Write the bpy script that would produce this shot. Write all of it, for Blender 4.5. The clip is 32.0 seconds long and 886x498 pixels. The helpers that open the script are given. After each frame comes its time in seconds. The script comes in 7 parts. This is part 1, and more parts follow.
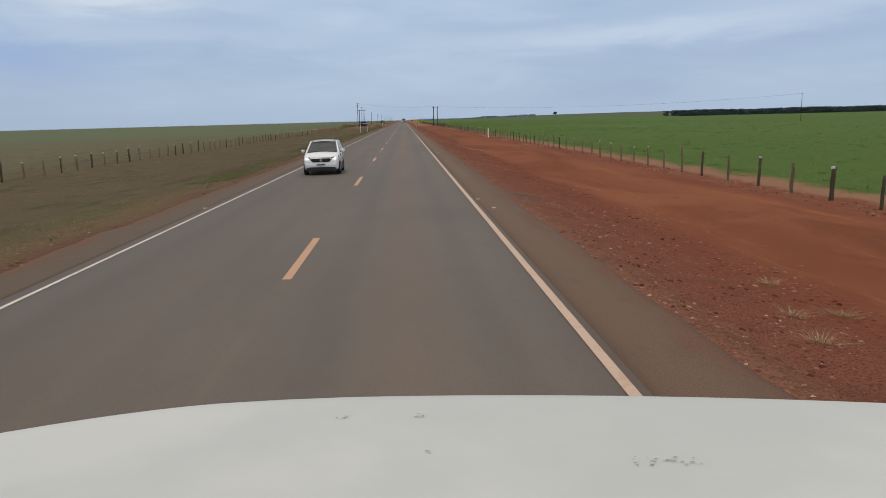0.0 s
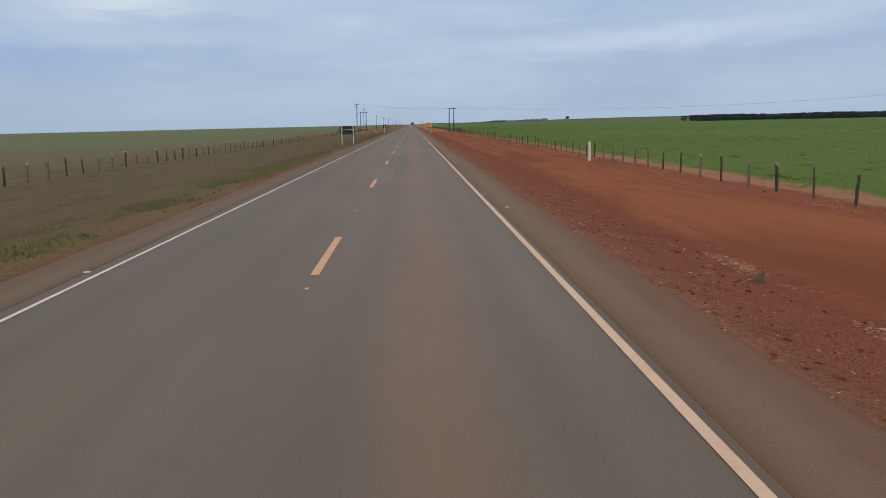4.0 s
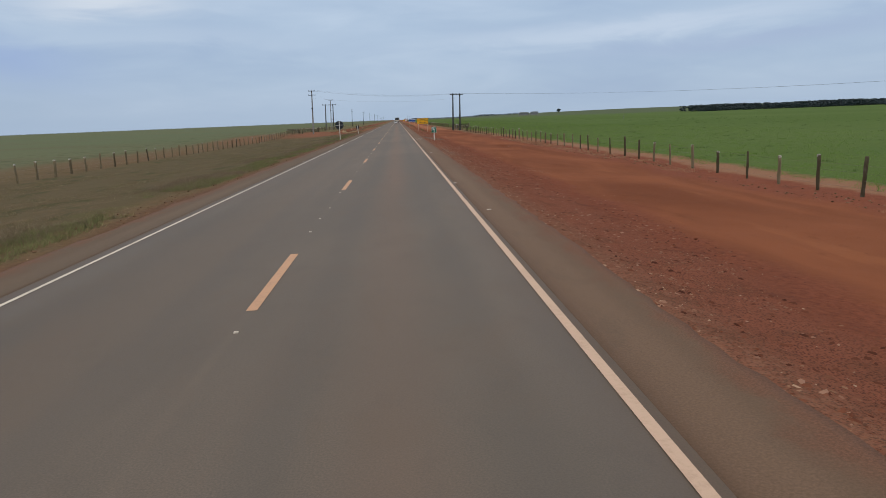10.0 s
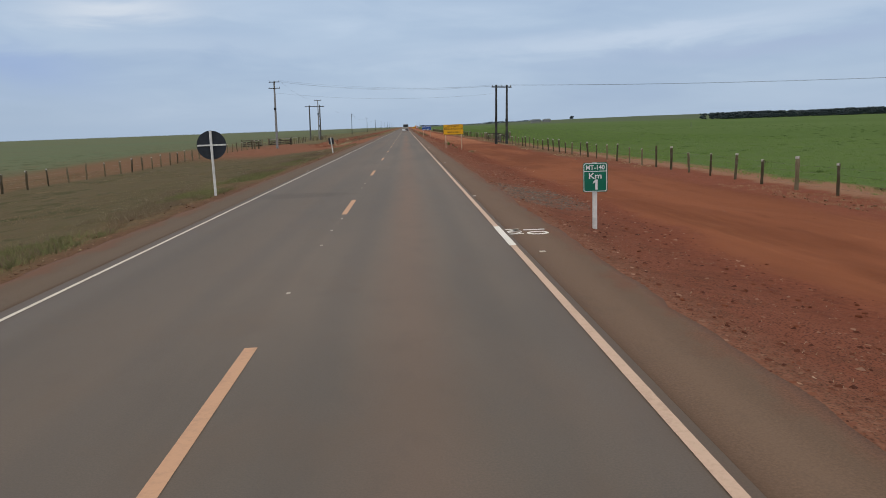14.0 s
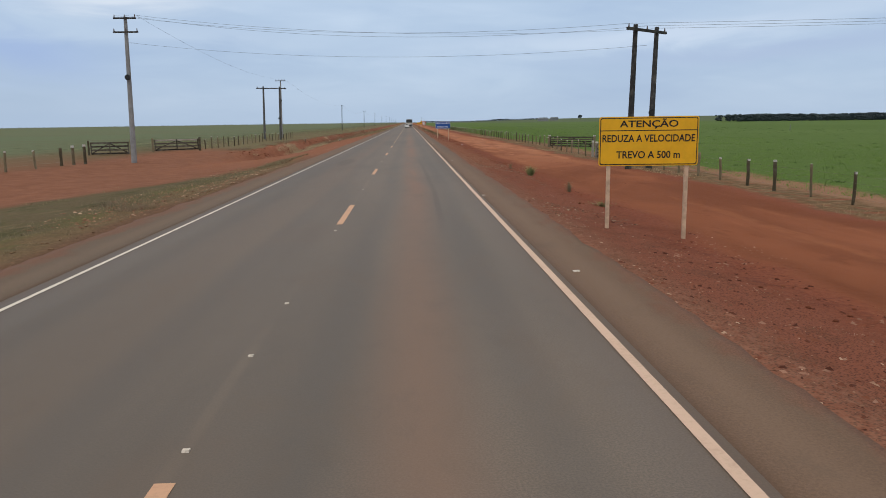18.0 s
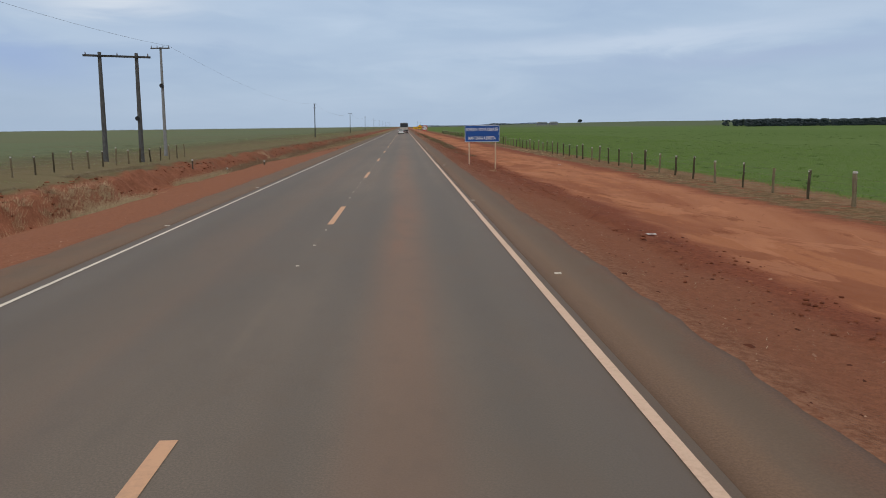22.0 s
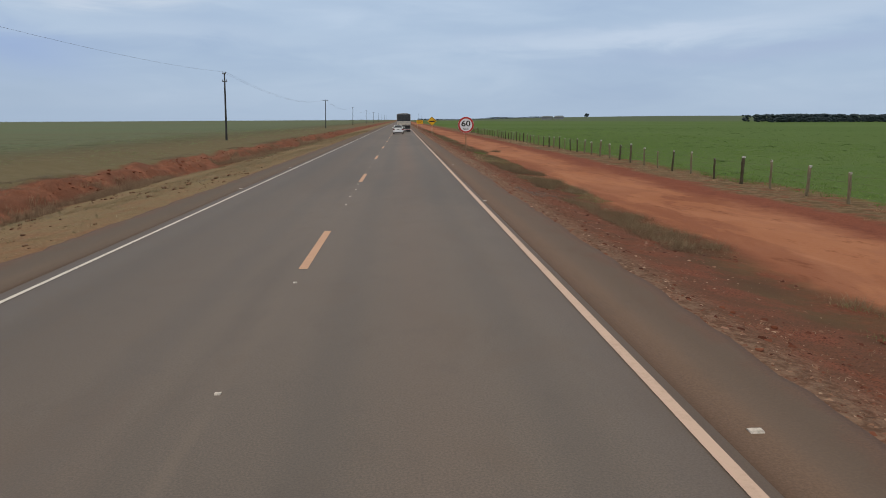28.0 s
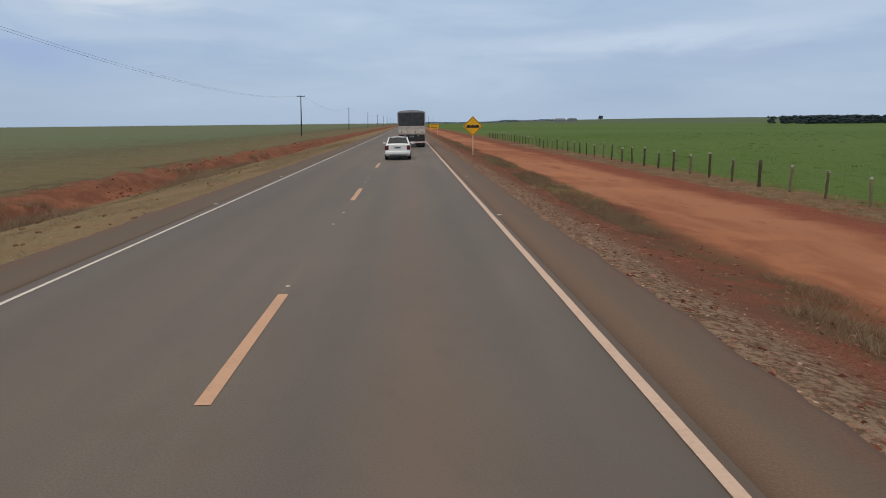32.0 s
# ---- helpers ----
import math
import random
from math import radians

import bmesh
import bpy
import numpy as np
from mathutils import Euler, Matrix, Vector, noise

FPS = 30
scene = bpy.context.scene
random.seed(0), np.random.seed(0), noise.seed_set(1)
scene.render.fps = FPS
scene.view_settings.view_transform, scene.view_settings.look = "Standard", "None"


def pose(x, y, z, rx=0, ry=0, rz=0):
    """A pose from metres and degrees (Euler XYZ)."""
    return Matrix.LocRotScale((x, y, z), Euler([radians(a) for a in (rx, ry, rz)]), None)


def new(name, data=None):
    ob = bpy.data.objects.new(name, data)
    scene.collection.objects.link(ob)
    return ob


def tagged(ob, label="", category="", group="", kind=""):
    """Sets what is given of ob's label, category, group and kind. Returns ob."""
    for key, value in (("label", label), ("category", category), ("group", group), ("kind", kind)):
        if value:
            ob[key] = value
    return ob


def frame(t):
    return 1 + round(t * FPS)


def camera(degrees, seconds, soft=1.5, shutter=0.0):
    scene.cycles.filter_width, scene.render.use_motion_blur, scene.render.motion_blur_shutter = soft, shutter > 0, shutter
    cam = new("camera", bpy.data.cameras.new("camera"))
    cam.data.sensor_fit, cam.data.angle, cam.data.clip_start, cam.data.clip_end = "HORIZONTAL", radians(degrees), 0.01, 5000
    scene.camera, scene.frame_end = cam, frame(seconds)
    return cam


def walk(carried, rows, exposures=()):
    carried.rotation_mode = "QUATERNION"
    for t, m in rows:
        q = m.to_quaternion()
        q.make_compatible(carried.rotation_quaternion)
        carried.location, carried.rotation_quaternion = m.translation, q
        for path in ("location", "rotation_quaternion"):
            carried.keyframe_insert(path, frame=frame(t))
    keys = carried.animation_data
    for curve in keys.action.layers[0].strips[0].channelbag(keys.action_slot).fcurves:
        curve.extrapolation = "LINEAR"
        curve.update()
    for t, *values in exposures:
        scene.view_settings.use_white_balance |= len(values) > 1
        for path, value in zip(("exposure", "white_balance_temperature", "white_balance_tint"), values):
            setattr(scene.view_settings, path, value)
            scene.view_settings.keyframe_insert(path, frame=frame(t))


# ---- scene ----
# ---------------------------------------------------------------- camera
cam = camera(62.74, 32.0, soft=0.9)
PATH = [
    (0.0, 1.850, 5.16, 2.331, -3.06, -10.16, 1.52),
    (1.0, 1.882, 20.86, 2.289, -3.01, -9.85, 1.80),
    (2.0, 1.859, 36.52, 2.321, -2.96, -10.13, 1.58),
    (3.0, 1.813, 53.23, 2.326, -2.27, -10.59, 1.83),
    (4.0, 1.600, 68.74, 2.307, -2.42, -9.82, 1.34),
    (7.0, 1.430, 117.38, 2.325, -2.79, -9.76, 1.54),
    (8.0, 1.571, 133.38, 2.337, -3.52, -9.80, 1.49),
    (9.0, 1.706, 149.62, 2.302, -3.69, -9.83, 1.10),
    (10.0, 1.949, 167.00, 2.298, -3.56, -10.25, 2.26),
    (11.0, 1.962, 184.04, 2.288, -2.64, -10.22, 1.68),
    (12.0, 1.834, 201.69, 2.273, -2.64, -9.88, 1.63),
    (13.0, 1.769, 219.30, 2.313, -2.92, -10.01, 1.95),
    (14.0, 1.769, 236.26, 2.300, -2.92, -9.68, 2.07),
    (15.0, 1.729, 253.14, 2.305, -2.81, -9.89, 1.64),
    (18.0, 1.626, 303.47, 2.285, -2.68, -9.96, 0.83),
    (19.0, 1.677, 319.47, 2.271, -2.49, -10.71, 1.28),
    (20.0, 1.672, 335.95, 2.291, -3.01, -9.97, 0.39),
    (21.0, 1.793, 352.70, 2.289, -3.16, -9.93, 1.31),
    (22.0, 1.794, 369.82, 2.289, -3.06, -9.63, 0.71),
    (23.0, 1.800, 386.91, 2.323, -3.13, -9.61, 0.86),
    (24.0, 1.798, 404.05, 2.305, -2.83, -9.88, 1.05),
    (25.0, 1.637, 420.50, 2.278, -2.46, -9.56, 0.90),
    (28.0, 1.566, 471.95, 2.281, -3.21, -10.13, 0.32),
    (29.0, 1.849, 489.91, 2.297, -4.02, -10.03, 0.63),
    (30.0, 1.941, 506.98, 2.279, -2.90, -9.75, 1.56),
    (31.0, 1.802, 523.84, 2.273, -2.65, -10.09, 0.73),
    (32.0, 1.734, 541.38, 2.261, -2.63, -9.88, 0.60),
]
walk(cam, [(t, pose(x, y, z, 90 + p, r, w)) for t, x, y, z, w, p, r in PATH],
     [(0.0, 0.0), (1.7, 0.0), (1.95, -0.27), (2.05, -0.27), (2.3, 0.0), (17.5, 0.0), (18.0, 0.15), (18.35, 0.04), (18.8, 0.0), (32.0, 0.0)])

# ---------------------------------------------------------------- world and sun
SUN_EL, SUN_AZ = 62.0, 200.0
world = bpy.data.worlds.new("overcast_sky")
scene.world = world
world.use_nodes = True
wn, wl = world.node_tree.nodes, world.node_tree.links
wn.clear()


def wnode(kind, **vals):
    n = wn.new(kind)
    for k, v in vals.items():
        n.inputs[k].default_value = v
    return n


def wmath(op, a, b=None):
    n = wn.new("ShaderNodeMath")
    n.operation = op
    for i, v in enumerate((a, b)):
        if v is None:
            continue
        if isinstance(v, (int, float)):
            n.inputs[i].default_value = v
        else:
            wl.new(v, n.inputs[i])
    return n.outputs[0]


w_out = wn.new("ShaderNodeOutputWorld")
w_bg = wn.new("ShaderNodeBackground")
w_bg.inputs["Strength"].default_value = 1.0
w_sky = wn.new("ShaderNodeTexSky")
w_sky.sky_type = "NISHITA"
w_sky.sun_disc = False
w_sky.sun_elevation = radians(SUN_EL)
w_sky.sun_rotation = radians(SUN_AZ)
w_sky.air_density, w_sky.dust_density = 1.0, 2.0
w_tc = wn.new("ShaderNodeTexCoord")
w_sep = wn.new("ShaderNodeSeparateXYZ")
wl.new(w_tc.outputs["Generated"], w_sep.inputs[0])
up = wmath("MAXIMUM", w_sep.outputs[2], 0.0)
w_map = wn.new("ShaderNodeMapping")
w_map.inputs["Location"].default_value = (1.3, 0.4, 2.1)
w_map.inputs["Rotation"].default_value = (0, radians(-4), 0)
w_map.inputs["Scale"].default_value = (1.0, 1.0, 4.6)
wl.new(w_tc.outputs["Generated"], w_map.inputs[0])
# soft cloud banks and finer wisps
w_n1 = wnode("ShaderNodeTexNoise", Scale=2.1, Detail=4.0, Roughness=0.5, Distortion=0.4)
w_n2 = wnode("ShaderNodeTexNoise", Scale=6.5, Detail=5.0, Roughness=0.55, Distortion=0.6)
wl.new(w_map.outputs[0], w_n1.inputs["Vector"])
wl.new(w_map.outputs[0], w_n2.inputs["Vector"])
w_r1 = wn.new("ShaderNodeValToRGB")
w_r1.color_ramp.elements[0].position, w_r1.color_ramp.elements[0].color = 0.34, (0.326, 0.43, 0.60, 1)
w_r1.color_ramp.elements[1].position, w_r1.color_ramp.elements[1].color = 0.68, (0.472, 0.575, 0.715, 1)
w_e = w_r1.color_ramp.elements.new(0.5)
w_e.color = (0.387, 0.495, 0.648, 1)
wl.new(wmath("ADD", wmath("MULTIPLY", w_n1.outputs[0], 0.66), wmath("MULTIPLY", w_n2.outputs[0], 0.34)), w_r1.inputs[0])
w_a = wmath("DIVIDE", w_sep.outputs[0], wmath("MAXIMUM", w_sep.outputs[1], 0.05))


def cloud_spot(col, a0, e0, wa, we, slope, rgb, amount):
    """A soft-edged lighter bank or thinner place in the cloud, broken up by the wisps."""
    da = wmath("SUBTRACT", w_a, a0)
    de = wmath("SUBTRACT", wmath("SUBTRACT", w_sep.outputs[2], e0), wmath("MULTIPLY", da, slope))
    de = wmath("ADD", de, wmath("MULTIPLY", wmath("SUBTRACT", w_n2.outputs[0], 0.5), 0.05))
    q = wmath("ADD", wmath("POWER", wmath("DIVIDE", da, wa), 2.0), wmath("POWER", wmath("DIVIDE", de, we), 2.0))
    f = wmath("MULTIPLY", wmath("EXPONENT", wmath("MULTIPLY", q, -1.0)), amount)
    m = wn.new("ShaderNodeMix")
    m.data_type = "RGBA"
    wl.new(f, m.inputs[0])
    wl.new(col, m.inputs[6])
    m.inputs[7].default_value = (*rgb, 1)
    return m.outputs[2]


w_col = w_r1.outputs[0]
w_col = cloud_spot(w_col, -0.50, 0.080, 0.10, 0.026, -0.10, (0.288, 0.392, 0.64), 0.8)
w_col = cloud_spot(w_col, 0.50, 0.082, 0.26, 0.014, 0.02, (0.335, 0.415, 0.60), 0.6)
w_col = cloud_spot(w_col, 0.34, 0.104, 0.26, 0.011, 0.045, (0.53, 0.615, 0.745), 0.75)
w_col = cloud_spot(w_col, -0.37, 0.150, 0.10, 0.014, 0.02, (0.66, 0.71, 0.78), 0.8)
w_col = cloud_spot(w_col, -0.30, 0.110, 0.22, 0.016, -0.03, (0.47, 0.565, 0.70), 0.5)
w_col = cloud_spot(w_col, 0.62, 0.135, 0.14, 0.020, 0.0, (0.50, 0.575, 0.69), 0.3)
w_col = cloud_spot(w_col, -0.62, 0.02, 0.34, 0.05, 0.0, (0.30, 0.395, 0.54), 0.6)
# paler band close above the horizon
w_hz = wn.new("ShaderNodeMix")
w_hz.data_type = "RGBA"
w_hf = wmath("POWER", wmath("SUBTRACT", 1.0, wmath("MINIMUM", wmath("MULTIPLY", up, 9.0), 1.0)), 2.0)
wl.new(wmath("MULTIPLY", w_hf, 0.6), w_hz.inputs[0])
wl.new(w_col, w_hz.inputs[6])
w_hz.inputs[7].default_value = (0.385, 0.485, 0.625, 1)
# the overcast grows brighter towards the zenith
w_vm = wn.new("ShaderNodeVectorMath")
w_vm.operation = "SCALE"
wl.new(w_hz.outputs[2], w_vm.inputs[0])
wl.new(wmath("ADD", 1.0, wmath("MULTIPLY", wmath("MAXIMUM", wmath("SUBTRACT", up, 0.18), 0.0), 1.35)), w_vm.inputs["Scale"])
w_zen = wn.new("ShaderNodeMix")
w_zen.data_type = "RGBA"
w_zr = wn.new("ShaderNodeMapRange")
w_zr.interpolation_type = "SMOOTHSTEP"
w_zr.inputs[1].default_value, w_zr.inputs[2].default_value = 0.20, 0.55
wl.new(up, w_zr.inputs[0])
wl.new(w_zr.outputs[0], w_zen.inputs[0])
wl.new(w_vm.outputs[0], w_zen.inputs[6])
w_zen.inputs[7].default_value = (0.755, 0.70, 0.625, 1)
w_ss = wn.new("ShaderNodeVectorMath")
w_ss.operation = "SCALE"
w_ss.inputs["Scale"].default_value = 0.01
wl.new(w_sky.outputs[0], w_ss.inputs[0])
w_add = wn.new("ShaderNodeVectorMath")
w_add.operation = "ADD"
wl.new(w_zen.outputs[2], w_add.inputs[0])
wl.new(w_ss.outputs[0], w_add.inputs[1])
wl.new(w_add.outputs[0], w_bg.inputs["Color"])
wl.new(w_bg.outputs[0], w_out.inputs[0])

sun = new("sun", bpy.data.lights.new("sun", "SUN"))
sun.data.energy, sun.data.angle, sun.data.color = 0.85, radians(22), (1.0, 0.93, 0.84)
az = radians(SUN_AZ)
sun_dir = Vector((math.sin(az) * math.cos(radians(SUN_EL)), math.cos(az) * math.cos(radians(SUN_EL)), math.sin(radians(SUN_EL))))
sun.matrix_world = Matrix.Translation((0, 0, 60)) @ sun_dir.to_track_quat("Z", "Y").to_matrix().to_4x4()


# ---------------------------------------------------------------- materials
class Mat:
    """Small helper to write node materials."""

    def __init__(self, name, rough=0.7, metal=0.0, spec=0.3):
        self.m = bpy.data.materials.new(name)
        self.m.use_nodes = True
        self.n, self.l = self.m.node_tree.nodes, self.m.node_tree.links
        self.b = self.n["Principled BSDF"]
        self.b.inputs["Roughness"].default_value = rough
        self.b.inputs["Metallic"].default_value = metal
        self.b.inputs["Specular IOR Level"].default_value = spec
        self.pos = self.n.new("ShaderNodeNewGeometry").outputs["Position"]

    def put(self, sock, v):
        if isinstance(v, (int, float)):
            sock.default_value = v
        elif isinstance(v, tuple):
            sock.default_value = (*v, 1)[:4] if len(sock.default_value) == 4 else v
        else:
            self.l.new(v, sock)

    def noise(self, scale, detail=4.0, rough=0.6, stretch=(1, 1, 1), vec=None, distort=0.0):
        mp = self.n.new("ShaderNodeMapping")
        mp.inputs["Scale"].default_value = stretch
        self.l.new(vec or self.pos, mp.inputs[0])
        t = self.n.new("ShaderNodeTexNoise")
        t.inputs["Scale"].default_value, t.inputs["Detail"].default_value = scale, detail
        t.inputs["Roughness"].default_value, t.inputs["Distortion"].default_value = rough, distort
        self.l.new(mp.outputs[0], t.inputs["Vector"])
        return t.outputs[0]

    def voro(self, scale, what="Color"):
        t = self.n.new("ShaderNodeTexVoronoi")
        t.inputs["Scale"].default_value = scale
        self.l.new(self.pos, t.inputs["Vector"])
        return t.outputs[what]

    def math(self, op, a, b=0.0, clamp=False):
        t = self.n.new("ShaderNodeMath")
        t.operation, t.use_clamp = op, clamp
        self.put(t.inputs[0], a)
        self.put(t.inputs[1], b)
        return t.outputs[0]

    def ramp(self, v, lo, hi):
        """0 below lo, 1 above hi, smooth between."""
        t = self.n.new("ShaderNodeMapRange")
        t.interpolation_type = "SMOOTHSTEP"
        self.put(t.inputs[0], v)
        t.inputs[1].default_value, t.inputs[2].default_value = lo, hi
        return t.outputs[0]

    def mix(self, f, a, b):
        t = self.n.new("ShaderNodeMix")
        t.data_type = "RGBA"
        self.put(t.inputs[0], f)
        self.put(t.inputs[6], a)
        self.put(t.inputs[7], b)
        return t.outputs[2]

    def sep(self, v=None):
        t = self.n.new("ShaderNodeSeparateXYZ")
        self.l.new(v or self.pos, t.inputs[0])
        return t.outputs

    def color(self, v):
        self.put(self.b.inputs["Base Color"], v)
        return self

    def rough(self, v):
        self.put(self.b.inputs["Roughness"], v)
        return self

    def bump(self, h, strength=0.4, dist=0.02):
        t = self.n.new("ShaderNodeBump")
        t.inputs["Strength"].default_value, t.inputs["Distance"].default_value = strength, dist
        self.l.new(h, t.inputs["Height"])
        self.l.new(t.outputs[0], self.b.inputs["Normal"])
        return self

    def rnd(self):
        return self.n.new("ShaderNodeObjectInfo").outputs["Random"]

    def island(self):
        return self.n.new("ShaderNodeNewGeometry").outputs["Random Per Island"]

    def obj(self):
        return self.n.new("ShaderNodeTexCoord").outputs["Object"]


def plain(name, c, rough=0.5, metal=0.0, spec=0.3, var=0.12, scale=6.0, bump=0.0):
    """A surface of one colour with slight dirt and grain."""
    m = Mat(name, rough, metal, spec)
    v = m.obj()
    n = m.noise(scale, 5, 0.65, vec=v)
    d = tuple(x * (1 - 2.2 * var) for x in c)
    m.color(m.mix(m.ramp(n, 0.35, 0.7), c, d))
    m.rough(m.math("ADD", rough - 0.06, m.math("MULTIPLY", n, 0.12)))
    if bump:
        m.bump(m.noise(scale * 6, 4, vec=v), bump, 0.01)
    return m.m


def make_asphalt():
    m = Mat("asphalt", 0.75, 0, 0.36)
    s = m.sep()
    grain = m.noise(55, 3, 0.7)
    mid = m.noise(0.9, 5, 0.6, (1, 0.12, 1))
    patch = m.noise(0.16, 4, 0.55, (1, 0.25, 1), distort=0.6)
    c = m.mix(m.ramp(grain, 0.3, 0.72), (0.102, 0.083, 0.068), (0.170, 0.138, 0.113))
    c = m.mix(m.math("MULTIPLY", m.ramp(patch, 0.42, 0.62), 0.55), c, (0.086, 0.075, 0.066))
    # red dust lies where no wheel runs: mid lane and round the centre line
    wob = m.math("MULTIPLY", m.math("SUBTRACT", m.noise(0.05, 2, 0.5, (0.1, 1, 1)), 0.5), 0.6)
    x = m.math("ADD", s[0], wob)
    lane = m.math("ABSOLUTE", m.math("SUBTRACT", x, 1.75))
    dust = m.math("SUBTRACT", 1.0, m.ramp(lane, 0.0, 0.75))
    far = m.ramp(m.noise(0.012, 3, 0.5, (0.05, 1, 1)), 0.38, 0.6)
    dust = m.math("MULTIPLY", dust, m.math("ADD", 0.25, m.math("MULTIPLY", far, 0.75)))
    dust = m.math("MULTIPLY", dust, m.math("ADD", 0.25, m.math("MULTIPLY", mid, 0.55)))
    dust = m.math("MULTIPLY", dust, m.math("SUBTRACT", 1.0, m.math("MULTIPLY", m.ramp(s[1], 440, 500), 0.5)))
    c = m.mix(m.math("MULTIPLY", dust, 1.0), c, (0.195, 0.114, 0.076))
    lane2 = m.math("ABSOLUTE", m.math("SUBTRACT", x, -1.8))
    dust2 = m.math("MULTIPLY", m.math("SUBTRACT", 1.0, m.ramp(lane2, 0.1, 1.3)), m.math("MULTIPLY", m.ramp(patch, 0.3, 0.62), 0.26))
    c = m.mix(dust2, c, (0.167, 0.117, 0.080))
    edge = m.ramp(m.math("ABSOLUTE", s[0]), 3.1, 4.0)
    c = m.mix(m.math("MULTIPLY", edge, m.math("MULTIPLY", mid, 0.7)), c, (0.167, 0.112, 0.080))
    # heavier red dust dragged on to the lanes by the farm drive
    near_drive = m.math("MULTIPLY", m.ramp(s[1], 305, 345), m.math("SUBTRACT", 1.0, m.ramp(s[1], 405, 450)))
    smear = m.ramp(m.noise(0.55, 5, 0.65, (1.0, 0.14, 1), distort=0.8), 0.42, 0.62)
    lanes = m.math("MAXIMUM", m.math("SUBTRACT", 1.0, m.ramp(lane, 0.05, 0.6)), m.math("MULTIPLY", m.math("SUBTRACT", 1.0, m.ramp(lane2, 0.2, 1.3)), 0.4))
    c = m.mix(m.math("MULTIPLY", m.math("MULTIPLY", near_drive, lanes), m.math("ADD", 0.08, m.math("MULTIPLY", smear, 0.34))), c, (0.220, 0.105, 0.061))
    pair = lambda p, q: m.math("MINIMUM", m.math("ABSOLUTE", m.math("SUBTRACT", x, p)), m.math("ABSOLUTE", m.math("SUBTRACT", x, q)))
    tyre = m.math("MINIMUM", pair(2.75, 0.85), pair(-2.7, -1.0))
    rub = m.math("MULTIPLY", m.math("SUBTRACT", 1.0, m.ramp(tyre, 0.05, 0.4)), m.math("MULTIPLY", m.noise(0.03, 3, 0.6, (0.3, 1, 1)), 0.62))
    c = m.mix(rub, c, (0.081, 0.073, 0.068))
    blot = m.noise(0.35, 5, 0.65, (1, 0.3, 1), distort=1.0)
    c = m.mix(m.math("MULTIPLY", m.ramp(blot, 0.5, 0.72), 0.35), c, (0.132, 0.094, 0.072))
    for sx0, sy0, wx0, wy0 in ((2.95, 60.6, 0.95, 1.0), (-2.4, 262.4, 2.6, 1.2), (-2.1, 347.0, 0.55, 4.5)):
        ex = m.math("DIVIDE", m.math("SUBTRACT", s[0], sx0), wx0)
        ey = m.math("DIVIDE", m.math("SUBTRACT", s[1], sy0), wy0)
        e = m.math("ADD", m.math("ADD", m.math("MULTIPLY", ex, ex), m.math("MULTIPLY", ey, ey)), m.math("MULTIPLY", mid, 0.7))
        c = m.mix(m.math("MULTIPLY", m.math("SUBTRACT", 1.0, m.ramp(e, 0.5, 1.5)), 0.55), c, (0.058, 0.048, 0.040))
    c = m.mix(m.math("MULTIPLY", m.ramp(m.math("ABSOLUTE", s[0]), 3.70, 3.80), 0.8), c, m.mix(m.ramp(grain, 0.3, 0.75), (0.109, 0.075, 0.050), (0.167, 0.111, 0.075)))
    # paler worn joint under the centre line
    jx = m.math("ABSOLUTE", m.math("ADD", s[0], m.math("ADD", 0.02, m.math("MULTIPLY", wob, 0.12))))
    joint = m.math("MULTIPLY", m.math("SUBTRACT", 1.0, m.ramp(jx, 0.02, 0.09)), m.math("MULTIPLY", m.ramp(m.noise(0.5, 4, 0.6, (1, 0.3, 1)), 0.42, 0.68), 0.24))
    c = m.mix(joint, c, (0.205, 0.157, 0.119))
    beside = m.math("SUBTRACT", 1.0, m.ramp(m.math("ABSOLUTE", m.math("SUBTRACT", s[0], -0.45)), 0.1, 0.45))
    c = m.mix(m.math("MULTIPLY", beside, m.math("MULTIPLY", m.ramp(mid, 0.4, 0.65), 0.35)), c, (0.083, 0.070, 0.060))
    c = m.mix(m.math("MULTIPLY", m.math("SUBTRACT", 1.0, m.ramp(s[0], -2.6, -0.4)), 0.42), c, (0.076, 0.065, 0.056))
    # tyre mark left by a hard stop near the drive
    skid = m.math("SUBTRACT", 1.0, m.ramp(m.math("ABSOLUTE", m.math("SUBTRACT", x, 2.33)), 0.03, 0.13))
    skid = m.math("MULTIPLY", skid, m.math("MULTIPLY", m.ramp(s[1], 316, 324), m.math("SUBTRACT", 1.0, m.ramp(s[1], 338, 352))))
    c = m.mix(m.math("MULTIPLY", skid, m.math("ADD", 0.12, m.math("MULTIPLY", mid, 0.4))), c, (0.048, 0.042, 0.038))
    # dull stains and old patches, metres across, with soft square-cut ends
    stain = m.noise(0.9, 4, 0.6, (1.0, 0.55, 1), distort=0.5)
    c = m.mix(m.math("MULTIPLY", m.ramp(stain, 0.52, 0.66), 0.22), c, (0.115, 0.083, 0.060))
    c = m.mix(m.math("MULTIPLY", m.ramp(m.noise(2.3, 5, 0.7, (1.0, 0.5, 1)), 0.50, 0.70), 0.16), c, (0.072, 0.061, 0.054))
    m.color(c)
    m.rough(m.math("ADD", 0.60, m.math("MULTIPLY", grain, 0.22)))
    return m.bump(grain, 0.35, 0.006).m


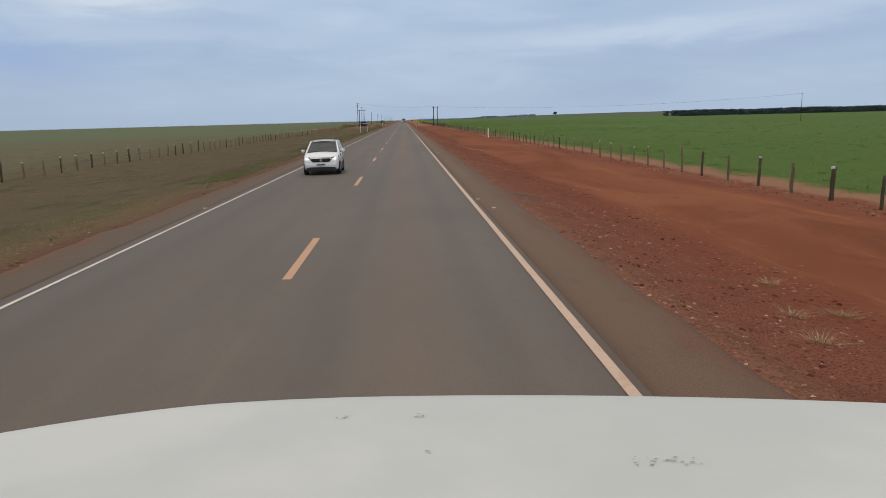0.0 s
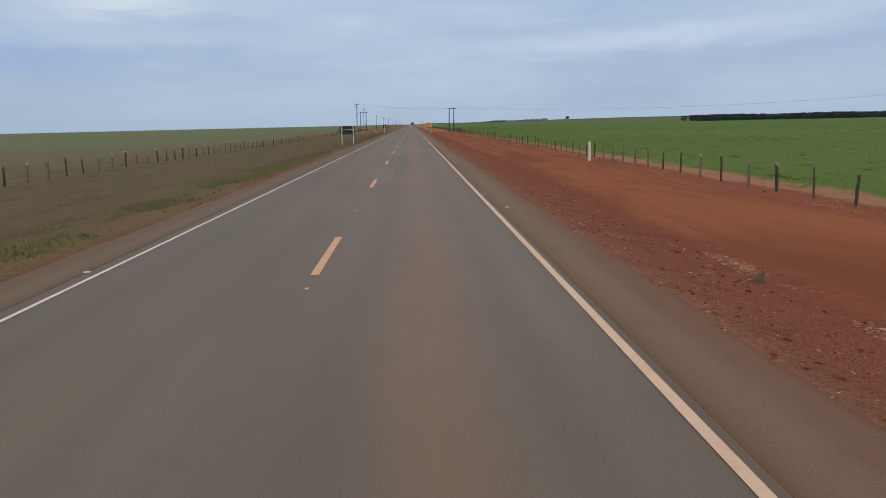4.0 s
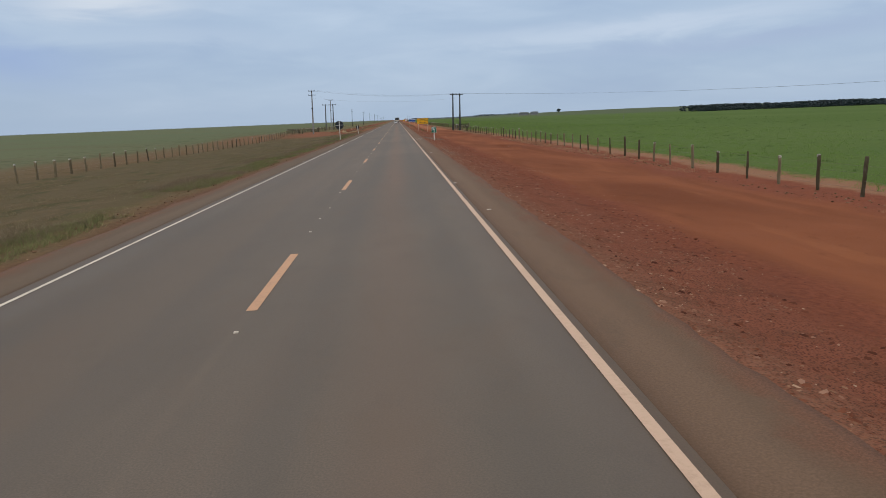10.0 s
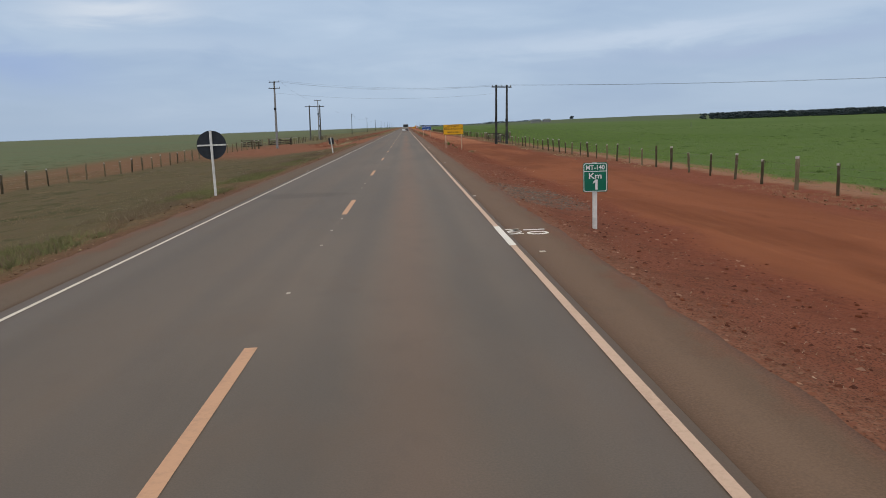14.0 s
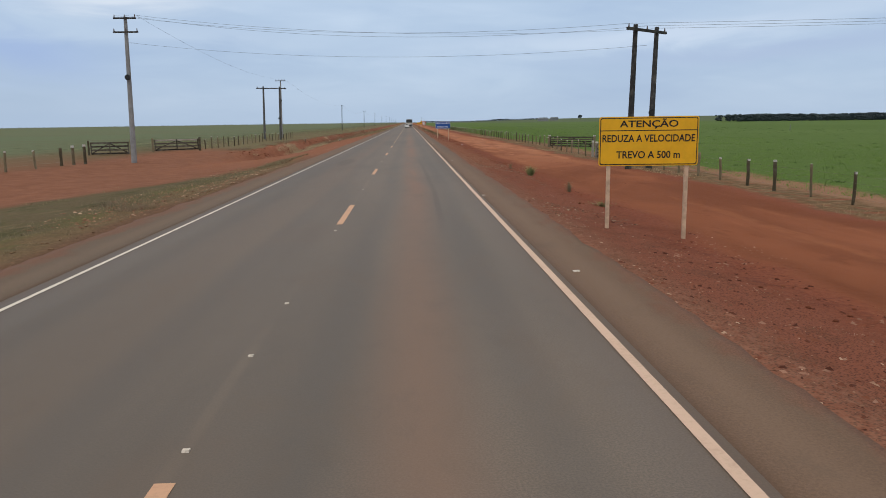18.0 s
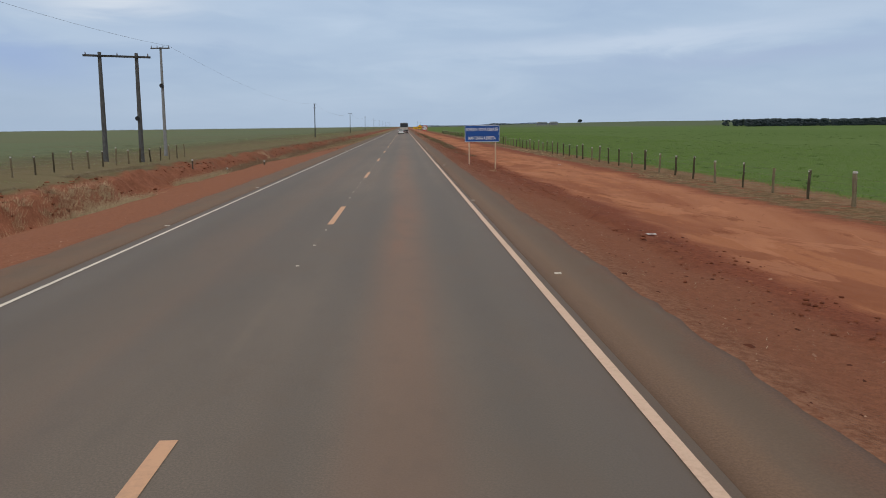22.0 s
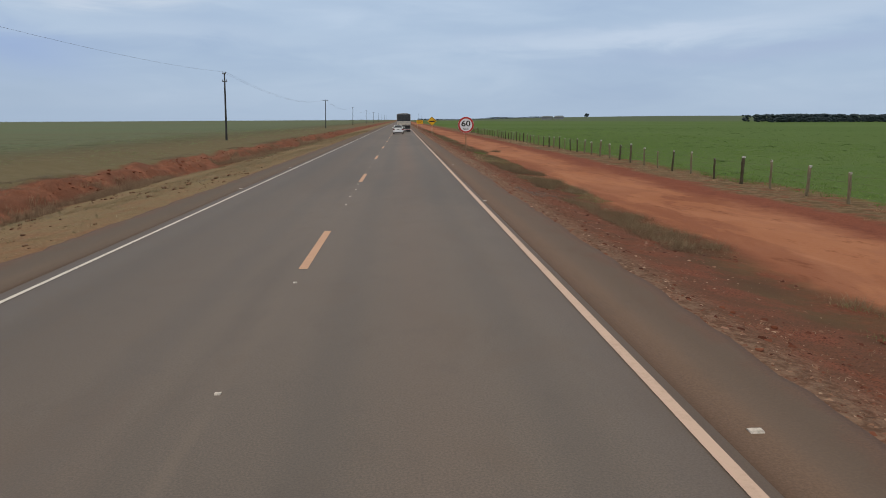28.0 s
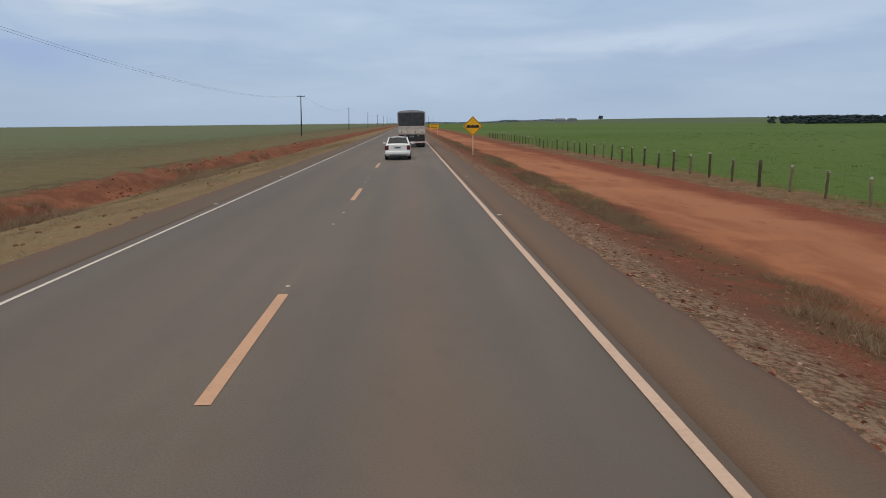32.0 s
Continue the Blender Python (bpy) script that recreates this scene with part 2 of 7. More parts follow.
def make_shoulder():
    m = Mat("dusty_asphalt", 0.85, 0, 0.22)
    s = m.sep()
    ax = m.math("ABSOLUTE", s[0])
    grain = m.noise(40, 4, 0.75)
    big = m.noise(0.35, 5, 0.6, (1, 0.2, 1), distort=0.5)
    mid = m.noise(1.6, 5, 0.65, (1, 0.5, 1))
    left = m.math("SUBTRACT", 1.0, m.ramp(s[0], -0.5, 0.5))
    c = m.mix(m.ramp(grain, 0.3, 0.75), (0.118, 0.076, 0.052), (0.178, 0.115, 0.079))
    c = m.mix(m.math("MULTIPLY", left, 0.75), c, m.mix(m.ramp(grain, 0.3, 0.75), (0.088, 0.069, 0.051), (0.134, 0.105, 0.078)))
    # olive dirt out towards the ragged edge, brown dust by the line
    outer = m.ramp(m.math("ADD", ax, m.math("MULTIPLY", m.math("SUBTRACT", big, 0.5), 1.6)), 4.35, 4.75)
    c = m.mix(m.math("MULTIPLY", outer, 0.45), c, (0.112, 0.076, 0.052))
    by_line = m.math("SUBTRACT", 1.0, m.ramp(m.math("ADD", ax, m.math("MULTIPLY", m.math("SUBTRACT", big, 0.5), 0.4)), 3.88, 4.1))
    c = m.mix(m.math("MULTIPLY", by_line, 0.4), c, (0.112, 0.070, 0.049))
    rub = m.math("SUBTRACT", 1.0, m.ramp(m.math("ABSOLUTE", m.math("SUBTRACT", ax, 4.3)), 0.02, 0.3))
    c = m.mix(m.math("MULTIPLY", rub, m.math("MULTIPLY", m.ramp(m.noise(0.02, 3, 0.6, (0.2, 1, 1)), 0.4, 0.6), 0.32)), c, (0.190, 0.130, 0.092))
    c = m.mix(m.math("MULTIPLY", m.ramp(mid, 0.52, 0.70), 0.30), c, (0.095, 0.070, 0.052))
    # earth washed over the rim
    rim = m.ramp(m.math("ADD", ax, m.math("MULTIPLY", m.math("SUBTRACT", mid, 0.5), 1.3)), 4.55, 4.98)
    c = m.mix(m.math("MULTIPLY", rim, 0.85), c, m.mix(m.ramp(grain, 0.3, 0.7), (0.105, 0.048, 0.030), (0.185, 0.090, 0.056)))
    c = m.mix(m.math("MULTIPLY", m.math("MULTIPLY", m.ramp(s[1], 345, 370), m.ramp(ax, 4.15, 4.4)), 0.4), c, (0.100, 0.084, 0.070))
    near_drive = m.math("MULTIPLY", m.ramp(s[1], 318, 350), m.math("SUBTRACT", 1.0, m.ramp(s[1], 425, 470)))
    c = m.mix(m.math("MULTIPLY", m.math("MULTIPLY", near_drive, left), m.math("ADD", 0.22, m.math("MULTIPLY", m.ramp(mid, 0.35, 0.6), 0.36))), c, (0.165, 0.100, 0.066))
    for sx0, sy0, wx0, wy0, k0 in ((4.32, 60.1, 0.17, 0.32, 0.45), (4.54, 56.2, 0.27, 0.26, 0.75), (4.14, 411.20, 0.16, 0.2, 0.6)):
        ex = m.math("DIVIDE", m.math("SUBTRACT", s[0], sx0), wx0)
        ey = m.math("DIVIDE", m.math("SUBTRACT", s[1], sy0), wy0)
        e = m.math("ADD", m.math("ADD", m.math("MULTIPLY", ex, ex), m.math("MULTIPLY", ey, ey)), m.math("MULTIPLY", mid, 0.9))
        c = m.mix(m.math("MULTIPLY", m.math("SUBTRACT", 1.0, m.ramp(e, 0.8, 1.5)), k0), c, (0.055, 0.047, 0.042))
    m.color(c)
    return m.bump(grain, 0.5, 0.01).m


def make_ground():
    """Red earth, verge grass and crops, told apart by where they grow."""
    m = Mat("red_earth_and_grass", 0.95, 0, 0.06)
    s = m.sep()
    x, y = s[0], s[1]
    n_fine = m.noise(9, 6, 0.7)
    n_mid = m.noise(1.1, 5, 0.62)
    n_big = m.noise(0.13, 4, 0.55)
    n_row = m.noise(0.5, 4, 0.6, (0.35, 0.08, 1), distort=1.0)
    n_far = m.noise(0.006, 4, 0.55, (0.4, 1.0, 1))
    wob = m.math("MULTIPLY", m.math("SUBTRACT", n_big, 0.5), 3.0)
    wob2 = m.math("MULTIPLY", m.math("SUBTRACT", n_mid, 0.5), 1.6)
    xx = m.math("ADD", x, m.math("ADD", wob, wob2))
    # earth
    red = m.mix(m.ramp(n_fine, 0.25, 0.75), (0.137, 0.045, 0.027), (0.244, 0.084, 0.049))
    red = m.mix(m.math("MULTIPLY", m.ramp(n_mid, 0.5, 0.75), 0.6), red, (0.112, 0.039, 0.027))
    track = m.mix(m.ramp(n_row, 0.38, 0.62), m.mix(m.ramp(y, 340, 395), (0.155, 0.053, 0.026), (0.238, 0.092, 0.050)), m.mix(m.ramp(y, 340, 395), (0.230, 0.084, 0.042), (0.335, 0.147, 0.082)))
    blot = m.noise(0.22, 4, 0.6, (1.0, 0.45, 1), distort=1.2)
    track = m.mix(m.math("MULTIPLY", m.math("MULTIPLY", m.ramp(m.math("ADD", blot, m.math("MULTIPLY", m.math("SUBTRACT", m.noise(1.6, 5, 0.7, (1, 0.4, 1)), 0.5), 0.35)), 0.50, 0.60), m.ramp(y, 350, 385)), 0.42), track, (0.418, 0.180, 0.090))
    track = m.mix(m.math("MULTIPLY", m.ramp(m.noise(1.0, 6, 0.75, (1, 0.35, 1)), 0.57, 0.66), 0.55), track, (0.136, 0.045, 0.021))
    scrape = m.math("ADD", m.noise(0.34, 5, 0.62, (1.0, 0.4, 1), distort=0.8), m.math("MULTIPLY", m.math("SUBTRACT", n_fine, 0.5), 0.10))
    by_drive = m.math("MULTIPLY", m.ramp(y, 345, 372), m.math("SUBTRACT", 1.0, m.ramp(y, 470, 520)))
    track = m.mix(m.math("MULTIPLY", m.math("MULTIPLY", m.ramp(scrape, 0.575, 0.605), by_drive), 0.42), track, (0.44, 0.205, 0.118))
    track = m.mix(m.math("MULTIPLY", m.ramp(n_fine, 0.4, 0.8), 0.3), track, (0.215, 0.070, 0.028))
    rut = m.noise(0.9, 5, 0.65, (1.0, 0.06, 1), distort=0.8)
    track = m.mix(m.math("MULTIPLY", m.math("MULTIPLY", m.ramp(rut, 0.56, 0.66), m.ramp(n_mid, 0.3, 0.55)), 0.22), track, (0.339, 0.142, 0.066))
    gravel = m.mix(m.ramp(m.voro(26, "Distance"), 0.1, 0.6), (0.087, 0.031, 0.021), (0.227, 0.085, 0.053))
    gravel = m.mix(m.math("MULTIPLY", m.ramp(n_mid, 0.48, 0.64), 0.35), gravel, (0.099, 0.046, 0.029))
    smooth_red = m.mix(m.ramp(n_fine, 0.3, 0.7), (0.185, 0.079, 0.047), (0.257, 0.111, 0.066))
    gravel = m.mix(m.math("MULTIPLY", m.math("MULTIPLY", m.ramp(y, 336, 354), m.math("SUBTRACT", 1.0, m.ramp(y, 392, 406))), 0.8), gravel, smooth_red)
    # right of the road: gravelly verge, smooth earth track, bare earth up to the fence, crops
    out_edge = m.math("SUBTRACT", xx, m.math("MULTIPLY", m.math("SUBTRACT", 1.0, m.ramp(y, 400, 480)), 1.6))
    in_track = m.math("MULTIPLY", m.ramp(xx, 8.2, 9.4), m.math("SUBTRACT", 1.0, m.ramp(out_edge, 13.2, 15.0)))
    right = m.mix(m.ramp(xx, 6.6, 8.0), gravel, red)
    right = m.mix(in_track, right, track)
    late = m.ramp(y, 436, 475)
    dull = m.math("MULTIPLY", m.math("MULTIPLY", m.ramp(y, 425, 470), m.math("SUBTRACT", 1.0, m.ramp(xx, 7.4, 8.6))), m.ramp(n_mid, 0.28, 0.58))
    right = m.mix(m.math("MULTIPLY", dull, 0.6), right, (0.128, 0.074, 0.049))
    strip = m.math("MULTIPLY", m.ramp(xx, 6.7, 7.5), m.math("SUBTRACT", 1.0, m.ramp(xx, 8.4, 9.3)))
    strip = m.math("MULTIPLY", m.math("MULTIPLY", strip, late), m.ramp(n_mid, 0.3, 0.6))
    right = m.mix(m.math("MULTIPLY", strip, 0.62), right, m.mix(m.ramp(n_big, 0.42, 0.58), (0.088, 0.055, 0.034), (0.112, 0.090, 0.047)))
    by_edge = m.math("SUBTRACT", 1.0, m.ramp(m.math("SUBTRACT", m.math("ADD", x, m.math("MULTIPLY", wob2, 0.6)), m.math("MULTIPLY", m.ramp(y, 490, 515), 0.45)), 5.15, 6.0))
    tan = m.math("MULTIPLY", by_edge, m.math("ADD", 0.25, m.math("ADD", m.math("MULTIPLY", m.ramp(y, 440, 490), 0.35), m.math("MULTIPLY", m.ramp(y, 490, 515), 0.3))))
    right = m.mix(tan, right, m.mix(m.ramp(n_fine, 0.35, 0.65), (0.092, 0.058, 0.039), (0.29, 0.208, 0.146)))
    drygrass = m.math("MULTIPLY", m.math("MULTIPLY", m.ramp(xx, 15.9, 17.0), m.ramp(n_mid, 0.28, 0.52)), m.ramp(y, 270, 340))
    right = m.mix(m.math("MULTIPLY", drygrass, 0.82), right, m.mix(m.ramp(m.noise(2.4, 5, 0.7), 0.4, 0.62), (0.085, 0.072, 0.034), (0.178, 0.136, 0.078)))
    pale = m.mix(m.ramp(n_fine, 0.3, 0.7), (0.22, 0.122, 0.075), (0.285, 0.165, 0.105))
    fence_x = m.math("ADD", 17.5, m.math("MULTIPLY", m.ramp(y, -40, 300), 1.2))
    past = m.math("SUBTRACT", xx, fence_x)
    right = m.mix(m.math("MULTIPLY", m.ramp(past, 0.2, 1.0), m.math("SUBTRACT", 0.9, m.math("MULTIPLY", m.ramp(y, 320, 440), 0.8))), right, pale)
    crop = m.mix(m.ramp(n_fine, 0.2, 0.8), (0.059, 0.105, 0.022), (0.090, 0.145, 0.034))
    crop = m.mix(m.math("MULTIPLY", m.ramp(n_mid, 0.55, 0.75), 0.25), crop, (0.059, 0.097, 0.032))
    crop = m.mix(m.math("MULTIPLY", m.ramp(n_far, 0.4, 0.65), 0.45), crop, (0.108, 0.158, 0.054))
    crop = m.mix(m.math("MULTIPLY", m.ramp(n_big, 0.5, 0.7), 0.35), crop, (0.065, 0.120, 0.033))
    # land rises beyond the woodland: a duller field, with haze put into its colour
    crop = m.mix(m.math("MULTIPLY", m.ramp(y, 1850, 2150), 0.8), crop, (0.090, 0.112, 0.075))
    right = m.mix(m.ramp(m.math("ADD", past, m.math("MULTIPLY", m.ramp(y, 405, 450), 1.5)), 2.2, 3.4), right, crop)
    # left of the road: green weeds, dull dry grass, field
    lx = m.math("MULTIPLY", xx, -1.0)
    dry = m.mix(m.ramp(n_fine, 0.25, 0.75), (0.078, 0.064, 0.035), (0.124, 0.101, 0.057))
    dry = m.mix(m.math("MULTIPLY", m.ramp(n_mid, 0.42, 0.68), 0.65), dry, (0.087, 0.090, 0.041))
    browner = m.math("SUBTRACT", 0.65, m.math("MULTIPLY", m.ramp(y, 60, 300), 0.35))
    dry = m.mix(browner, dry, m.mix(m.ramp(n_fine, 0.25, 0.75), (0.085, 0.061, 0.039), (0.133, 0.099, 0.063)))
    weed = m.mix(m.ramp(n_fine, 0.3, 0.7), (0.070, 0.070, 0.026), (0.109, 0.108, 0.040))
    left = m.mix(m.math("MULTIPLY", m.math("MULTIPLY", m.ramp(lx, 6.4, 7.2), m.math("SUBTRACT", 1.0, m.ramp(lx, 7.4, 9.5))), m.ramp(n_big, 0.4, 0.6)), dry, weed)
    brown = m.mix(m.ramp(n_fine, 0.3, 0.7), (0.096, 0.065, 0.035), (0.171, 0.119, 0.067))
    left = m.mix(m.math("MULTIPLY", m.math("SUBTRACT", 1.0, m.ramp(lx, 6.5, 8.0)), m.ramp(n_mid, 0.25, 0.55)), left, brown)
    soil = m.mix(m.ramp(n_fine, 0.3, 0.7), (0.080, 0.044, 0.027), (0.158, 0.090, 0.055))
    left = m.mix(m.math("SUBTRACT", 1.0, m.ramp(m.math("ADD", lx, wob2), 5.1, 6.1)), left, soil)
    field = m.mix(m.ramp(n_fine, 0.25, 0.7), (0.090, 0.120, 0.066), (0.122, 0.152, 0.090))
    field = m.mix(m.math("MULTIPLY", m.ramp(n_far, 0.38, 0.62), 0.45), field, (0.130, 0.132, 0.078))
    olive = m.math("MULTIPLY", m.math("SUBTRACT", 1.0, m.ramp(m.math("ADD", lx, m.math("MULTIPLY", n_far, 60)), 80, 170)), m.math("SUBTRACT", 1.0, m.ramp(y, 180, 290)))
    field = m.mix(m.math("MULTIPLY", olive, 0.85), field, m.mix(m.ramp(n_mid, 0.3, 0.7), (0.112, 0.099, 0.062), (0.142, 0.119, 0.080)))
    streak = m.noise(0.05, 5, 0.65, (0.25, 1.0, 1))
    field = m.mix(m.math("MULTIPLY", m.ramp(streak, 0.5, 0.66), 0.4), field, (0.118, 0.101, 0.065))
    left = m.mix(m.ramp(lx, 21, 44), left, field)
    # bare and tufted patches of the rough pasture
    bitten = m.noise(0.55, 6, 0.7, (1.0, 0.6, 1), distort=0.6)
    sward = m.math("MULTIPLY", m.math("SUBTRACT", 1.0, m.ramp(lx, 40, 75)), m.ramp(lx, 7.5, 9.5))
    left = m.mix(m.math("MULTIPLY", m.math("MULTIPLY", m.ramp(bitten, 0.52, 0.62), sward), 0.62), left, (0.044, 0.052, 0.019))
    left = m.mix(m.math("MULTIPLY", m.math("MULTIPLY", m.ramp(m.noise(0.8, 6, 0.7, (0.8, 0.5, 1)), 0.56, 0.66), sward), 0.6), left, (0.158, 0.112, 0.066))
    behind = m.math("MULTIPLY", m.math("MULTIPLY", m.ramp(lx, 23.6, 25.6), m.math("SUBTRACT", 1.0, m.ramp(lx, 33, 40))), m.ramp(y, 205, 250))
    left = m.mix(m.math("MULTIPLY", m.math("MULTIPLY", behind, m.math("SUBTRACT", 1.0, m.ramp(y, 345, 400))), m.math("ADD", 0.42, m.math("MULTIPLY", m.ramp(y, 285, 325), 0.33))), left, (0.182, 0.092, 0.055))
    # bare earth drive to the gates, then the cut bank with its dry foot
    g_in = m.ramp(m.math("ADD", y, wob), 316, 336)
    reach = m.math("ADD", 8.5, m.math("MULTIPLY", m.math("SUBTRACT", 1.0, m.ramp(y, 325, 352)), 6.5))
    bare = m.math("MULTIPLY", m.math("MULTIPLY", g_in, m.ramp(m.math("SUBTRACT", lx, reach), -1.2, 0.4)), m.math("SUBTRACT", 1.0, m.ramp(lx, 22, 27)))
    bare = m.math("MULTIPLY", bare, m.math("SUBTRACT", 1.0, m.ramp(y, 384, 398)))
    past_drive = m.ramp(y, 346, 366)
    mx = m.math("ADD", m.math("MULTIPLY", x, -1.0), m.math("MULTIPLY", wob2, 0.5))
    near_red = m.math("MULTIPLY", past_drive, m.math("SUBTRACT", 1.0, m.ramp(mx, 14.5, 16.0)))
    drive = m.mix(m.ramp(n_mid, 0.25, 0.8), (0.173, 0.073, 0.045), (0.247, 0.109, 0.068))
    left = m.mix(m.math("MULTIPLY", bare, 0.9), left, drive)
    left = m.mix(near_red, left, smooth_red)
    # dry brown margin of the field above the bank
    bank_x = m.math("ADD", mx, m.math("MULTIPLY", m.math("SUBTRACT", 1.0, m.ramp(y, 404, 436)), 1.3))
    margin = m.math("MULTIPLY", m.math("MULTIPLY", m.ramp(y, 380, 400), m.ramp(bank_x, 17.2, 18.2)), m.math("SUBTRACT", 1.0, m.ramp(m.math("ADD", lx, m.math("MULTIPLY", wob, 1.5)), 19, 33)))
    left = m.mix(m.math("MULTIPLY", margin, 0.75), left, m.mix(m.ramp(n_mid, 0.3, 0.7), (0.136, 0.118, 0.062), (0.170, 0.138, 0.081)))
    bank_top = m.math("MULTIPLY", m.ramp(y, 372, 392), m.math("MULTIPLY", m.ramp(bank_x, 14.2, 15.2), m.math("SUBTRACT", 1.0, m.ramp(bank_x, 17.4, 18.2))))
    bank_c = m.mix(m.ramp(m.math("ADD", m.math("MULTIPLY", n_fine, 0.6), m.math("MULTIPLY", n_mid, 0.4)), 0.36, 0.66), (0.150, 0.058, 0.033), (0.292, 0.126, 0.078))
    bank_c = m.mix(m.math("MULTIPLY", m.ramp(m.noise(2.6, 5, 0.7), 0.54, 0.68), 0.5), bank_c, (0.095, 0.032, 0.018))
    bank_c = m.mix(m.math("MULTIPLY", m.math("MULTIPLY", m.ramp(y, 440, 490), m.ramp(m.noise(0.7, 5, 0.65, (1, 0.5, 1)), 0.42, 0.6)), 0.6), bank_c, (0.120, 0.060, 0.040))
    left = m.mix(bank_top, left, bank_c)
    foot = m.math("MULTIPLY", m.math("MULTIPLY", m.ramp(m.math("MULTIPLY", x, -1.0), 4.6, 5.0), m.math("SUBTRACT", 1.0, m.ramp(mx, 13.5, 15.6))), m.ramp(y, 455, 500))
    straw = m.mix(m.ramp(n_fine, 0.3, 0.7), (0.145, 0.112, 0.06), (0.24, 0.188, 0.105))
    left = m.mix(m.math("MULTIPLY", foot, m.math("ADD", 0.58, m.math("MULTIPLY", m.ramp(n_mid, 0.32, 0.6), 0.38))), left, straw)
    # grey grit spilt beside the kilometre plate
    gx0 = m.math("DIVIDE", m.math("SUBTRACT", x, 6.2), 1.9)
    gy0 = m.math("DIVIDE", m.math("SUBTRACT", y, 262.0), 5.0)
    grit = m.math("SUBTRACT", 1.0, m.ramp(m.math("ADD", m.math("ADD", m.math("MULTIPLY", gx0, gx0), m.math("MULTIPLY", gy0, gy0)), m.math("MULTIPLY", n_mid, 0.8)), 0.7, 1.5))
    ex0 = m.math("DIVIDE", m.math("SUBTRACT", x, 5.5), 0.9)
    ey0 = m.math("DIVIDE", m.math("SUBTRACT", y, 219.5), 7.0)
    edge_grit = m.math("SUBTRACT", 1.0, m.ramp(m.math("ADD", m.math("ADD", m.math("MULTIPLY", ex0, ex0), m.math("MULTIPLY", ey0, ey0)), m.math("MULTIPLY", n_mid, 1.0)), 0.7, 1.5))
    grit = m.math("MAXIMUM", grit, m.math("MULTIPLY", edge_grit, 0.8))
    right = m.mix(m.math("MULTIPLY", m.math("MULTIPLY", grit, m.ramp(m.noise(2.2, 5, 0.7), 0.36, 0.6)), 0.72), right, m.mix(m.ramp(n_fine, 0.35, 0.65), (0.10, 0.082, 0.068), (0.21, 0.168, 0.135)))
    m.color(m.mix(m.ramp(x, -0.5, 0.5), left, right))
    # clods and pebbles stand out where the verge is stony
    stony = m.math("MULTIPLY", m.ramp(x, 4.9, 5.3), m.math("SUBTRACT", 1.0, m.ramp(xx, 7.6, 9.6)))
    peb = m.math("ADD", m.math("MULTIPLY", m.voro(21, "Distance"), 0.4), m.math("MULTIPLY", m.voro(38, "Distance"), 0.3))
    h = m.math("ADD", m.math("ADD", m.math("MULTIPLY", n_fine, 0.5), n_mid), m.math("MULTIPLY", m.math("MULTIPLY", peb, stony), -1.6))
    return m.bump(h, 0.8, 0.06).m


def make_wood(name, a, b, grey=0.0):
    m = Mat(name, 0.85, 0, 0.2)
    v = m.obj()
    g = m.noise(9, 5, 0.65, (4, 4, 0.35), vec=v, distort=0.8)
    c = m.mix(m.ramp(g, 0.3, 0.72), a, b)
    c = m.mix(m.math("MULTIPLY", m.ramp(m.rnd(), 0.35, 0.75), 0.8), c, tuple(0.28 * q for q in a))
    c = m.mix(m.math("MULTIPLY", m.ramp(m.noise(2.5, 4, vec=v), 0.45, 0.7), grey), c, (0.24, 0.23, 0.20))
    m.color(c)
    return m.bump(g, 0.6, 0.01).m


def make_paint(name, c, worn, amount=0.4, rough=0.6):
    m = Mat(name, rough, 0, 0.3)
    n = m.noise(14, 6, 0.75)
    k = m.noise(1.3, 4, 0.6)
    m.color(m.mix(m.math("MULTIPLY", m.ramp(m.math("ADD", m.math("MULTIPLY", n, 0.6), m.math("MULTIPLY", k, 0.4)), 0.45, 0.68), amount), c, worn))
    return m.bump(n, 0.3, 0.004).m


def make_blades(name, a, b, c, upright=False):
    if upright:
        # light lost on upright faces is put back into the colours
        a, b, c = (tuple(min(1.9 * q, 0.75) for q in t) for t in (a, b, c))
    m = Mat(name, 0.9, 0, 0.06)
    i = m.island()
    col = m.mix(m.ramp(i, 0.0, 0.6), a, b)
    col = m.mix(m.ramp(i, 0.7, 1.0), col, c)
    m.color(m.mix(m.math("MULTIPLY", m.ramp(m.noise(0.4, 3), 0.4, 0.65), 0.4), col, a))
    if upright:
        # normals bent upward, so upright blades are lit like level ground
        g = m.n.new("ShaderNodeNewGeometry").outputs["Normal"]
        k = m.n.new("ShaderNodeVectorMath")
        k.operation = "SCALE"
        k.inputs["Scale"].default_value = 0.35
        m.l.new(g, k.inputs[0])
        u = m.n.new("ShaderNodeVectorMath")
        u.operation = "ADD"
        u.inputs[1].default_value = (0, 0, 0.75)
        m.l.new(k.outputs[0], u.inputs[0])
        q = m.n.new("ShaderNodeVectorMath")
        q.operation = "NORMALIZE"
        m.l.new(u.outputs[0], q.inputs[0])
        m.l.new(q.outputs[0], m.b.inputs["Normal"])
    return m.m


def make_glass(name, tint=(0.03, 0.035, 0.04)):
    m = Mat(name, 0.08, 0, 0.4)
    m.color(m.mix(m.ramp(m.noise(3, 3, vec=m.obj()), 0.4, 0.7), tint, tuple(1.5 * q for q in tint)))
    return m.m


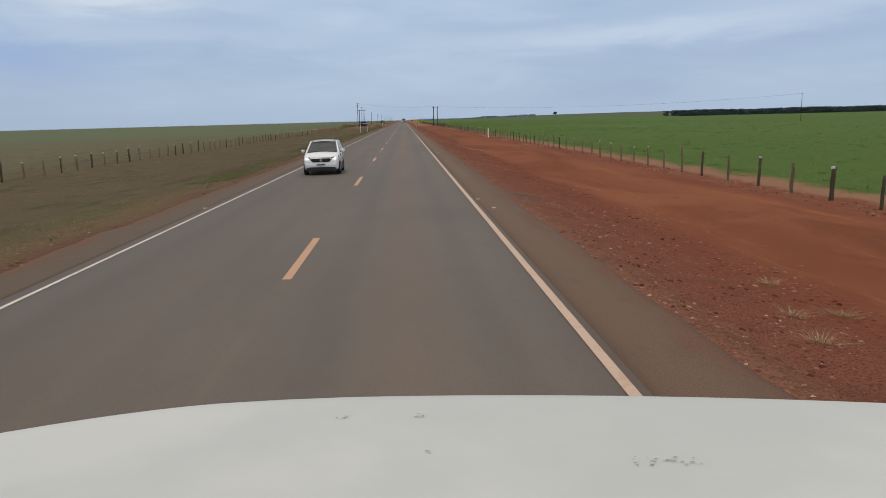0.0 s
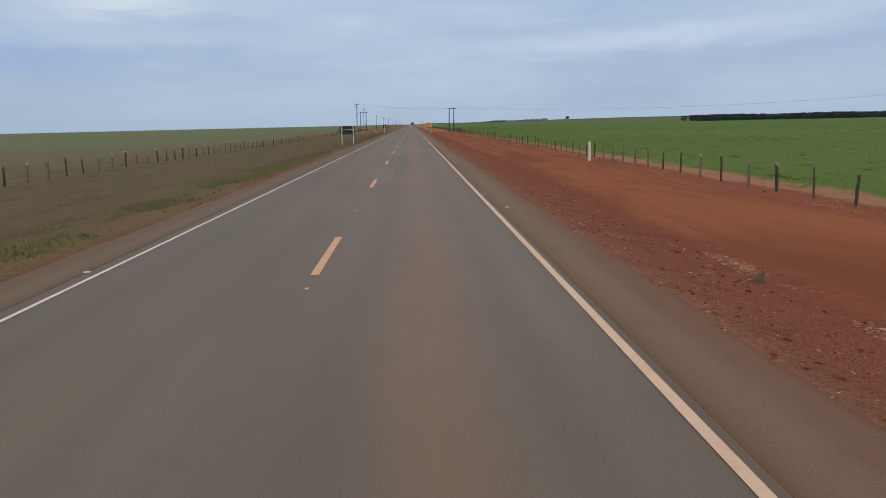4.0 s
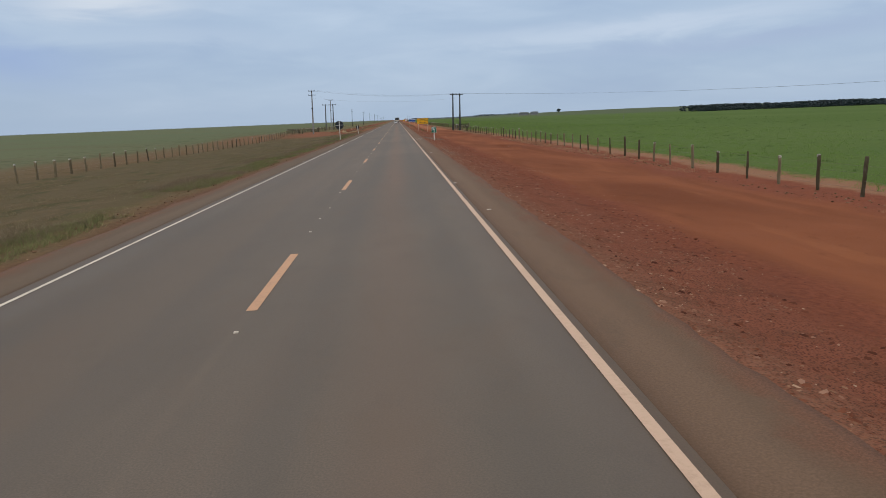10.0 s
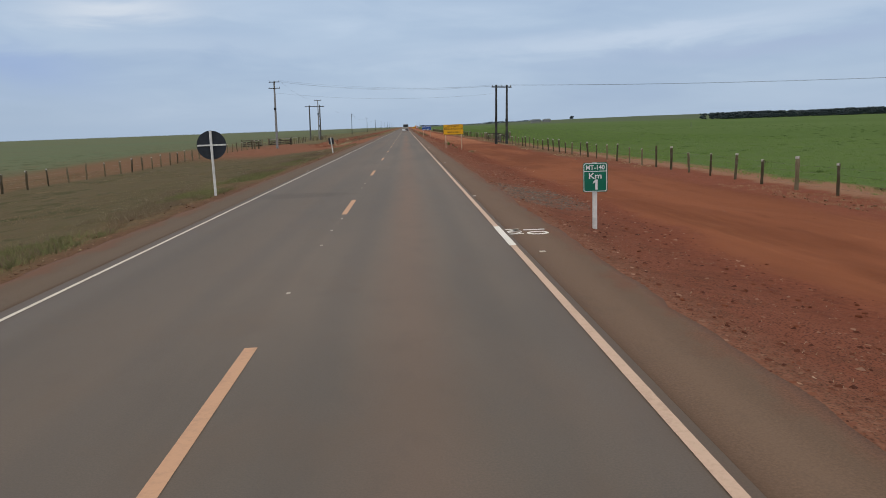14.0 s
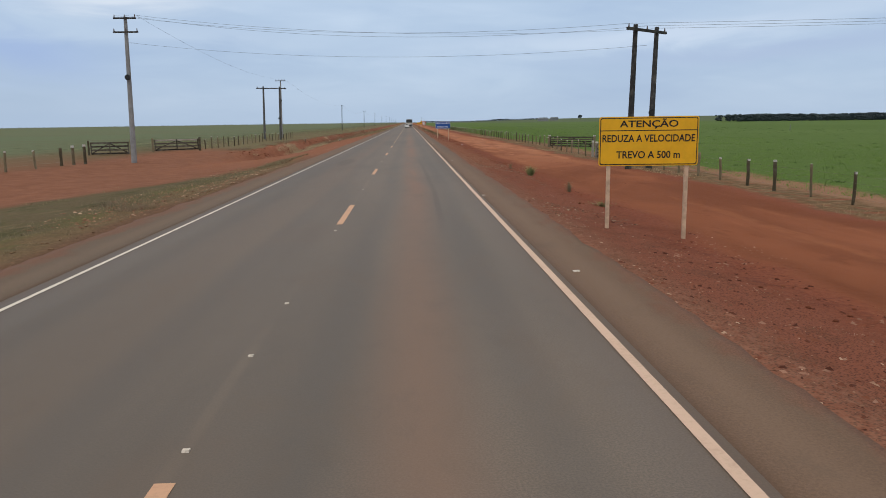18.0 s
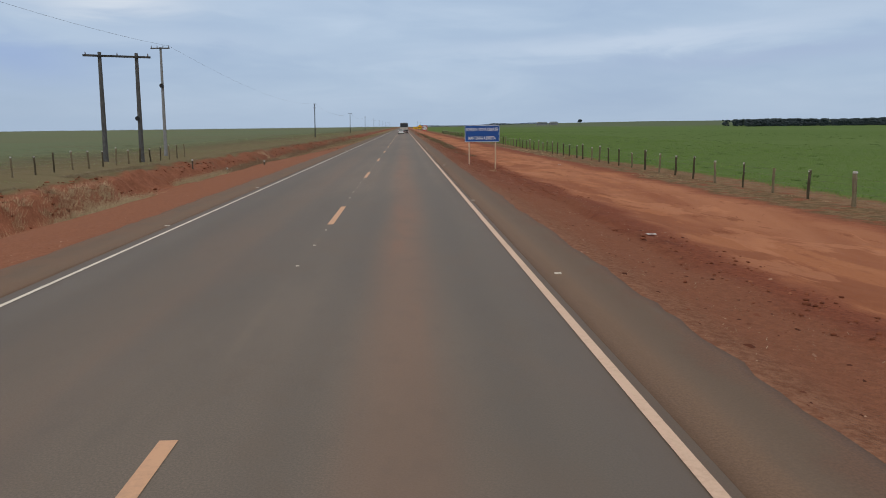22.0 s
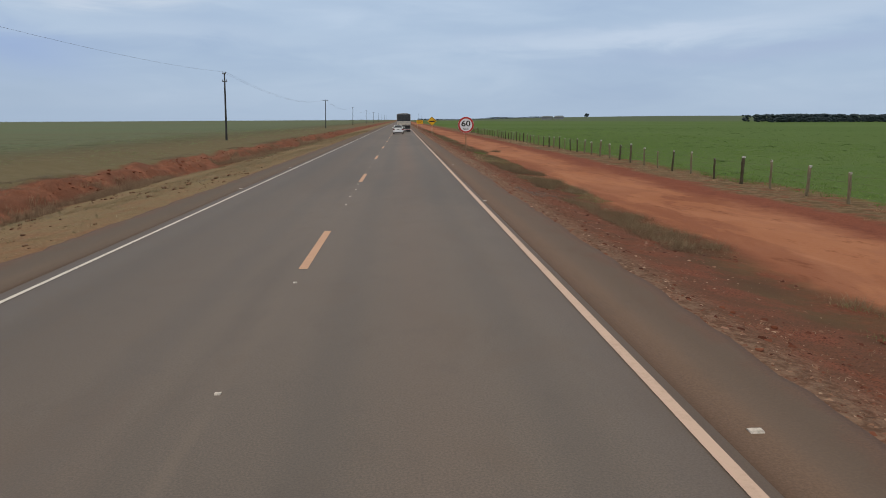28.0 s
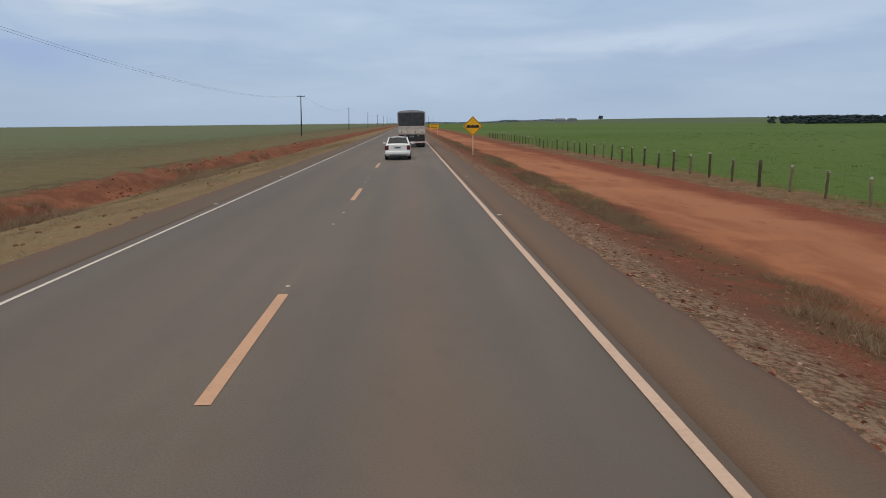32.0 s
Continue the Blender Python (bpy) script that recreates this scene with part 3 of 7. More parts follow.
M_ROAD, M_SHOULDER, M_GROUND = make_asphalt(), make_shoulder(), make_ground()
M_DASH = make_paint("dusty_yellow_paint", (0.525, 0.315, 0.20), (0.34, 0.22, 0.155), 0.55, 0.7)
M_EDGE_L = make_paint("worn_white_paint", (0.60, 0.56, 0.50), (0.28, 0.23, 0.19), 0.5, 0.7)
M_EDGE_R = make_paint("dusty_white_paint", (0.55, 0.40, 0.31), (0.37, 0.255, 0.19), 0.55, 0.7)
M_WHITE_MARK = make_paint("fresh_white_paint", (0.76, 0.74, 0.70), (0.5, 0.45, 0.4), 0.3, 0.6)
M_STUD = plain("stud_plastic", (0.60, 0.54, 0.47), 0.5, var=0.2, scale=30)
M_POST = make_wood("weathered_post_wood", (0.140, 0.112, 0.066), (0.225, 0.185, 0.118), 0.35)
M_DARKWOOD = make_wood("dark_gate_wood", (0.055, 0.046, 0.036), (0.125, 0.105, 0.082), 0.35)
M_GREYWOOD = make_wood("weathered_grey_boards", (0.105, 0.095, 0.078), (0.19, 0.172, 0.142), 0.4)
M_PALEPOST = make_wood("silvered_post_wood", (0.20, 0.185, 0.155), (0.33, 0.31, 0.27), 0.3)
M_PALEWOOD = plain("pale_gate_wood", (0.42, 0.385, 0.33), 0.85, var=0.2, scale=5, bump=0.3)
M_SIGNPOST = plain("cream_sign_post", (0.62, 0.44, 0.31), 0.7, var=0.15, scale=4, bump=0.1)
M_TANPOST = plain("dusty_brown_post", (0.34, 0.205, 0.13), 0.8, var=0.15, scale=4, bump=0.1)
M_CAP = plain("whitewash", (0.62, 0.61, 0.57), 0.8, var=0.2, scale=20, bump=0.2)
M_WIRE = plain("fence_wire", (0.26, 0.23, 0.20), 0.5, 0.4, var=0.2)
M_CABLE = plain("power_cable", (0.14, 0.145, 0.155), 0.5, 0.3)
M_POLE_DARK = make_wood("dark_utility_pole", (0.062, 0.064, 0.066), (0.118, 0.120, 0.120), 0.3)
M_POLE_GREY = plain("concrete_pole", (0.27, 0.275, 0.28), 0.85, var=0.12, scale=3, bump=0.2)
M_INSUL = plain("porcelain", (0.13, 0.10, 0.09), 0.25)
M_STEEL = plain("galvanised_steel", (0.42, 0.43, 0.44), 0.45, 0.7)
M_WHITE_STEEL = plain("white_painted_steel", (0.74, 0.74, 0.72), 0.45, var=0.1)
M_SIGN_BACK = plain("dark_sign_back", (0.028, 0.034, 0.046), 0.55, var=0.15)
M_YELLOW = plain("yellow_sign_face", (0.80, 0.43, 0.015), 0.4, var=0.06, scale=2)
M_BLUE = plain("blue_sign_face", (0.016, 0.085, 0.33), 0.4, var=0.08, scale=2)
M_GREEN = plain("green_sign_face", (0.005, 0.155, 0.095), 0.4, var=0.08, scale=2)
M_SIGN_WHITE = plain("white_sign_face", (0.78, 0.79, 0.80), 0.4, var=0.04, scale=2)
M_RED = plain("red_sign_face", (0.48, 0.025, 0.02), 0.4, var=0.06, scale=2)
M_BLACK = plain("black_sign_paint", (0.018, 0.018, 0.018), 0.45)
M_CARWHITE = plain("white_car_paint", (0.78, 0.79, 0.80), 0.22, 0, 0.5, var=0.03, scale=1.5)
M_GLASS = make_glass("tinted_car_glass")
M_TYRE = plain("tyre_rubber", (0.022, 0.021, 0.020), 0.85, var=0.2, scale=8)
M_CHIPPED = plain("chipped_primer", (0.36, 0.35, 0.325), 0.7)
M_RIM = plain("alloy_rim", (0.40, 0.41, 0.42), 0.3, 0.8)
M_DARK = plain("dark_plastic", (0.025, 0.026, 0.028), 0.55)
M_TAIL = plain("tail_lamp_red", (0.11, 0.010, 0.012), 0.2, spec=0.6, scale=12)
M_PLATE = plain("plate_grey", (0.50, 0.51, 0.50), 0.5)
M_PLATE_BAR = plain("plate_bar", (0.06, 0.06, 0.06), 0.5)
M_TARP = plain("dark_grey_tarp", (0.055, 0.06, 0.068), 0.75, var=0.2, scale=2.5, bump=0.3)
M_TARP_TOP = plain("pale_tarp_top", (0.34, 0.35, 0.36), 0.7, var=0.12, scale=2.5, bump=0.2)
M_CREAM = plain("cream_tailboard", (0.62, 0.55, 0.47), 0.6, var=0.16, scale=4, bump=0.1)
M_CHASSIS = plain("dusty_chassis", (0.032, 0.033, 0.036), 0.7, var=0.2, scale=5)
M_STONE = make_blades("verge_stones", (0.068, 0.024, 0.016), (0.190, 0.072, 0.044), (0.34, 0.20, 0.145))
M_CHIP = make_blades("pale_chips", (0.14, 0.064, 0.042), (0.29, 0.165, 0.110), (0.50, 0.36, 0.265))
M_CLOD = make_blades("red_clods", (0.125, 0.043, 0.024), (0.20, 0.072, 0.040), (0.30, 0.125, 0.075))
M_CRUMB = make_blades("pale_crumbs", (0.19, 0.085, 0.054), (0.30, 0.165, 0.115), (0.42, 0.27, 0.20))
M_SOD = make_blades("soil_sods", (0.125, 0.068, 0.043), (0.19, 0.12, 0.074), (0.28, 0.21, 0.135))
M_LITTER = make_blades("straw_litter", (0.20, 0.135, 0.085), (0.33, 0.24, 0.155), (0.50, 0.42, 0.31))
M_WEED = make_blades("green_weeds", (0.063, 0.073, 0.030), (0.093, 0.101, 0.044), (0.157, 0.147, 0.075), True)
M_FRESH = make_blades("fresh_weeds", (0.050, 0.075, 0.022), (0.075, 0.108, 0.034), (0.11, 0.135, 0.05), True)
M_DRY = make_blades("dry_grass", (0.078, 0.068, 0.040), (0.121, 0.101, 0.061), (0.185, 0.152, 0.099), True)
M_GREYGRASS = make_blades("grey_grass", (0.076, 0.058, 0.041), (0.109, 0.086, 0.060), (0.173, 0.142, 0.101), True)
M_RIDGE = make_blades("ridge_grass", (0.070, 0.049, 0.030), (0.105, 0.076, 0.047), (0.175, 0.134, 0.086), True)
M_HAZE = make_blades("bank_foot_grass", (0.091, 0.059, 0.039), (0.140, 0.095, 0.062), (0.215, 0.162, 0.106), True)
M_FIELDBLADE = make_blades("field_blades", (0.095, 0.125, 0.058), (0.129, 0.155, 0.075), (0.168, 0.168, 0.098), True)
M_BUSHLEAF = make_blades("bush_blades", (0.09, 0.11, 0.040), (0.15, 0.17, 0.07), (0.25, 0.24, 0.13), True)
M_GREYGRIT = make_blades("grey_gravel", (0.085, 0.066, 0.055), (0.14, 0.118, 0.103), (0.22, 0.19, 0.165))
M_GRIT = make_blades("dull_grit", (0.075, 0.042, 0.028), (0.19, 0.125, 0.085), (0.38, 0.29, 0.21))
M_BLOND = make_blades("blond_straw", (0.17, 0.128, 0.078), (0.26, 0.205, 0.132), (0.36, 0.30, 0.205), True)
M_STRAW = make_blades("tall_straw", (0.135, 0.098, 0.055), (0.215, 0.162, 0.096), (0.32, 0.255, 0.165), True)
M_CROP = make_blades("crop_leaves", (0.055, 0.099, 0.021), (0.080, 0.133, 0.032), (0.104, 0.155, 0.043), True)
M_CROPWEED = make_blades("field_weeds", (0.024, 0.046, 0.014), (0.036, 0.064, 0.019), (0.048, 0.072, 0.024), True)
# distance haze is put into this leaf colour as a blue-grey tint
M_WOODS = make_blades("hazed_tree_leaves", (0.046, 0.062, 0.070), (0.050, 0.067, 0.074), (0.055, 0.073, 0.079))
M_BARK = plain("bark", (0.09, 0.07, 0.05), 0.9)
M_BUILD = plain("pale_farm_wall", (0.24, 0.25, 0.26), 0.8)


# ---------------------------------------------------------------- mesh helpers
def mesh_np(name, verts, faces, smooth=False):
    """A mesh from arrays; all faces have the same number of corners."""
    verts, faces = np.asarray(verts, np.float32), np.asarray(faces, np.int32)
    me = bpy.data.meshes.new(name)
    k = faces.shape[1]
    me.vertices.add(len(verts))
    me.vertices.foreach_set("co", verts.ravel())
    me.loops.add(faces.size)
    me.loops.foreach_set("vertex_index", faces.ravel())
    me.polygons.add(len(faces))
    me.polygons.foreach_set("loop_start", np.arange(0, faces.size, k, dtype=np.int32))
    if smooth:
        me.polygons.foreach_set("use_smooth", np.ones(len(faces), bool))
    me.update(calc_edges=True)
    return me


def link(name, me, material, parent=None, label="", at=None):
    ob = new(name, me)
    if material and not me.materials:
        me.materials.append(material)
    if parent:
        ob.parent = parent
    if label:
        ob["label"] = label
    if at is not None:
        ob.matrix_basis = at
    return ob


def part(name, bm, material, parent=None, label="", smooth=False, at=None):
    me = bpy.data.meshes.new(name)
    if smooth:
        for f in bm.faces:
            f.smooth = True
    bm.to_mesh(me)
    bm.free()
    return link(name, me, material, parent, label, at)


def thing(name, at, label, category, group="", kind=""):
    ob = new(name)
    ob.empty_display_size = 0.2
    ob.matrix_basis = at
    return tagged(ob, label, category, group, kind)


def box(x0, x1, y0, y1, z0, z1, bevel=0.0, bm=None):
    bm = bm or bmesh.new()
    m = Matrix.Translation(((x0 + x1) / 2, (y0 + y1) / 2, (z0 + z1) / 2)) @ Matrix.Diagonal((abs(x1 - x0), abs(y1 - y0), abs(z1 - z0), 1))
    r = bmesh.ops.create_cube(bm, size=1, matrix=m)
    if bevel:
        edges = list({e for v in r["verts"] for e in v.link_edges})
        bmesh.ops.bevel(bm, geom=edges, offset=bevel, segments=2, affect="EDGES", profile=0.6)
    return bm


def rod(p, q, r0, r1=None, sides=8, bm=None, caps=True):
    """A tapered round bar from p to q."""
    bm = bm or bmesh.new()
    p, q = Vector(p), Vector(q)
    d = q - p
    m = Matrix.Translation((p + q) / 2) @ d.to_track_quat("Z", "Y").to_matrix().to_4x4()
    bmesh.ops.create_cone(bm, cap_ends=caps, segments=sides, radius1=r0, radius2=r0 if r1 is None else r1, depth=d.length, matrix=m)
    return bm


def beam(p, q, w, t, bm=None, bevel=0.006):
    """A board from p to q, w high and t thick."""
    bm = bm or bmesh.new()
    p, q = Vector(p), Vector(q)
    d = q - p
    m = Matrix.Translation((p + q) / 2) @ d.to_track_quat("X", "Z").to_matrix().to_4x4() @ Matrix.Diagonal((d.length, t, w, 1))
    r = bmesh.ops.create_cube(bm, size=1, matrix=m)
    if bevel:
        edges = list({e for v in r["verts"] for e in v.link_edges})
        bmesh.ops.bevel(bm, geom=edges, offset=bevel, segments=1, affect="EDGES")
    return bm


def prism(outline, d0, d1, axis="y", bm=None):
    """A flat outline of (u, v) pairs given depth from d0 to d1 along an axis."""
    bm = bm or bmesh.new()
    co = {"y": lambda u, v, d: (u, d, v), "x": lambda u, v, d: (d, u, v), "z": lambda u, v, d: (u, v, d)}[axis]
    a = [bm.verts.new(co(u, v, d0)) for u, v in outline]
    b = [bm.verts.new(co(u, v, d1)) for u, v in outline]
    bm.faces.new(a)
    bm.faces.new(b[::-1])
    for i in range(len(a)):
        j = (i + 1) % len(a)
        bm.faces.new((a[j], a[i], b[i], b[j]))
    bmesh.ops.recalc_face_normals(bm, faces=bm.faces)
    return bm


def rounded(w, h, r, n=5):
    """Outline of a rounded rectangle about the origin."""
    out = []
    for cx, cz, a0 in ((w / 2 - r, h / 2 - r, 0), (-w / 2 + r, h / 2 - r, 90), (-w / 2 + r, -h / 2 + r, 180), (w / 2 - r, -h / 2 + r, 270)):
        for i in range(n + 1):
            a = radians(a0 + 90 * i / n)
            out.append((cx + r * math.cos(a), cz + r * math.sin(a)))
    return out


def circle(r, n=40, cx=0.0, cz=0.0):
    return [(cx + r * math.cos(2 * math.pi * i / n), cz + r * math.sin(2 * math.pi * i / n)) for i in range(n)]


def lettering(name, text, size, width, material, parent, at, depth=0.003, bold=0.018):
    """Words in the built-in font, squeezed or stretched to a width, in the plane x-z facing -y."""
    cu = bpy.data.curves.new(name, "FONT")
    cu.body, cu.size, cu.align_x, cu.align_y = text, size, "CENTER", "CENTER"
    cu.extrude, cu.resolution_u, cu.offset = depth / 2, 3, size * bold
    ob = new(name, cu)
    bpy.context.view_layer.update()
    me = bpy.data.meshes.new_from_object(ob.evaluated_get(bpy.context.evaluated_depsgraph_get()))
    bpy.data.objects.remove(ob)
    bpy.data.curves.remove(cu)
    xs = [v.co.x for v in me.vertices]
    k = width / (max(xs) - min(xs)) if width else 1.0
    mid = (max(xs) + min(xs)) / 2
    for v in me.vertices:
        v.co.x = (v.co.x - mid) * k
    me.materials.clear()
    return link(name, me, material, parent, "", at)


def curve_z(table, v):
    xs, zs = zip(*table)
    return np.interp(v, xs, zs)


def smooth01(a, b, v):
    t = np.clip((np.asarray(v, float) - a) / (b - a), 0, 1)
    return t * t * (3 - 2 * t)


rng = np.random.default_rng(7)
GRID_N = rng.random((64, 64))


def lattice(x, y):
    """Smooth repeatable noise from -0.5 to 0.5 on arrays."""
    x, y = np.asarray(x, float), np.asarray(y, float)
    i, j = np.floor(x).astype(int), np.floor(y).astype(int)
    u, v = x - i, y - j
    u, v = u * u * (3 - 2 * u), v * v * (3 - 2 * v)
    g = lambda a, b: GRID_N[a % 64, b % 64]
    return (g(i, j) * (1 - u) + g(i + 1, j) * u) * (1 - v) + (g(i, j + 1) * (1 - u) + g(i + 1, j + 1) * u) * v - 0.5


RIGHT = [(0, -0.08), (4.6, -0.08), (4.95, -0.03), (5.3, -0.07), (6.1, -0.26), (8.0, -0.56), (10, -0.72), (13, -0.86), (18, -1.03), (40, -1.12), (120, -1.6), (300, -3.4), (650, -7.0), (1500, -9.0), (4500, -7.0)]
LEFT_FLAT = [(0, -0.08), (4.6, -0.08), (4.95, -0.03), (5.6, -0.09), (7.6, -0.42), (11, -0.63), (15, -0.82), (18.5, -0.74), (21, -0.50), (23, -0.42), (45, -0.35), (200, -0.2), (900, 0), (4500, 0)]
LEFT_LOW = [(0, -0.08), (4.6, -0.08), (4.95, -0.03), (5.6, -0.08), (7, -0.20), (12, -0.58), (20, -0.95), (26, -1.05), (45, -1.05), (200, -0.9), (900, -0.2), (4500, 0)]
LEFT_BANK = [(0, -0.08), (4.6, -0.08), (4.95, -0.03), (5.6, -0.10), (8.2, -0.50), (11, -1.02), (14, -1.66), (15.2, -1.90), (15.7, -1.80), (16.3, -1.25), (16.9, -0.78), (17.5, -0.60), (18.6, -0.55), (22, -0.40), (24, -0.35), (40, -0.4), (200, -0.2), (900, 0), (4500, 0)]


def ground_z(x, y):
    """Height of the land."""
    x, y = np.asarray(x, float), np.asarray(y, float)
    r = curve_z(RIGHT, x)
    side = lattice(x * 0.05, y * 0.05) * 0.12 * smooth01(7, 14, np.abs(x)) + lattice(x * 0.7 + 9, y * 0.7) * 0.07 * smooth01(5.2, 6.5, np.abs(x))
    side = side + lattice(x * 2.1 + 3, y * 1.9) * 0.035 * smooth01(5.2, 6.2, np.abs(x))
    shift = lattice(y * 0.11, 4.2 + 0 * y) * 0.9 + lattice(y * 0.55, 8.8 + 0 * y) * 0.5
    bank = smooth01(358, 392, y)
    lx = -x
    # the face of the cut bank wanders, and stands nearer where it begins
    near = 1.3 * (1 - smooth01(404, 436, y))
    moved = lx + (shift + near) * smooth01(10.5, 14.0, lx) * (1 - smooth01(19.5, 22.5, lx))
    face = smooth01(14.6, 16.0, lx + near) * (1 - smooth01(17.6, 19.0, lx + near))
    lb = curve_z(LEFT_BANK, moved) - 0.40 * smooth01(410, 560, y) * smooth01(16.0, 17.4, moved) * (1 - smooth01(18.5, 23.0, moved))
    lb = lb + (lattice(x * 1.3, y * 0.7 + 5) * 0.42 + lattice(x * 2.6, y * 0.62 + 15) * 0.26) * face
    by_drive = smooth01(306, 352, y)
    lf = curve_z(LEFT_LOW, lx) * (1 - by_drive) + curve_z(LEFT_FLAT, lx) * by_drive
    l = lf * (1 - bank) + lb * bank
    # scoured lip where the track has been graded down to the verge, and the far rise behind the woodland
    lip = 7.35 + 1.1 * lattice(y * 0.07, 6.6 + 0 * y) + 0.5 * lattice(y * 0.5, 2.6 + 0 * y)
    scar = smooth01(352, 372, y) * (1 - smooth01(470, 500, y)) * np.clip(0.75 + 1.6 * lattice(y * 0.16, 12.3 + 0 * y), 0, 1.2) * (1 - 0.8 * smooth01(402, 410, y))
    r = r + 0.15 * scar * smooth01(0, 0.16, x - lip) * (1 - smooth01(0.6, 3.2, x - lip))
    r = r - 0.10 * smooth01(7.0, 7.7, x) * (1 - smooth01(9, 13, x)) * smooth01(404, 412, y) * (1 - smooth01(430, 450, y))
    cut = 12.3 + 0.4 * lattice(y * 0.25, 16.6 + 0 * y) + 0.3 * lattice(y * 0.9, 22.6 + 0 * y)
    dug = smooth01(231, 237, y) * (1 - smooth01(242, 247, y))
    r = r + 0.16 * dug * smooth01(0, 0.25, x - cut) * (1 - smooth01(1.0, 3.0, x - cut))
    r = r + 17.0 * smooth01(120, 900, x) * smooth01(1950, 2700, y)
    return np.where(x > 0, r, l) + side * smooth01(4.9, 5.6, np.abs(x))


def strip(name, xs, ys, zf, material):
    X, Y = np.meshgrid(xs, ys)
    V = np.stack([X, Y, zf(X, Y)], -1).reshape(-1, 3)
    nx, ny = len(xs), len(ys)
    i = (np.arange(ny - 1)[:, None] * nx + np.arange(nx - 1)[None, :]).ravel()
    F = np.stack([i, i + 1, i + nx + 1, i + nx], -1)
    return mesh_np(name, V, F, True)


# ---------------------------------------------------------------- land and road
gx = np.unique(np.concatenate([np.array([-4600, -3000, -1800, -1000, -600, -350, -200, -120, -80, -55]), np.arange(-46, -20, 2.0), np.arange(-20, -13, 0.28), np.arange(-13, -9, 0.6), np.arange(-9, -4.59, 0.3),
                               np.array([-4.6, 0, 4.6]), np.arange(4.7, 9.2, 0.18), np.arange(9.2, 12, 0.35), np.arange(12, 14.6, 0.3), np.arange(15, 24, 1.0), np.arange(24, 60, 4.0),
                               np.array([60, 90, 140, 220, 350, 600, 900, 1300, 1800, 2600, 3600, 4600])]).round(3))
gy = np.unique(np.concatenate([np.array([-1500, -700, -300, -120, -60, -30]), np.arange(-12, 640, 0.8), np.arange(640, 700, 2.0), np.arange(700, 1000, 5.0), np.array([1020, 1100, 1250, 1500, 1900, 2400, 3000, 3700, 4600])]).round(3))
ground = tagged(link("ground", strip("ground", gx, gy, ground_z, M_GROUND), M_GROUND),
                "red earth verges, dry grass and green fields beside the highway", "ground", kind="structure")

ry = np.unique(np.concatenate([np.array([-300.0, -60.0]), np.arange(-20, 800, 4.0), np.array([800, 1000, 1500, 2500, 4500])]))


def slab(name, x0f, x1f, ys, material, z=0.0, camber=0.0):
    """A paved strip with its own thickness down to the land."""
    n = 9
    V, F = [], []
    for y in ys:
        a, b = x0f(y), x1f(y)
        row = [(a, y, z - 0.16)] + [(a + (b - a) * i / (n - 1), y, z) for i in range(n)] + [(b, y, z - 0.16)]
        V += row
    w = n + 2
    for j in range(len(ys) - 1):
        for i in range(w - 1):
            k = j * w + i
            F.append((k, k + 1, k + w + 1, k + w))
    return link(name, mesh_np(name, V, F), material)


road = tagged(slab("road", lambda y: -3.86, lambda y: 3.86, ry, M_ROAD), "grey asphalt two-lane highway with dusty wheel tracks", "road", kind="structure")
sy = np.unique(np.concatenate([np.array([-300.0, -60.0]), np.arange(-20, 640, 0.4), np.array([680, 720, 800, 1000, 1500, 2500, 4500])]))
edge_r = lambda y: 4.96 + 0.20 * float(lattice(y * 0.05, 1.5)) + 0.09 * float(lattice(y * 0.6, 3.1)) + 0.10 * float(lattice(y * 1.9, 7.7)) + 0.09 * float(lattice(y * 5.3, 27.7))
edge_l = lambda y: -5.02 + 0.24 * float(lattice(y * 0.05, 21.5)) + 0.12 * float(lattice(y * 0.6, 33.1)) + 0.10 * float(lattice(y * 1.9, 17.7)) + 0.09 * float(lattice(y * 5.3, 37.7))
shoulder_r = tagged(slab("pavement_right", lambda y: 3.86, edge_r, sy, M_SHOULDER, -0.003), "dusty brown asphalt hard shoulder with a ragged edge", "shoulder", kind="structure")
shoulder_l = tagged(slab("pavement_left", edge_l, lambda y: -3.86, sy, M_SHOULDER, -0.003), "dusty brown asphalt hard shoulder with a ragged edge", "shoulder", kind="structure")

# painted lines
for nm, x, mat in (("edge_line_right", 3.71, M_EDGE_R), ("edge_line_left", -3.60, M_EDGE_L)):
    V, F = [], []
    for y in ry:
        w = 0.056 if x > 0 else 0.038
        V += [(x - w, y, 0.005), (x + w, y, 0.005)]
    for j in range(len(ry) - 1):
        F.append((2 * j, 2 * j + 1, 2 * j + 3, 2 * j + 2))
    link(nm, mesh_np(nm, V, F), mat, road, "worn painted edge line")
# a stretch of the right line that was painted afresh
part("edge_line_fresh", box(3.643, 3.777, 249.8, 252.4, 0.002, 0.009), M_WHITE_MARK, road, "freshly painted white stretch of edge line")
DASH_Y = [16 * k + (3.1 if k >= 22 else 0) for k in range(-2, 70)]
dash_me = strip("centre_dash", np.linspace(-0.07, 0.07, 3), np.linspace(0, 3.92, 9), lambda a, b: 0 * a, M_DASH)
dash_me.materials.append(M_DASH)
for y in DASH_Y:
    link("centre_dash", dash_me, None, road, "", Matrix.Translation((0, y, 0.005)))


def stud_mesh():
    bm = bmesh.new()
    prism([(-0.030, 0.0), (0.030, 0.0), (0.019, 0.012), (-0.019, 0.012)], -0.026, 0.026, "x", bm)
    me = bpy.data.meshes.new("road_stud")
    bm.to_mesh(me)
    bm.free()
    me.materials.append(M_STUD)
    return me


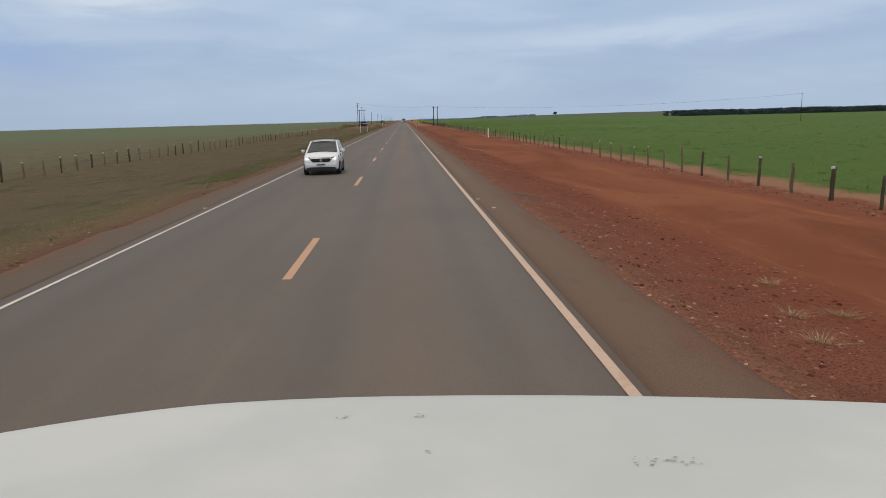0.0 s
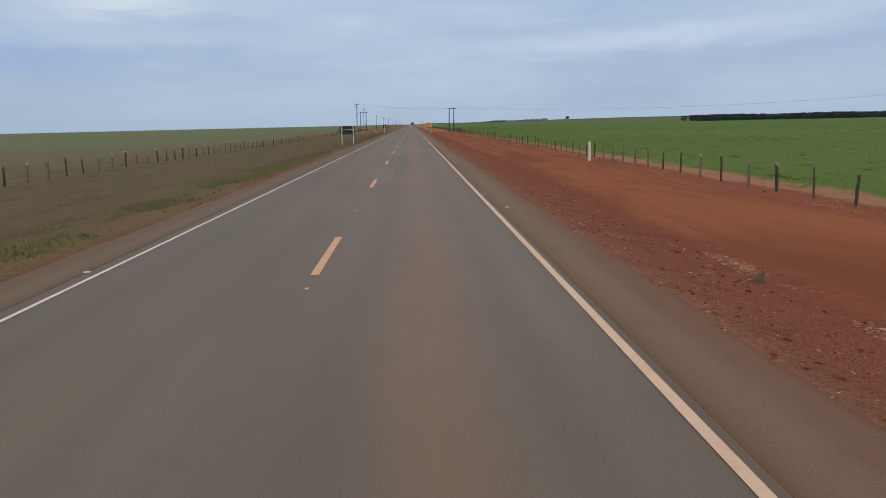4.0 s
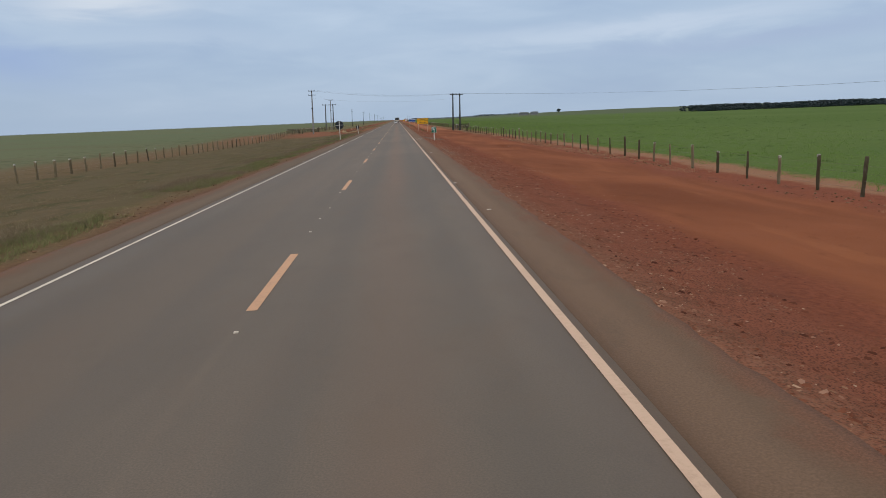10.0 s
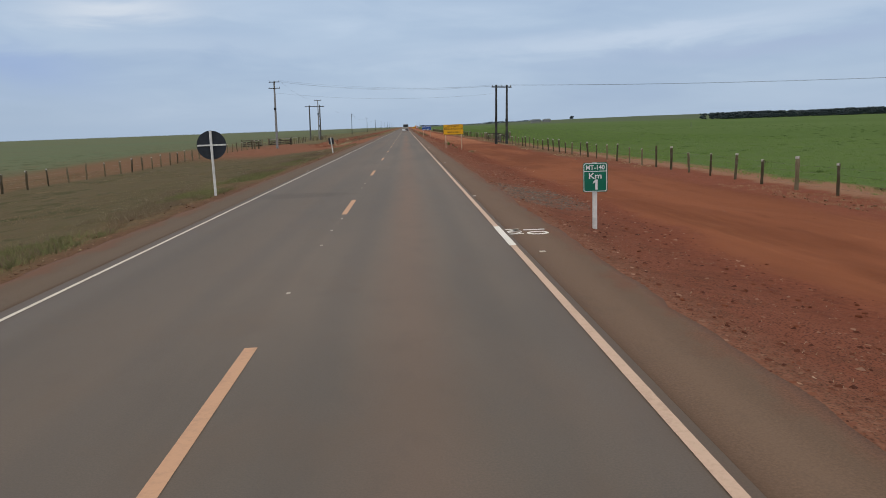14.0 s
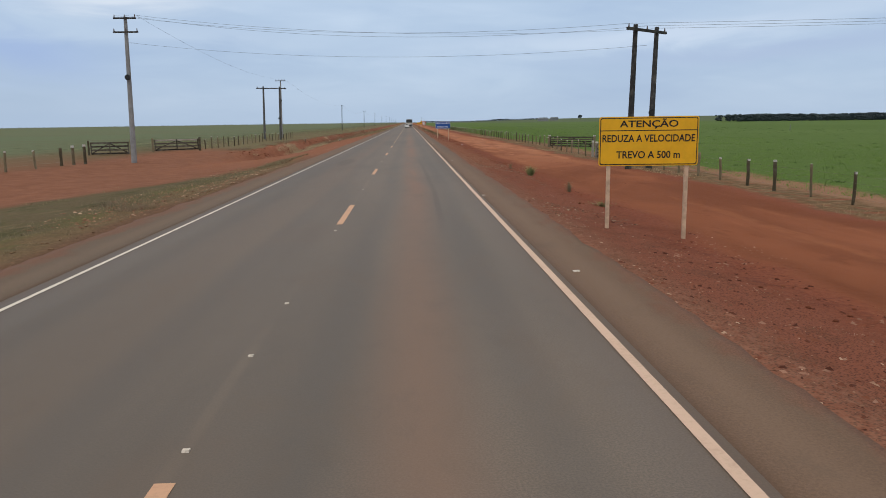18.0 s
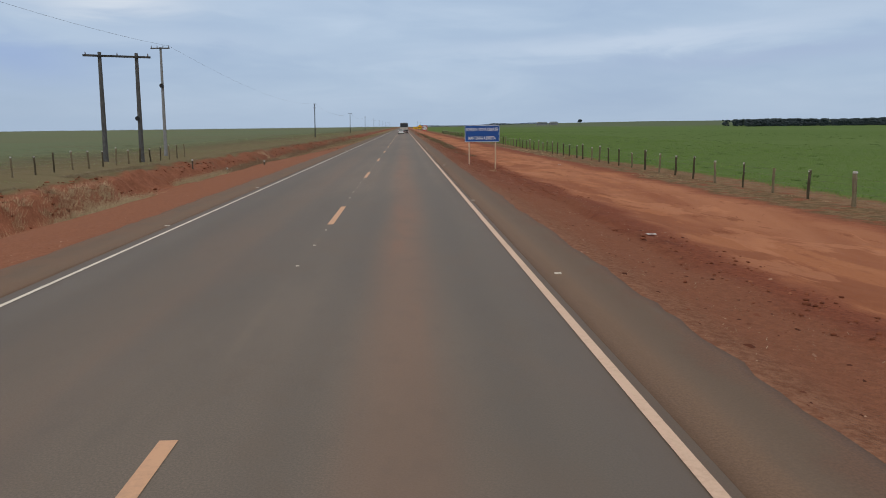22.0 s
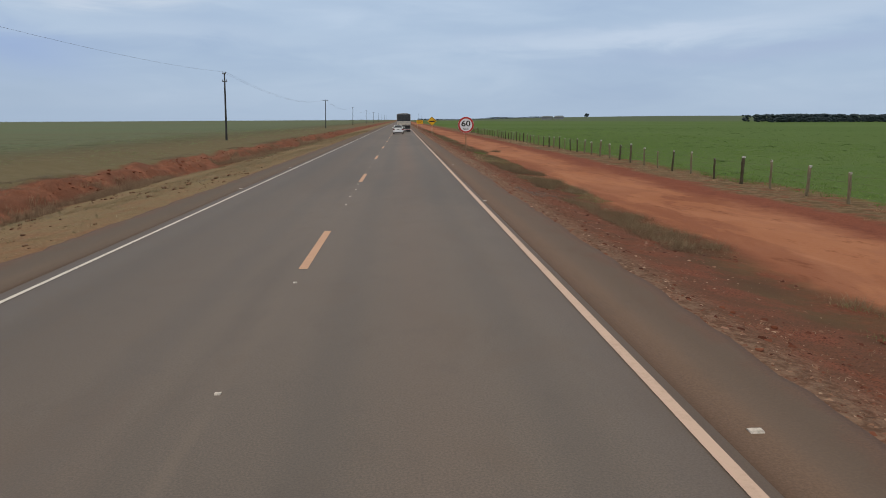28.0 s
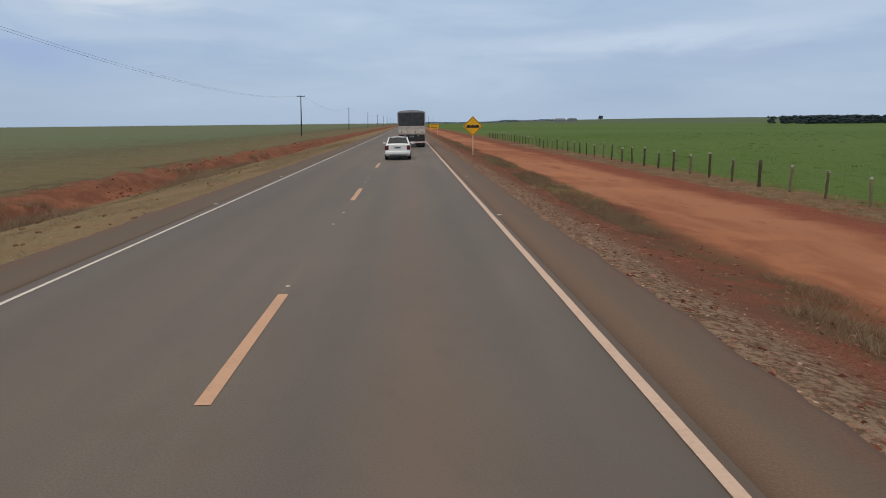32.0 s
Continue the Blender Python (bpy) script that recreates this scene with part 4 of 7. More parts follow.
stud_me = stud_mesh()
r_st = random.Random(5)
for y in DASH_Y:
    if 0 < y < 640:
        for i in range(6):
            if r_st.random() < 0.5:
                link("road_stud", stud_me, None, road, "", Matrix.Translation((-0.01 + r_st.uniform(-0.03, 0.03), y + 4.5 + 2.13 * i - 0.1, 0.0)))
EDGE_STUDS = ((3.91, 33.2, (26.2, 59.5, 125.2, 226.6, 326.0, 358.9, 425.5, 525.8, 659.0)), (4.14, 32.2, (24.0, 152.9, 184.9, 216.5, 249.0, 346.9, 380.8, 412.8, 508.9, 539.9, 637.0)))
for x, step, knots in EDGE_STUDS:
    ys = [knots[0]]
    for a, b in zip(knots, knots[1:]):
        n = round((b - a) / step)
        ys += [a + (b - a) * (i + 1) / n for i in range(n)]
    for y in ys:
        link("road_stud", stud_me, None, shoulder_r, "", Matrix.LocRotScale((x + r_st.uniform(-0.02, 0.02), y, -0.002), None, (2.0, 1.5, 1.1)))
for k in range(0, 58):
    if r_st.random() < 0.25:
        link("road_stud", stud_me, None, shoulder_l, "", Matrix.LocRotScale((-3.9 + r_st.uniform(-0.03, 0.03), 4.2 + 10.95 * k, -0.002), None, (2.0, 1.5, 1.1)))
# kilometre mark painted along the shoulder
TURN = Matrix.Rotation(radians(90), 4, "Z")
for txt, x, y, size in (("KM", 4.01, 251.55, 0.44), ("01", 4.47, 251.4, 0.66)):
    lettering("kilometre_mark", txt, size, 0.76, M_WHITE_MARK, shoulder_r, Matrix.Translation((x, y, 0.003)) @ TURN, 0.002, 0.008)


# ---------------------------------------------------------------- fences
def post_mesh(name, h, r, seed):
    rr = random.Random(seed)
    n, rows = 7, 5
    V, F = [], []
    for j in range(rows + 1):
        z = -0.25 + (h + 0.25) * j / rows
        k = r * (1.0 + rr.uniform(-0.1, 0.1))
        ox, oy = rr.uniform(-0.012, 0.012), rr.uniform(-0.012, 0.012)
        V += [(ox + k * math.cos(2 * math.pi * i / n), oy + k * math.sin(2 * math.pi * i / n), z) for i in range(n)]
    V.append((0, 0, h + 0.015))
    for j in range(rows):
        for i in range(n):
            a, b = j * n + i, j * n + (i + 1) % n
            F.append((a, b, b + n))
            F.append((a, b + n, a + n))
    for i in range(n):
        F.append((rows * n + i, rows * n + (i + 1) % n, len(V) - 1))
    me = mesh_np(name, V, F)
    me.materials.append(M_POST)
    return me


def cap_mesh(r, h):
    bm = rod((0, 0, h - 0.065), (0, 0, h + 0.018), r * 1.12, r * 0.98, 7)
    me = bpy.data.meshes.new("painted_top")
    bm.to_mesh(me)
    bm.free()
    me.materials.append(M_CAP)
    return me


POSTS = [(post_mesh("post", h, r, i), cap_mesh(r, h), h) for i, (h, r) in enumerate([(1.22, 0.050), (1.30, 0.060), (1.16, 0.052), (1.34, 0.072), (1.25, 0.056), (1.2, 0.064)])]
FX = [(-60, 17.3), (0, 17.45), (100, 17.8), (170, 18.1), (240, 18.4), (290, 18.6), (320, 18.2), (345, 17.85), (372, 17.95), (395, 18.9), (440, 19.0), (560, 18.95), (1000, 19.3)]
fence_x = lambda y: float(curve_z(FX, y))


def fence(label, xf, spans, step, seed, wires=4, cap_share=0.75, stout=1.0, early=0.4):
    """Posts set out evenly between the known places of each span."""
    rr = random.Random(seed)
    root = thing("fence", Matrix.Identity(4), label, "fence")
    for knots in spans:
        ys = [knots[0]]
        for a, b in zip(knots, knots[1:]):
            n = max(1, round((b - a) / step))
            ys += [a + (b - a) * (i + 1) / n for i in range(n)]
        tops = []
        for y in ys:
            y += rr.uniform(-0.05, 0.05)
            x = xf(y) + rr.uniform(-0.05, 0.05)
            me, cap, h = rr.choice(POSTS)
            z = float(ground_z(x, y))
            s = rr.uniform(0.93, 1.08)
            m = Matrix.LocRotScale((x, y, z), Euler((radians(rr.uniform(-2.5, 2.5)), radians(rr.uniform(-2.5, 2.5)), rr.uniform(0, 6))), (stout * rr.uniform(0.85, 1.2),) * 2 + (s * (0.97 + 0.03 * stout),))
            p = link("post", me, None, root, "", m)
            if rr.random() < (cap_share if y > 255 else early * cap_share):
                link("painted_top", cap, None, p)
            tops.append((x, y, z))
        for k in range(wires):
            V, F = [], []
            for x, y, z in tops:
                zz = z + 0.28 + 0.27 * k
                V += [(x - 0.0022, y, zz - 0.002), (x + 0.0022, y, zz - 0.002), (x, y, zz + 0.0026)]
            for j in range(len(tops) - 1):
                for i in range(3):
                    a, b = 3 * j + i, 3 * j + (i + 1) % 3
                    F.append((a, b, b + 3, a + 3))
            link("wire", mesh_np("wire", V, F), M_WIRE, root)
    return root


fence("weathered wooden post and wire fence with whitewashed tops", fence_x,
      [(7.6, 28.3, 37.0, 46.1, 54.9, 60.8, 69.6, 79.8, 88.8, 94.6, 103.4, 143.2, 152.4, 158.3, 167.1, 173.1, 181.7, 191.5, 200.3, 210.1, 219.3, 226.6, 235.7, 245.5, 254.3, 263.8, 272.9, 279.0, 288.0, 329.7, 338.1, 343.9, 349.3, 357.7, 360.0),
       (370.4, 377.3, 383.7, 396.7, 406.0, 412.3, 421.2, 430.6, 439.4, 448.3, 457.1, 499.4, 508.4, 515.1, 523.9, 532.5, 541.2, 549.5, 558.1, 567.7, 576.7, 700.0)], 2.95, 11, 4, 0.9, 1.12)
LX = [(-60, -25.2), (50, -25.1), (115, -24.9), (200, -24.7), (250, -24.3), (300, -24.0), (340, -23.6), (360, -23.2), (386, -21.6), (440, -20.6)]
fence("low wooden post and wire fence across dull dry pasture", lambda y: float(curve_z(LX, y)),
      [(15.0, 58.1, 69.5, 75.1, 83.9, 89.8, 95.5, 102.2, 110.4, 117.0, 128.5, 143.0, 167.6, 173.1, 182.1, 190.8, 202.4, 211.5, 219.2, 230.5, 245.7, 250.8, 262.3, 269.6, 280.8, 296.3, 303.3, 322.1, 341.6, 349.9, 357.0)], 2.85, 23, 3, 0.7, 1.3, 1.0)
fence("low wooden post and wire fence above the red bank", lambda y: float(curve_z(LX, y)), [(386.0, 388.4, 401.0, 408.8, 446.0)], 2.5, 29, 3, 0.6)


# ---------------------------------------------------------------- road signs
def gz(x, y):
    return float(ground_z(x, y))


def panel(root, outline, z, face, border=None, back=M_SIGN_BACK, rim=0.03, nm="panel"):
    """A sheet-metal sign plate with a face on the -y side and its back behind."""
    bm = prism(outline, 0.0, 0.012)
    p = part(nm, bm, back, root, "", at=Matrix.Translation((0, 0, z)))
    if border:
        part("border", prism(outline, -0.003, -0.0005), border, p)
        k = [(u - math.copysign(rim, u) if abs(u) > rim else u, v - math.copysign(rim, v) if abs(v) > rim else v) for u, v in outline]
        part("face", prism(k, -0.006, -0.003), face, p)
    else:
        part("face", prism(outline, -0.004, -0.0005), face, p)
    return p


FACE = Matrix.Rotation(radians(90), 4, "X")


def on_face(x, z, d=-0.0075):
    return Matrix.Translation((x, d, z)) @ FACE


def leg(root, x, y, z0, z1, mat, w=0.09, nm="post"):
    bm = box(x - w / 2, x + w / 2, y + 0.013, y + 0.013 + w, z0, z1, 0.006)
    return part(nm, bm, mat, root)


# yellow warning board on two posts
yx, yy, yw, yh, yz = 7.22, 320.4, 2.28, 1.14, 1.76
sg = thing("warning_sign", Matrix.Translation((yx, yy, 0)) @ Matrix.Rotation(radians(-8), 4, "Z"), "yellow rectangular warning board with black lettering on two cream posts", "road sign")
for dx in (-0.90, 0.90):
    leg(sg, dx, 0, gz(yx + dx, yy) - 0.1, yz + 0.3, M_SIGNPOST)
pn = panel(sg, rounded(yw, yh, 0.06), yz, M_YELLOW, M_YELLOW)
part("black_line", prism(rounded(yw - 0.05, yh - 0.05, 0.05), -0.0072, -0.0062), M_BLACK, pn)
part("inner_face", prism(rounded(yw - 0.09, yh - 0.09, 0.04), -0.0085, -0.0073), M_YELLOW, pn)
part("divider", box(-yw / 2 + 0.04, yw / 2 - 0.04, -0.0095, -0.0086, 0.240, 0.260), M_BLACK, pn)
for txt, z, size, w in (("ATENÇÃO", 0.395, 0.215, 1.34), ("REDUZA A VELOCIDADE", 0.06, 0.235, 2.12), ("TREVO A 500 m", -0.32, 0.235, 1.46)):
    lettering("lettering", txt, size, w, M_BLACK, pn, on_face(0, z, -0.0105))

# blue direction board
bx, by, bw, bh, bz = 6.97, 418.3, 2.30, 1.10, 1.74
sg = thing("direction_sign", Matrix.Translation((bx, by, 0)) @ Matrix.Rotation(radians(-6), 4, "Z"), "blue rectangular direction board with white lettering on two cream posts", "road sign")
for dx in (-0.86, 0.88):
    leg(sg, dx, 0, gz(bx + dx, by) - 0.1, bz + 0.3, M_SIGNPOST)
pn = panel(sg, rounded(bw, bh, 0.07), bz, M_BLUE, M_BLUE)
part("white_line", prism(rounded(bw - 0.03, bh - 0.03, 0.06), -0.0072, -0.0062), M_SIGN_WHITE, pn)
part("inner_face", prism(rounded(bw - 0.08, bh - 0.08, 0.05), -0.0085, -0.0073), M_BLUE, pn)
for txt, z, size, w in (("SORRISO / NOVA UBIRATÃ", 0.26, 0.29, 2.1), ("MANTENHA A DIREITA", -0.30, 0.29, 1.8)):
    lettering("lettering", txt, size, w, M_SIGN_WHITE, pn, on_face(0, z, -0.0105))

# green kilometre plate
kx, ky = 6.2, 253.3
sg = thing("kilometre_sign", Matrix.Translation((kx, ky, 0)) @ Matrix.Rotation(radians(-4), 4, "Z"), "small green kilometre plate with white lettering on a white post", "road sign")
leg(sg, 0.0, 0, gz(kx, ky) - 0.1, 1.30, M_WHITE_STEEL, 0.1)
pn = panel(sg, rounded(0.58, 0.70, 0.055), 0.95, M_GREEN, M_GREEN)
part("white_line", prism(rounded(0.552, 0.672, 0.05), -0.0072, -0.0062), M_SIGN_WHITE, pn)
part("inner_face", prism(rounded(0.52, 0.64, 0.045), -0.0085, -0.0073), M_GREEN, pn)
part("divider", box(-0.26, 0.26, -0.0095, -0.0086, 0.135, 0.152), M_SIGN_WHITE, pn)
for txt, z, size, w in (("MT-140", 0.23, 0.15, 0.44), ("Km", 0.03, 0.19, 0.30)):
    lettering("lettering", txt, size, w, M_SIGN_WHITE, pn, on_face(0, z, -0.0105))

part("numeral", prism([(0.0, -0.29), (0.055, -0.29), (0.055, -0.05), (0.005, -0.05), (-0.05, -0.10), (-0.05, -0.145), (0.0, -0.11)], -0.0105, -0.0087), M_SIGN_WHITE, pn)

# round speed limit sign
sx, sy_, sz = 6.25, 525.6, 1.86
sg = thing("speed_limit_sign", Matrix.Translation((sx, sy_, 0)) @ Matrix.Rotation(radians(-3), 4, "Z"), "round white speed limit sign with a red rim", "road sign")
leg(sg, 0.0, 0, gz(sx, sy_) - 0.1, sz + 0.3, M_TANPOST, 0.07)
pn = panel(sg, circle(0.585, 48), sz, M_SIGN_WHITE)
part("red_rim", prism(circle(0.575, 48), -0.0058, -0.0046), M_RED, pn)
part("inner_face", prism(circle(0.455, 48), -0.0072, -0.006), M_SIGN_WHITE, pn)
for txt, z, size, w in (("60", 0.08, 0.58, 0.66), ("km/h", -0.29, 0.17, 0.36)):
    lettering("lettering", txt, size, w, M_BLACK, pn, on_face(0, z, -0.0092))

# yellow diamond with road humps
dx_, dy_, dz_ = 6.85, 600.5, 1.95
sg = thing("hump_sign", Matrix.Translation((dx_, dy_, 0)), "yellow diamond sign warning of road humps on a cream post", "road sign")
leg(sg, 0.0, 0, gz(dx_, dy_) - 0.1, dz_ + 0.3, M_SIGNPOST, 0.09)
R45 = 0.80
dia = [(R45, 0), (0, R45), (-R45, 0), (0, -R45)]
pn = panel(sg, dia, dz_, M_YELLOW)
part("black_line", prism([(u * 0.94, v * 0.94) for u, v in dia], -0.0058, -0.0046), M_BLACK, pn)
part("inner_face", prism([(u * 0.88, v * 0.88) for u, v in dia], -0.0072, -0.006), M_YELLOW, pn)
hump = [(-0.52, -0.14), (0.52, -0.14), (0.52, -0.04)]
for c0 in (0.34, 0.0, -0.34):
    hump += [(c0 + 0.165 * math.cos(radians(a)), -0.04 + 0.15 * math.sin(radians(a))) for a in range(0, 181, 30)]
hump += [(-0.52, -0.04)]
part("hump_symbol", prism(hump, -0.0088, -0.0074), M_BLACK, pn)

# far yellow board
fx_, fy_ = 7.3, 706.0
sg = thing("warning_sign", Matrix.Translation((fx_, fy_, 0)), "distant yellow rectangular warning board on two posts", "road sign")
for d in (-0.7, 0.7):
    leg(sg, d, 0, gz(fx_ + d, fy_) - 0.1, 1.8, M_SIGNPOST)
pn = panel(sg, rounded(2.0, 1.05, 0.06), 1.45, M_YELLOW)
for z in (0.33, 0.05, -0.25):
    part("writing_bar", box(-0.75, 0.75, -0.008, -0.005, z - 0.05, z + 0.05), M_BLACK, pn)

# signs for the other carriageway, seen from behind
ax, ay = -6.78, 164.6
sg = thing("sign_back", Matrix.Translation((ax, ay, 0)) @ Matrix.Rotation(radians(12), 4, "Z"), "dark back of a rectangular road sign on two white posts", "road sign")
part("panel", prism(rounded(1.98, 1.06, 0.06), 0.0, 0.012), M_SIGN_BACK, sg, "", at=Matrix.Translation((0, 0, 1.70)))
part("cross_rail", box(-0.97, 0.97, -0.045, -0.002, 1.73, 1.79, 0.004), M_WHITE_STEEL, sg)
for d in (-0.74, 0.74):
    part("post", box(d - 0.05, d + 0.05, -0.135, -0.046, gz(ax + d, ay) - 0.1, 2.23, 0.006), M_WHITE_STEEL, sg)
cx_, cy_, cz_ = -5.68, 264.8, 1.86
sg = thing("round_sign_back", Matrix.Translation((cx_, cy_, 0)) @ Matrix.Rotation(radians(8), 4, "Z"), "dark back of a round road sign on a white post", "road sign")
part("panel", prism(circle(0.55, 48), 0.0, 0.012), M_SIGN_BACK, sg, "", at=Matrix.Translation((0, 0, cz_)))
part("cross_rail", box(-0.53, 0.53, -0.035, -0.002, cz_ - 0.03, cz_ + 0.03, 0.004), M_WHITE_STEEL, sg)
part("post", box(-0.045, 0.045, -0.12, -0.036, gz(cx_, cy_) - 0.1, cz_ + 0.54, 0.006), M_WHITE_STEEL, sg)
mx_, my_ = -5.8, 311.2
sg = thing("kilometre_sign", Matrix.Translation((mx_ + 0.1, my_, 0)) @ Matrix.Rotation(radians(-6), 4, "Y"), "leaning dark back of a small kilometre plate on a white post", "road sign")
part("panel", prism(rounded(0.52, 0.62, 0.05), 0.0, 0.012), M_SIGN_BACK, sg, "", at=Matrix.Translation((0, 0, 1.13)))
part("post", box(-0.05, 0.05, -0.12, -0.002, gz(mx_, my_) - 0.1, 1.46, 0.006), M_WHITE_STEEL, sg)
# white marker post by the fence
wx, wy = 15.9, 127.5
sg = thing("marker_post", Matrix.Translation((wx, wy, gz(wx, wy))), "tall square white marker post beside the fence", "post")
part("shaft", box(-0.09, 0.09, -0.09, 0.09, -0.2, 1.55, 0.02), M_WHITE_STEEL, sg)


# ---------------------------------------------------------------- gates
def gate(p, q, label, mat, top_mat, bars=5, h=1.25, big=0.11, caps=True):
    """A boarded farm gate from p to q with its two hanging posts."""
    p, q = Vector((*p, gz(*p))), Vector((*q, gz(*q)))
    d = q - p
    L = d.length
    at = Matrix.Translation(p) @ Vector((d.x, d.y, 0)).to_track_quat("X", "Z").to_matrix().to_4x4()
    g = thing("farm_gate", at, label, "gate", "farm gates")
    for x in (-0.16, L + 0.16):
        pb = part("gate_post", box(x - big, x + big, -big, big, -0.3, h + 0.18, 0.02), M_POST if mat is M_DARKWOOD else M_PALEPOST, g)
        if caps:
            part("painted_top", box(x - big - 0.006, x + big + 0.006, -big - 0.006, big + 0.006, h + 0.06, h + 0.19, 0.01), M_CAP, pb)
    for i in range(bars):
        z = 0.14 + (h - 0.2) * i / (bars - 1)
        part("bar", beam((0, 0, z), (L, 0, z), 0.15, 0.035), top_mat if i == bars - 1 else mat, g)
    for x in (0.06, L / 2, L - 0.06):
        part("upright", beam((x, -0.04, 0.05), (x, -0.04, h + 0.02), 0.11, 0.035), mat, g)
    part("brace", beam((0.1, 0.04, 0.16), (L / 2, 0.04, h - 0.1), 0.1, 0.03), mat, g)
    part("brace", beam((L / 2, 0.04, h - 0.1), (L - 0.1, 0.04, 0.16), 0.1, 0.03), mat, g)
    return g


gate((-28.6, 374.6), (-25.3, 375.4), "dark wooden field gate with crossed braces beside a bare earth drive", M_DARKWOOD, M_DARKWOOD, 4, 1.2, 0.08, False)
gate((-25.0, 381.6), (-21.3, 384.6), "long wooden field gate with a pale top rail", M_DARKWOOD, M_PALEWOOD, 4, 1.2, 0.09, False)
gate((19.2, 394.0), (23.5, 389.8), "dark boarded gate set back behind the roadside fence", M_DARKWOOD, M_DARKWOOD, 5)
gate((17.95, 366.5), (18.05, 363.0), "weathered grey wooden gate between pale whitewashed posts", M_GREYWOOD, M_GREYWOOD, 4, 1.2, 0.10)
for x, y in ((18.05, 368.4), (17.95, 361.2), (-23.2, 358.8), (-22.7, 359.6)):
    sg = thing("strainer_post", Matrix.Translation((x, y, gz(x, y))), "thick whitewash-topped timber post at a farm gate", "post", "strainer posts")
    pb = part("shaft", rod((0, 0, -0.3), (0, 0, 1.4), 0.115, 0.10, 10), M_POST if x < 0 else M_PALEPOST, sg)
    part("painted_top", rod((0, 0, 1.26), (0, 0, 1.415), 0.116, 0.112, 10), M_CAP, pb)


# ---------------------------------------------------------------- power line
def pole(x, y, top, mat, label, arm=0.0, arm2=0.0, r=0.16, ins=3, box_at=0.0, turn=0.0):
    z0 = gz(x, y)
    g = thing("utility_pole", Matrix.Translation((x, y, z0)) @ Matrix.Rotation(radians(turn), 4, "Z"), label, "utility pole", "utility poles")
    H = top - z0
    lean = 0.024 * H
    part("shaft", rod((-0.4 * 0.024, 0, -0.4), (lean, 0, H), r, r * 0.58, 12), mat, g, smooth=False)
    for a, z in ((arm, H - 0.12), (arm2, H - 1.15)):
        if a:
            c = part("crossarm", beam((lean - a, -r * 0.75, z), (lean + a, -r * 0.75, z), 0.12, 0.10), M_POLE_DARK, g)
            for i in range(ins):
                u = lean - a + 0.08 + (2 * a - 0.16) * i / (ins - 1)
                part("insulator", rod((u, -r * 0.75, z + 0.056), (u, -r * 0.75, z + 0.27), 0.05, 0.028, 8), M_INSUL, c)
    if box_at:
        part("cable_coil", rod((0.024 * box_at, -r - 0.02, box_at), (0.024 * box_at, -r - 0.10, box_at), 0.22, 0.22, 14), M_DARK, g)
    return Vector((x + lean, y, top))


GREY_L = "tall grey concrete utility pole with crossarms and insulators"
DARK_L = "dark timber utility pole with a crossarm beside the field"
T_L1 = pole(-20.2, 362.6, 10.55, M_POLE_GREY, GREY_L, 0.85, 0.95, 0.22, 3, 6.6)
T_S = pole(-22.95, 447.4, 10.5, M_POLE_GREY, GREY_L, 0.95, 0, 0.19, 4, 7.1)
T_P = [pole(-22.8, 575.7, 8.7, M_POLE_DARK, "dark timber utility pole with short side brackets", 0.25, 0.35, 0.16, 2)]
for yy_ in (710, 845, 980, 1115, 1250, 1390, 1530, 1670):
    T_P.append(pole(-22.7 + random.Random(yy_).uniform(-0.3, 0.3), yy_, 8.5, M_POLE_DARK, DARK_L, 0.9 if yy_ in (710, 1115) else 0.3, 0, 0.16, 3 if yy_ in (710, 1115) else 2))


def h_frame(p, q, top, label, over):
    """Two timber poles joined by one long crossarm."""
    p, q = Vector((*p, gz(*p))), Vector((*q, gz(*q)))
    g = thing("utility_pole", Matrix.Translation(p), label, "utility pole", "utility poles")
    d = q - p
    for o in (Vector((0, 0, 0)), d):
        part("shaft", rod((o.x, o.y, o.z - 0.4), (o.x + 0.026 * (top - p.z), o.y, top - p.z), 0.22, 0.14, 12), M_POLE_DARK, g)
    u = Vector((d.x, d.y, 0)).normalized()
    zc = top - p.z - 0.33
    sh = Vector((0.026 * zc, 0, 0))
    a, b = sh - u * over + Vector((0, -0.2, zc)), sh + Vector((d.x, d.y, 0)) + u * over + Vector((0, -0.2, zc))
    c = part("crossarm", beam(a, b, 0.17, 0.13), M_POLE_DARK, g)
    for k in (0.04, 0.5, 0.96):
        e = a.lerp(b, k)
        part("insulator", rod(e + Vector((0, 0, 0.08)), e + Vector((0, 0, 0.3)), 0.055, 0.03, 8), M_INSUL, c)
    part("cable_coil", rod((d.x, d.y - 0.2, 3.6), (d.x, d.y - 0.3, 3.6), 0.2, 0.2, 14), M_DARK, g)
    return [p + a.lerp(b, k) + Vector((0, 0, 0.3)) for k in (0.04, 0.5, 0.96)]


E_R = h_frame((15.75, 350.1), (17.6, 351.6), 8.1, "pair of dark timber poles joined by a long crossarm", 1.0)
h_frame((-23.6, 433.6), (-21.05, 434.9), 8.7, "pair of dark timber poles joined by a crossarm", 1.2)


def cable(p, q, sag, label="thin dark overhead power cable"):
    p, q = Vector(p), Vector(q)
    n = 24
    V, F = [], []
    for i in range(n + 1):
        t = i / n
        c = p.lerp(q, t) - Vector((0, 0, 4 * sag * t * (1 - t)))
        V += [c + Vector((0.0085 * math.cos(a), 0, 0.0085 * math.sin(a))) for a in (0, 2.1, 4.2)]
    for i in range(n):
        for k in range(3):
            a, b = 3 * i + k, 3 * i + (k + 1) % 3
            F.append((a, b, b + 3, a + 3))
    tagged(link("power_cable", mesh_np("power_cable", [tuple(v) for v in V], F), M_CABLE), label, "cable", "power cables")


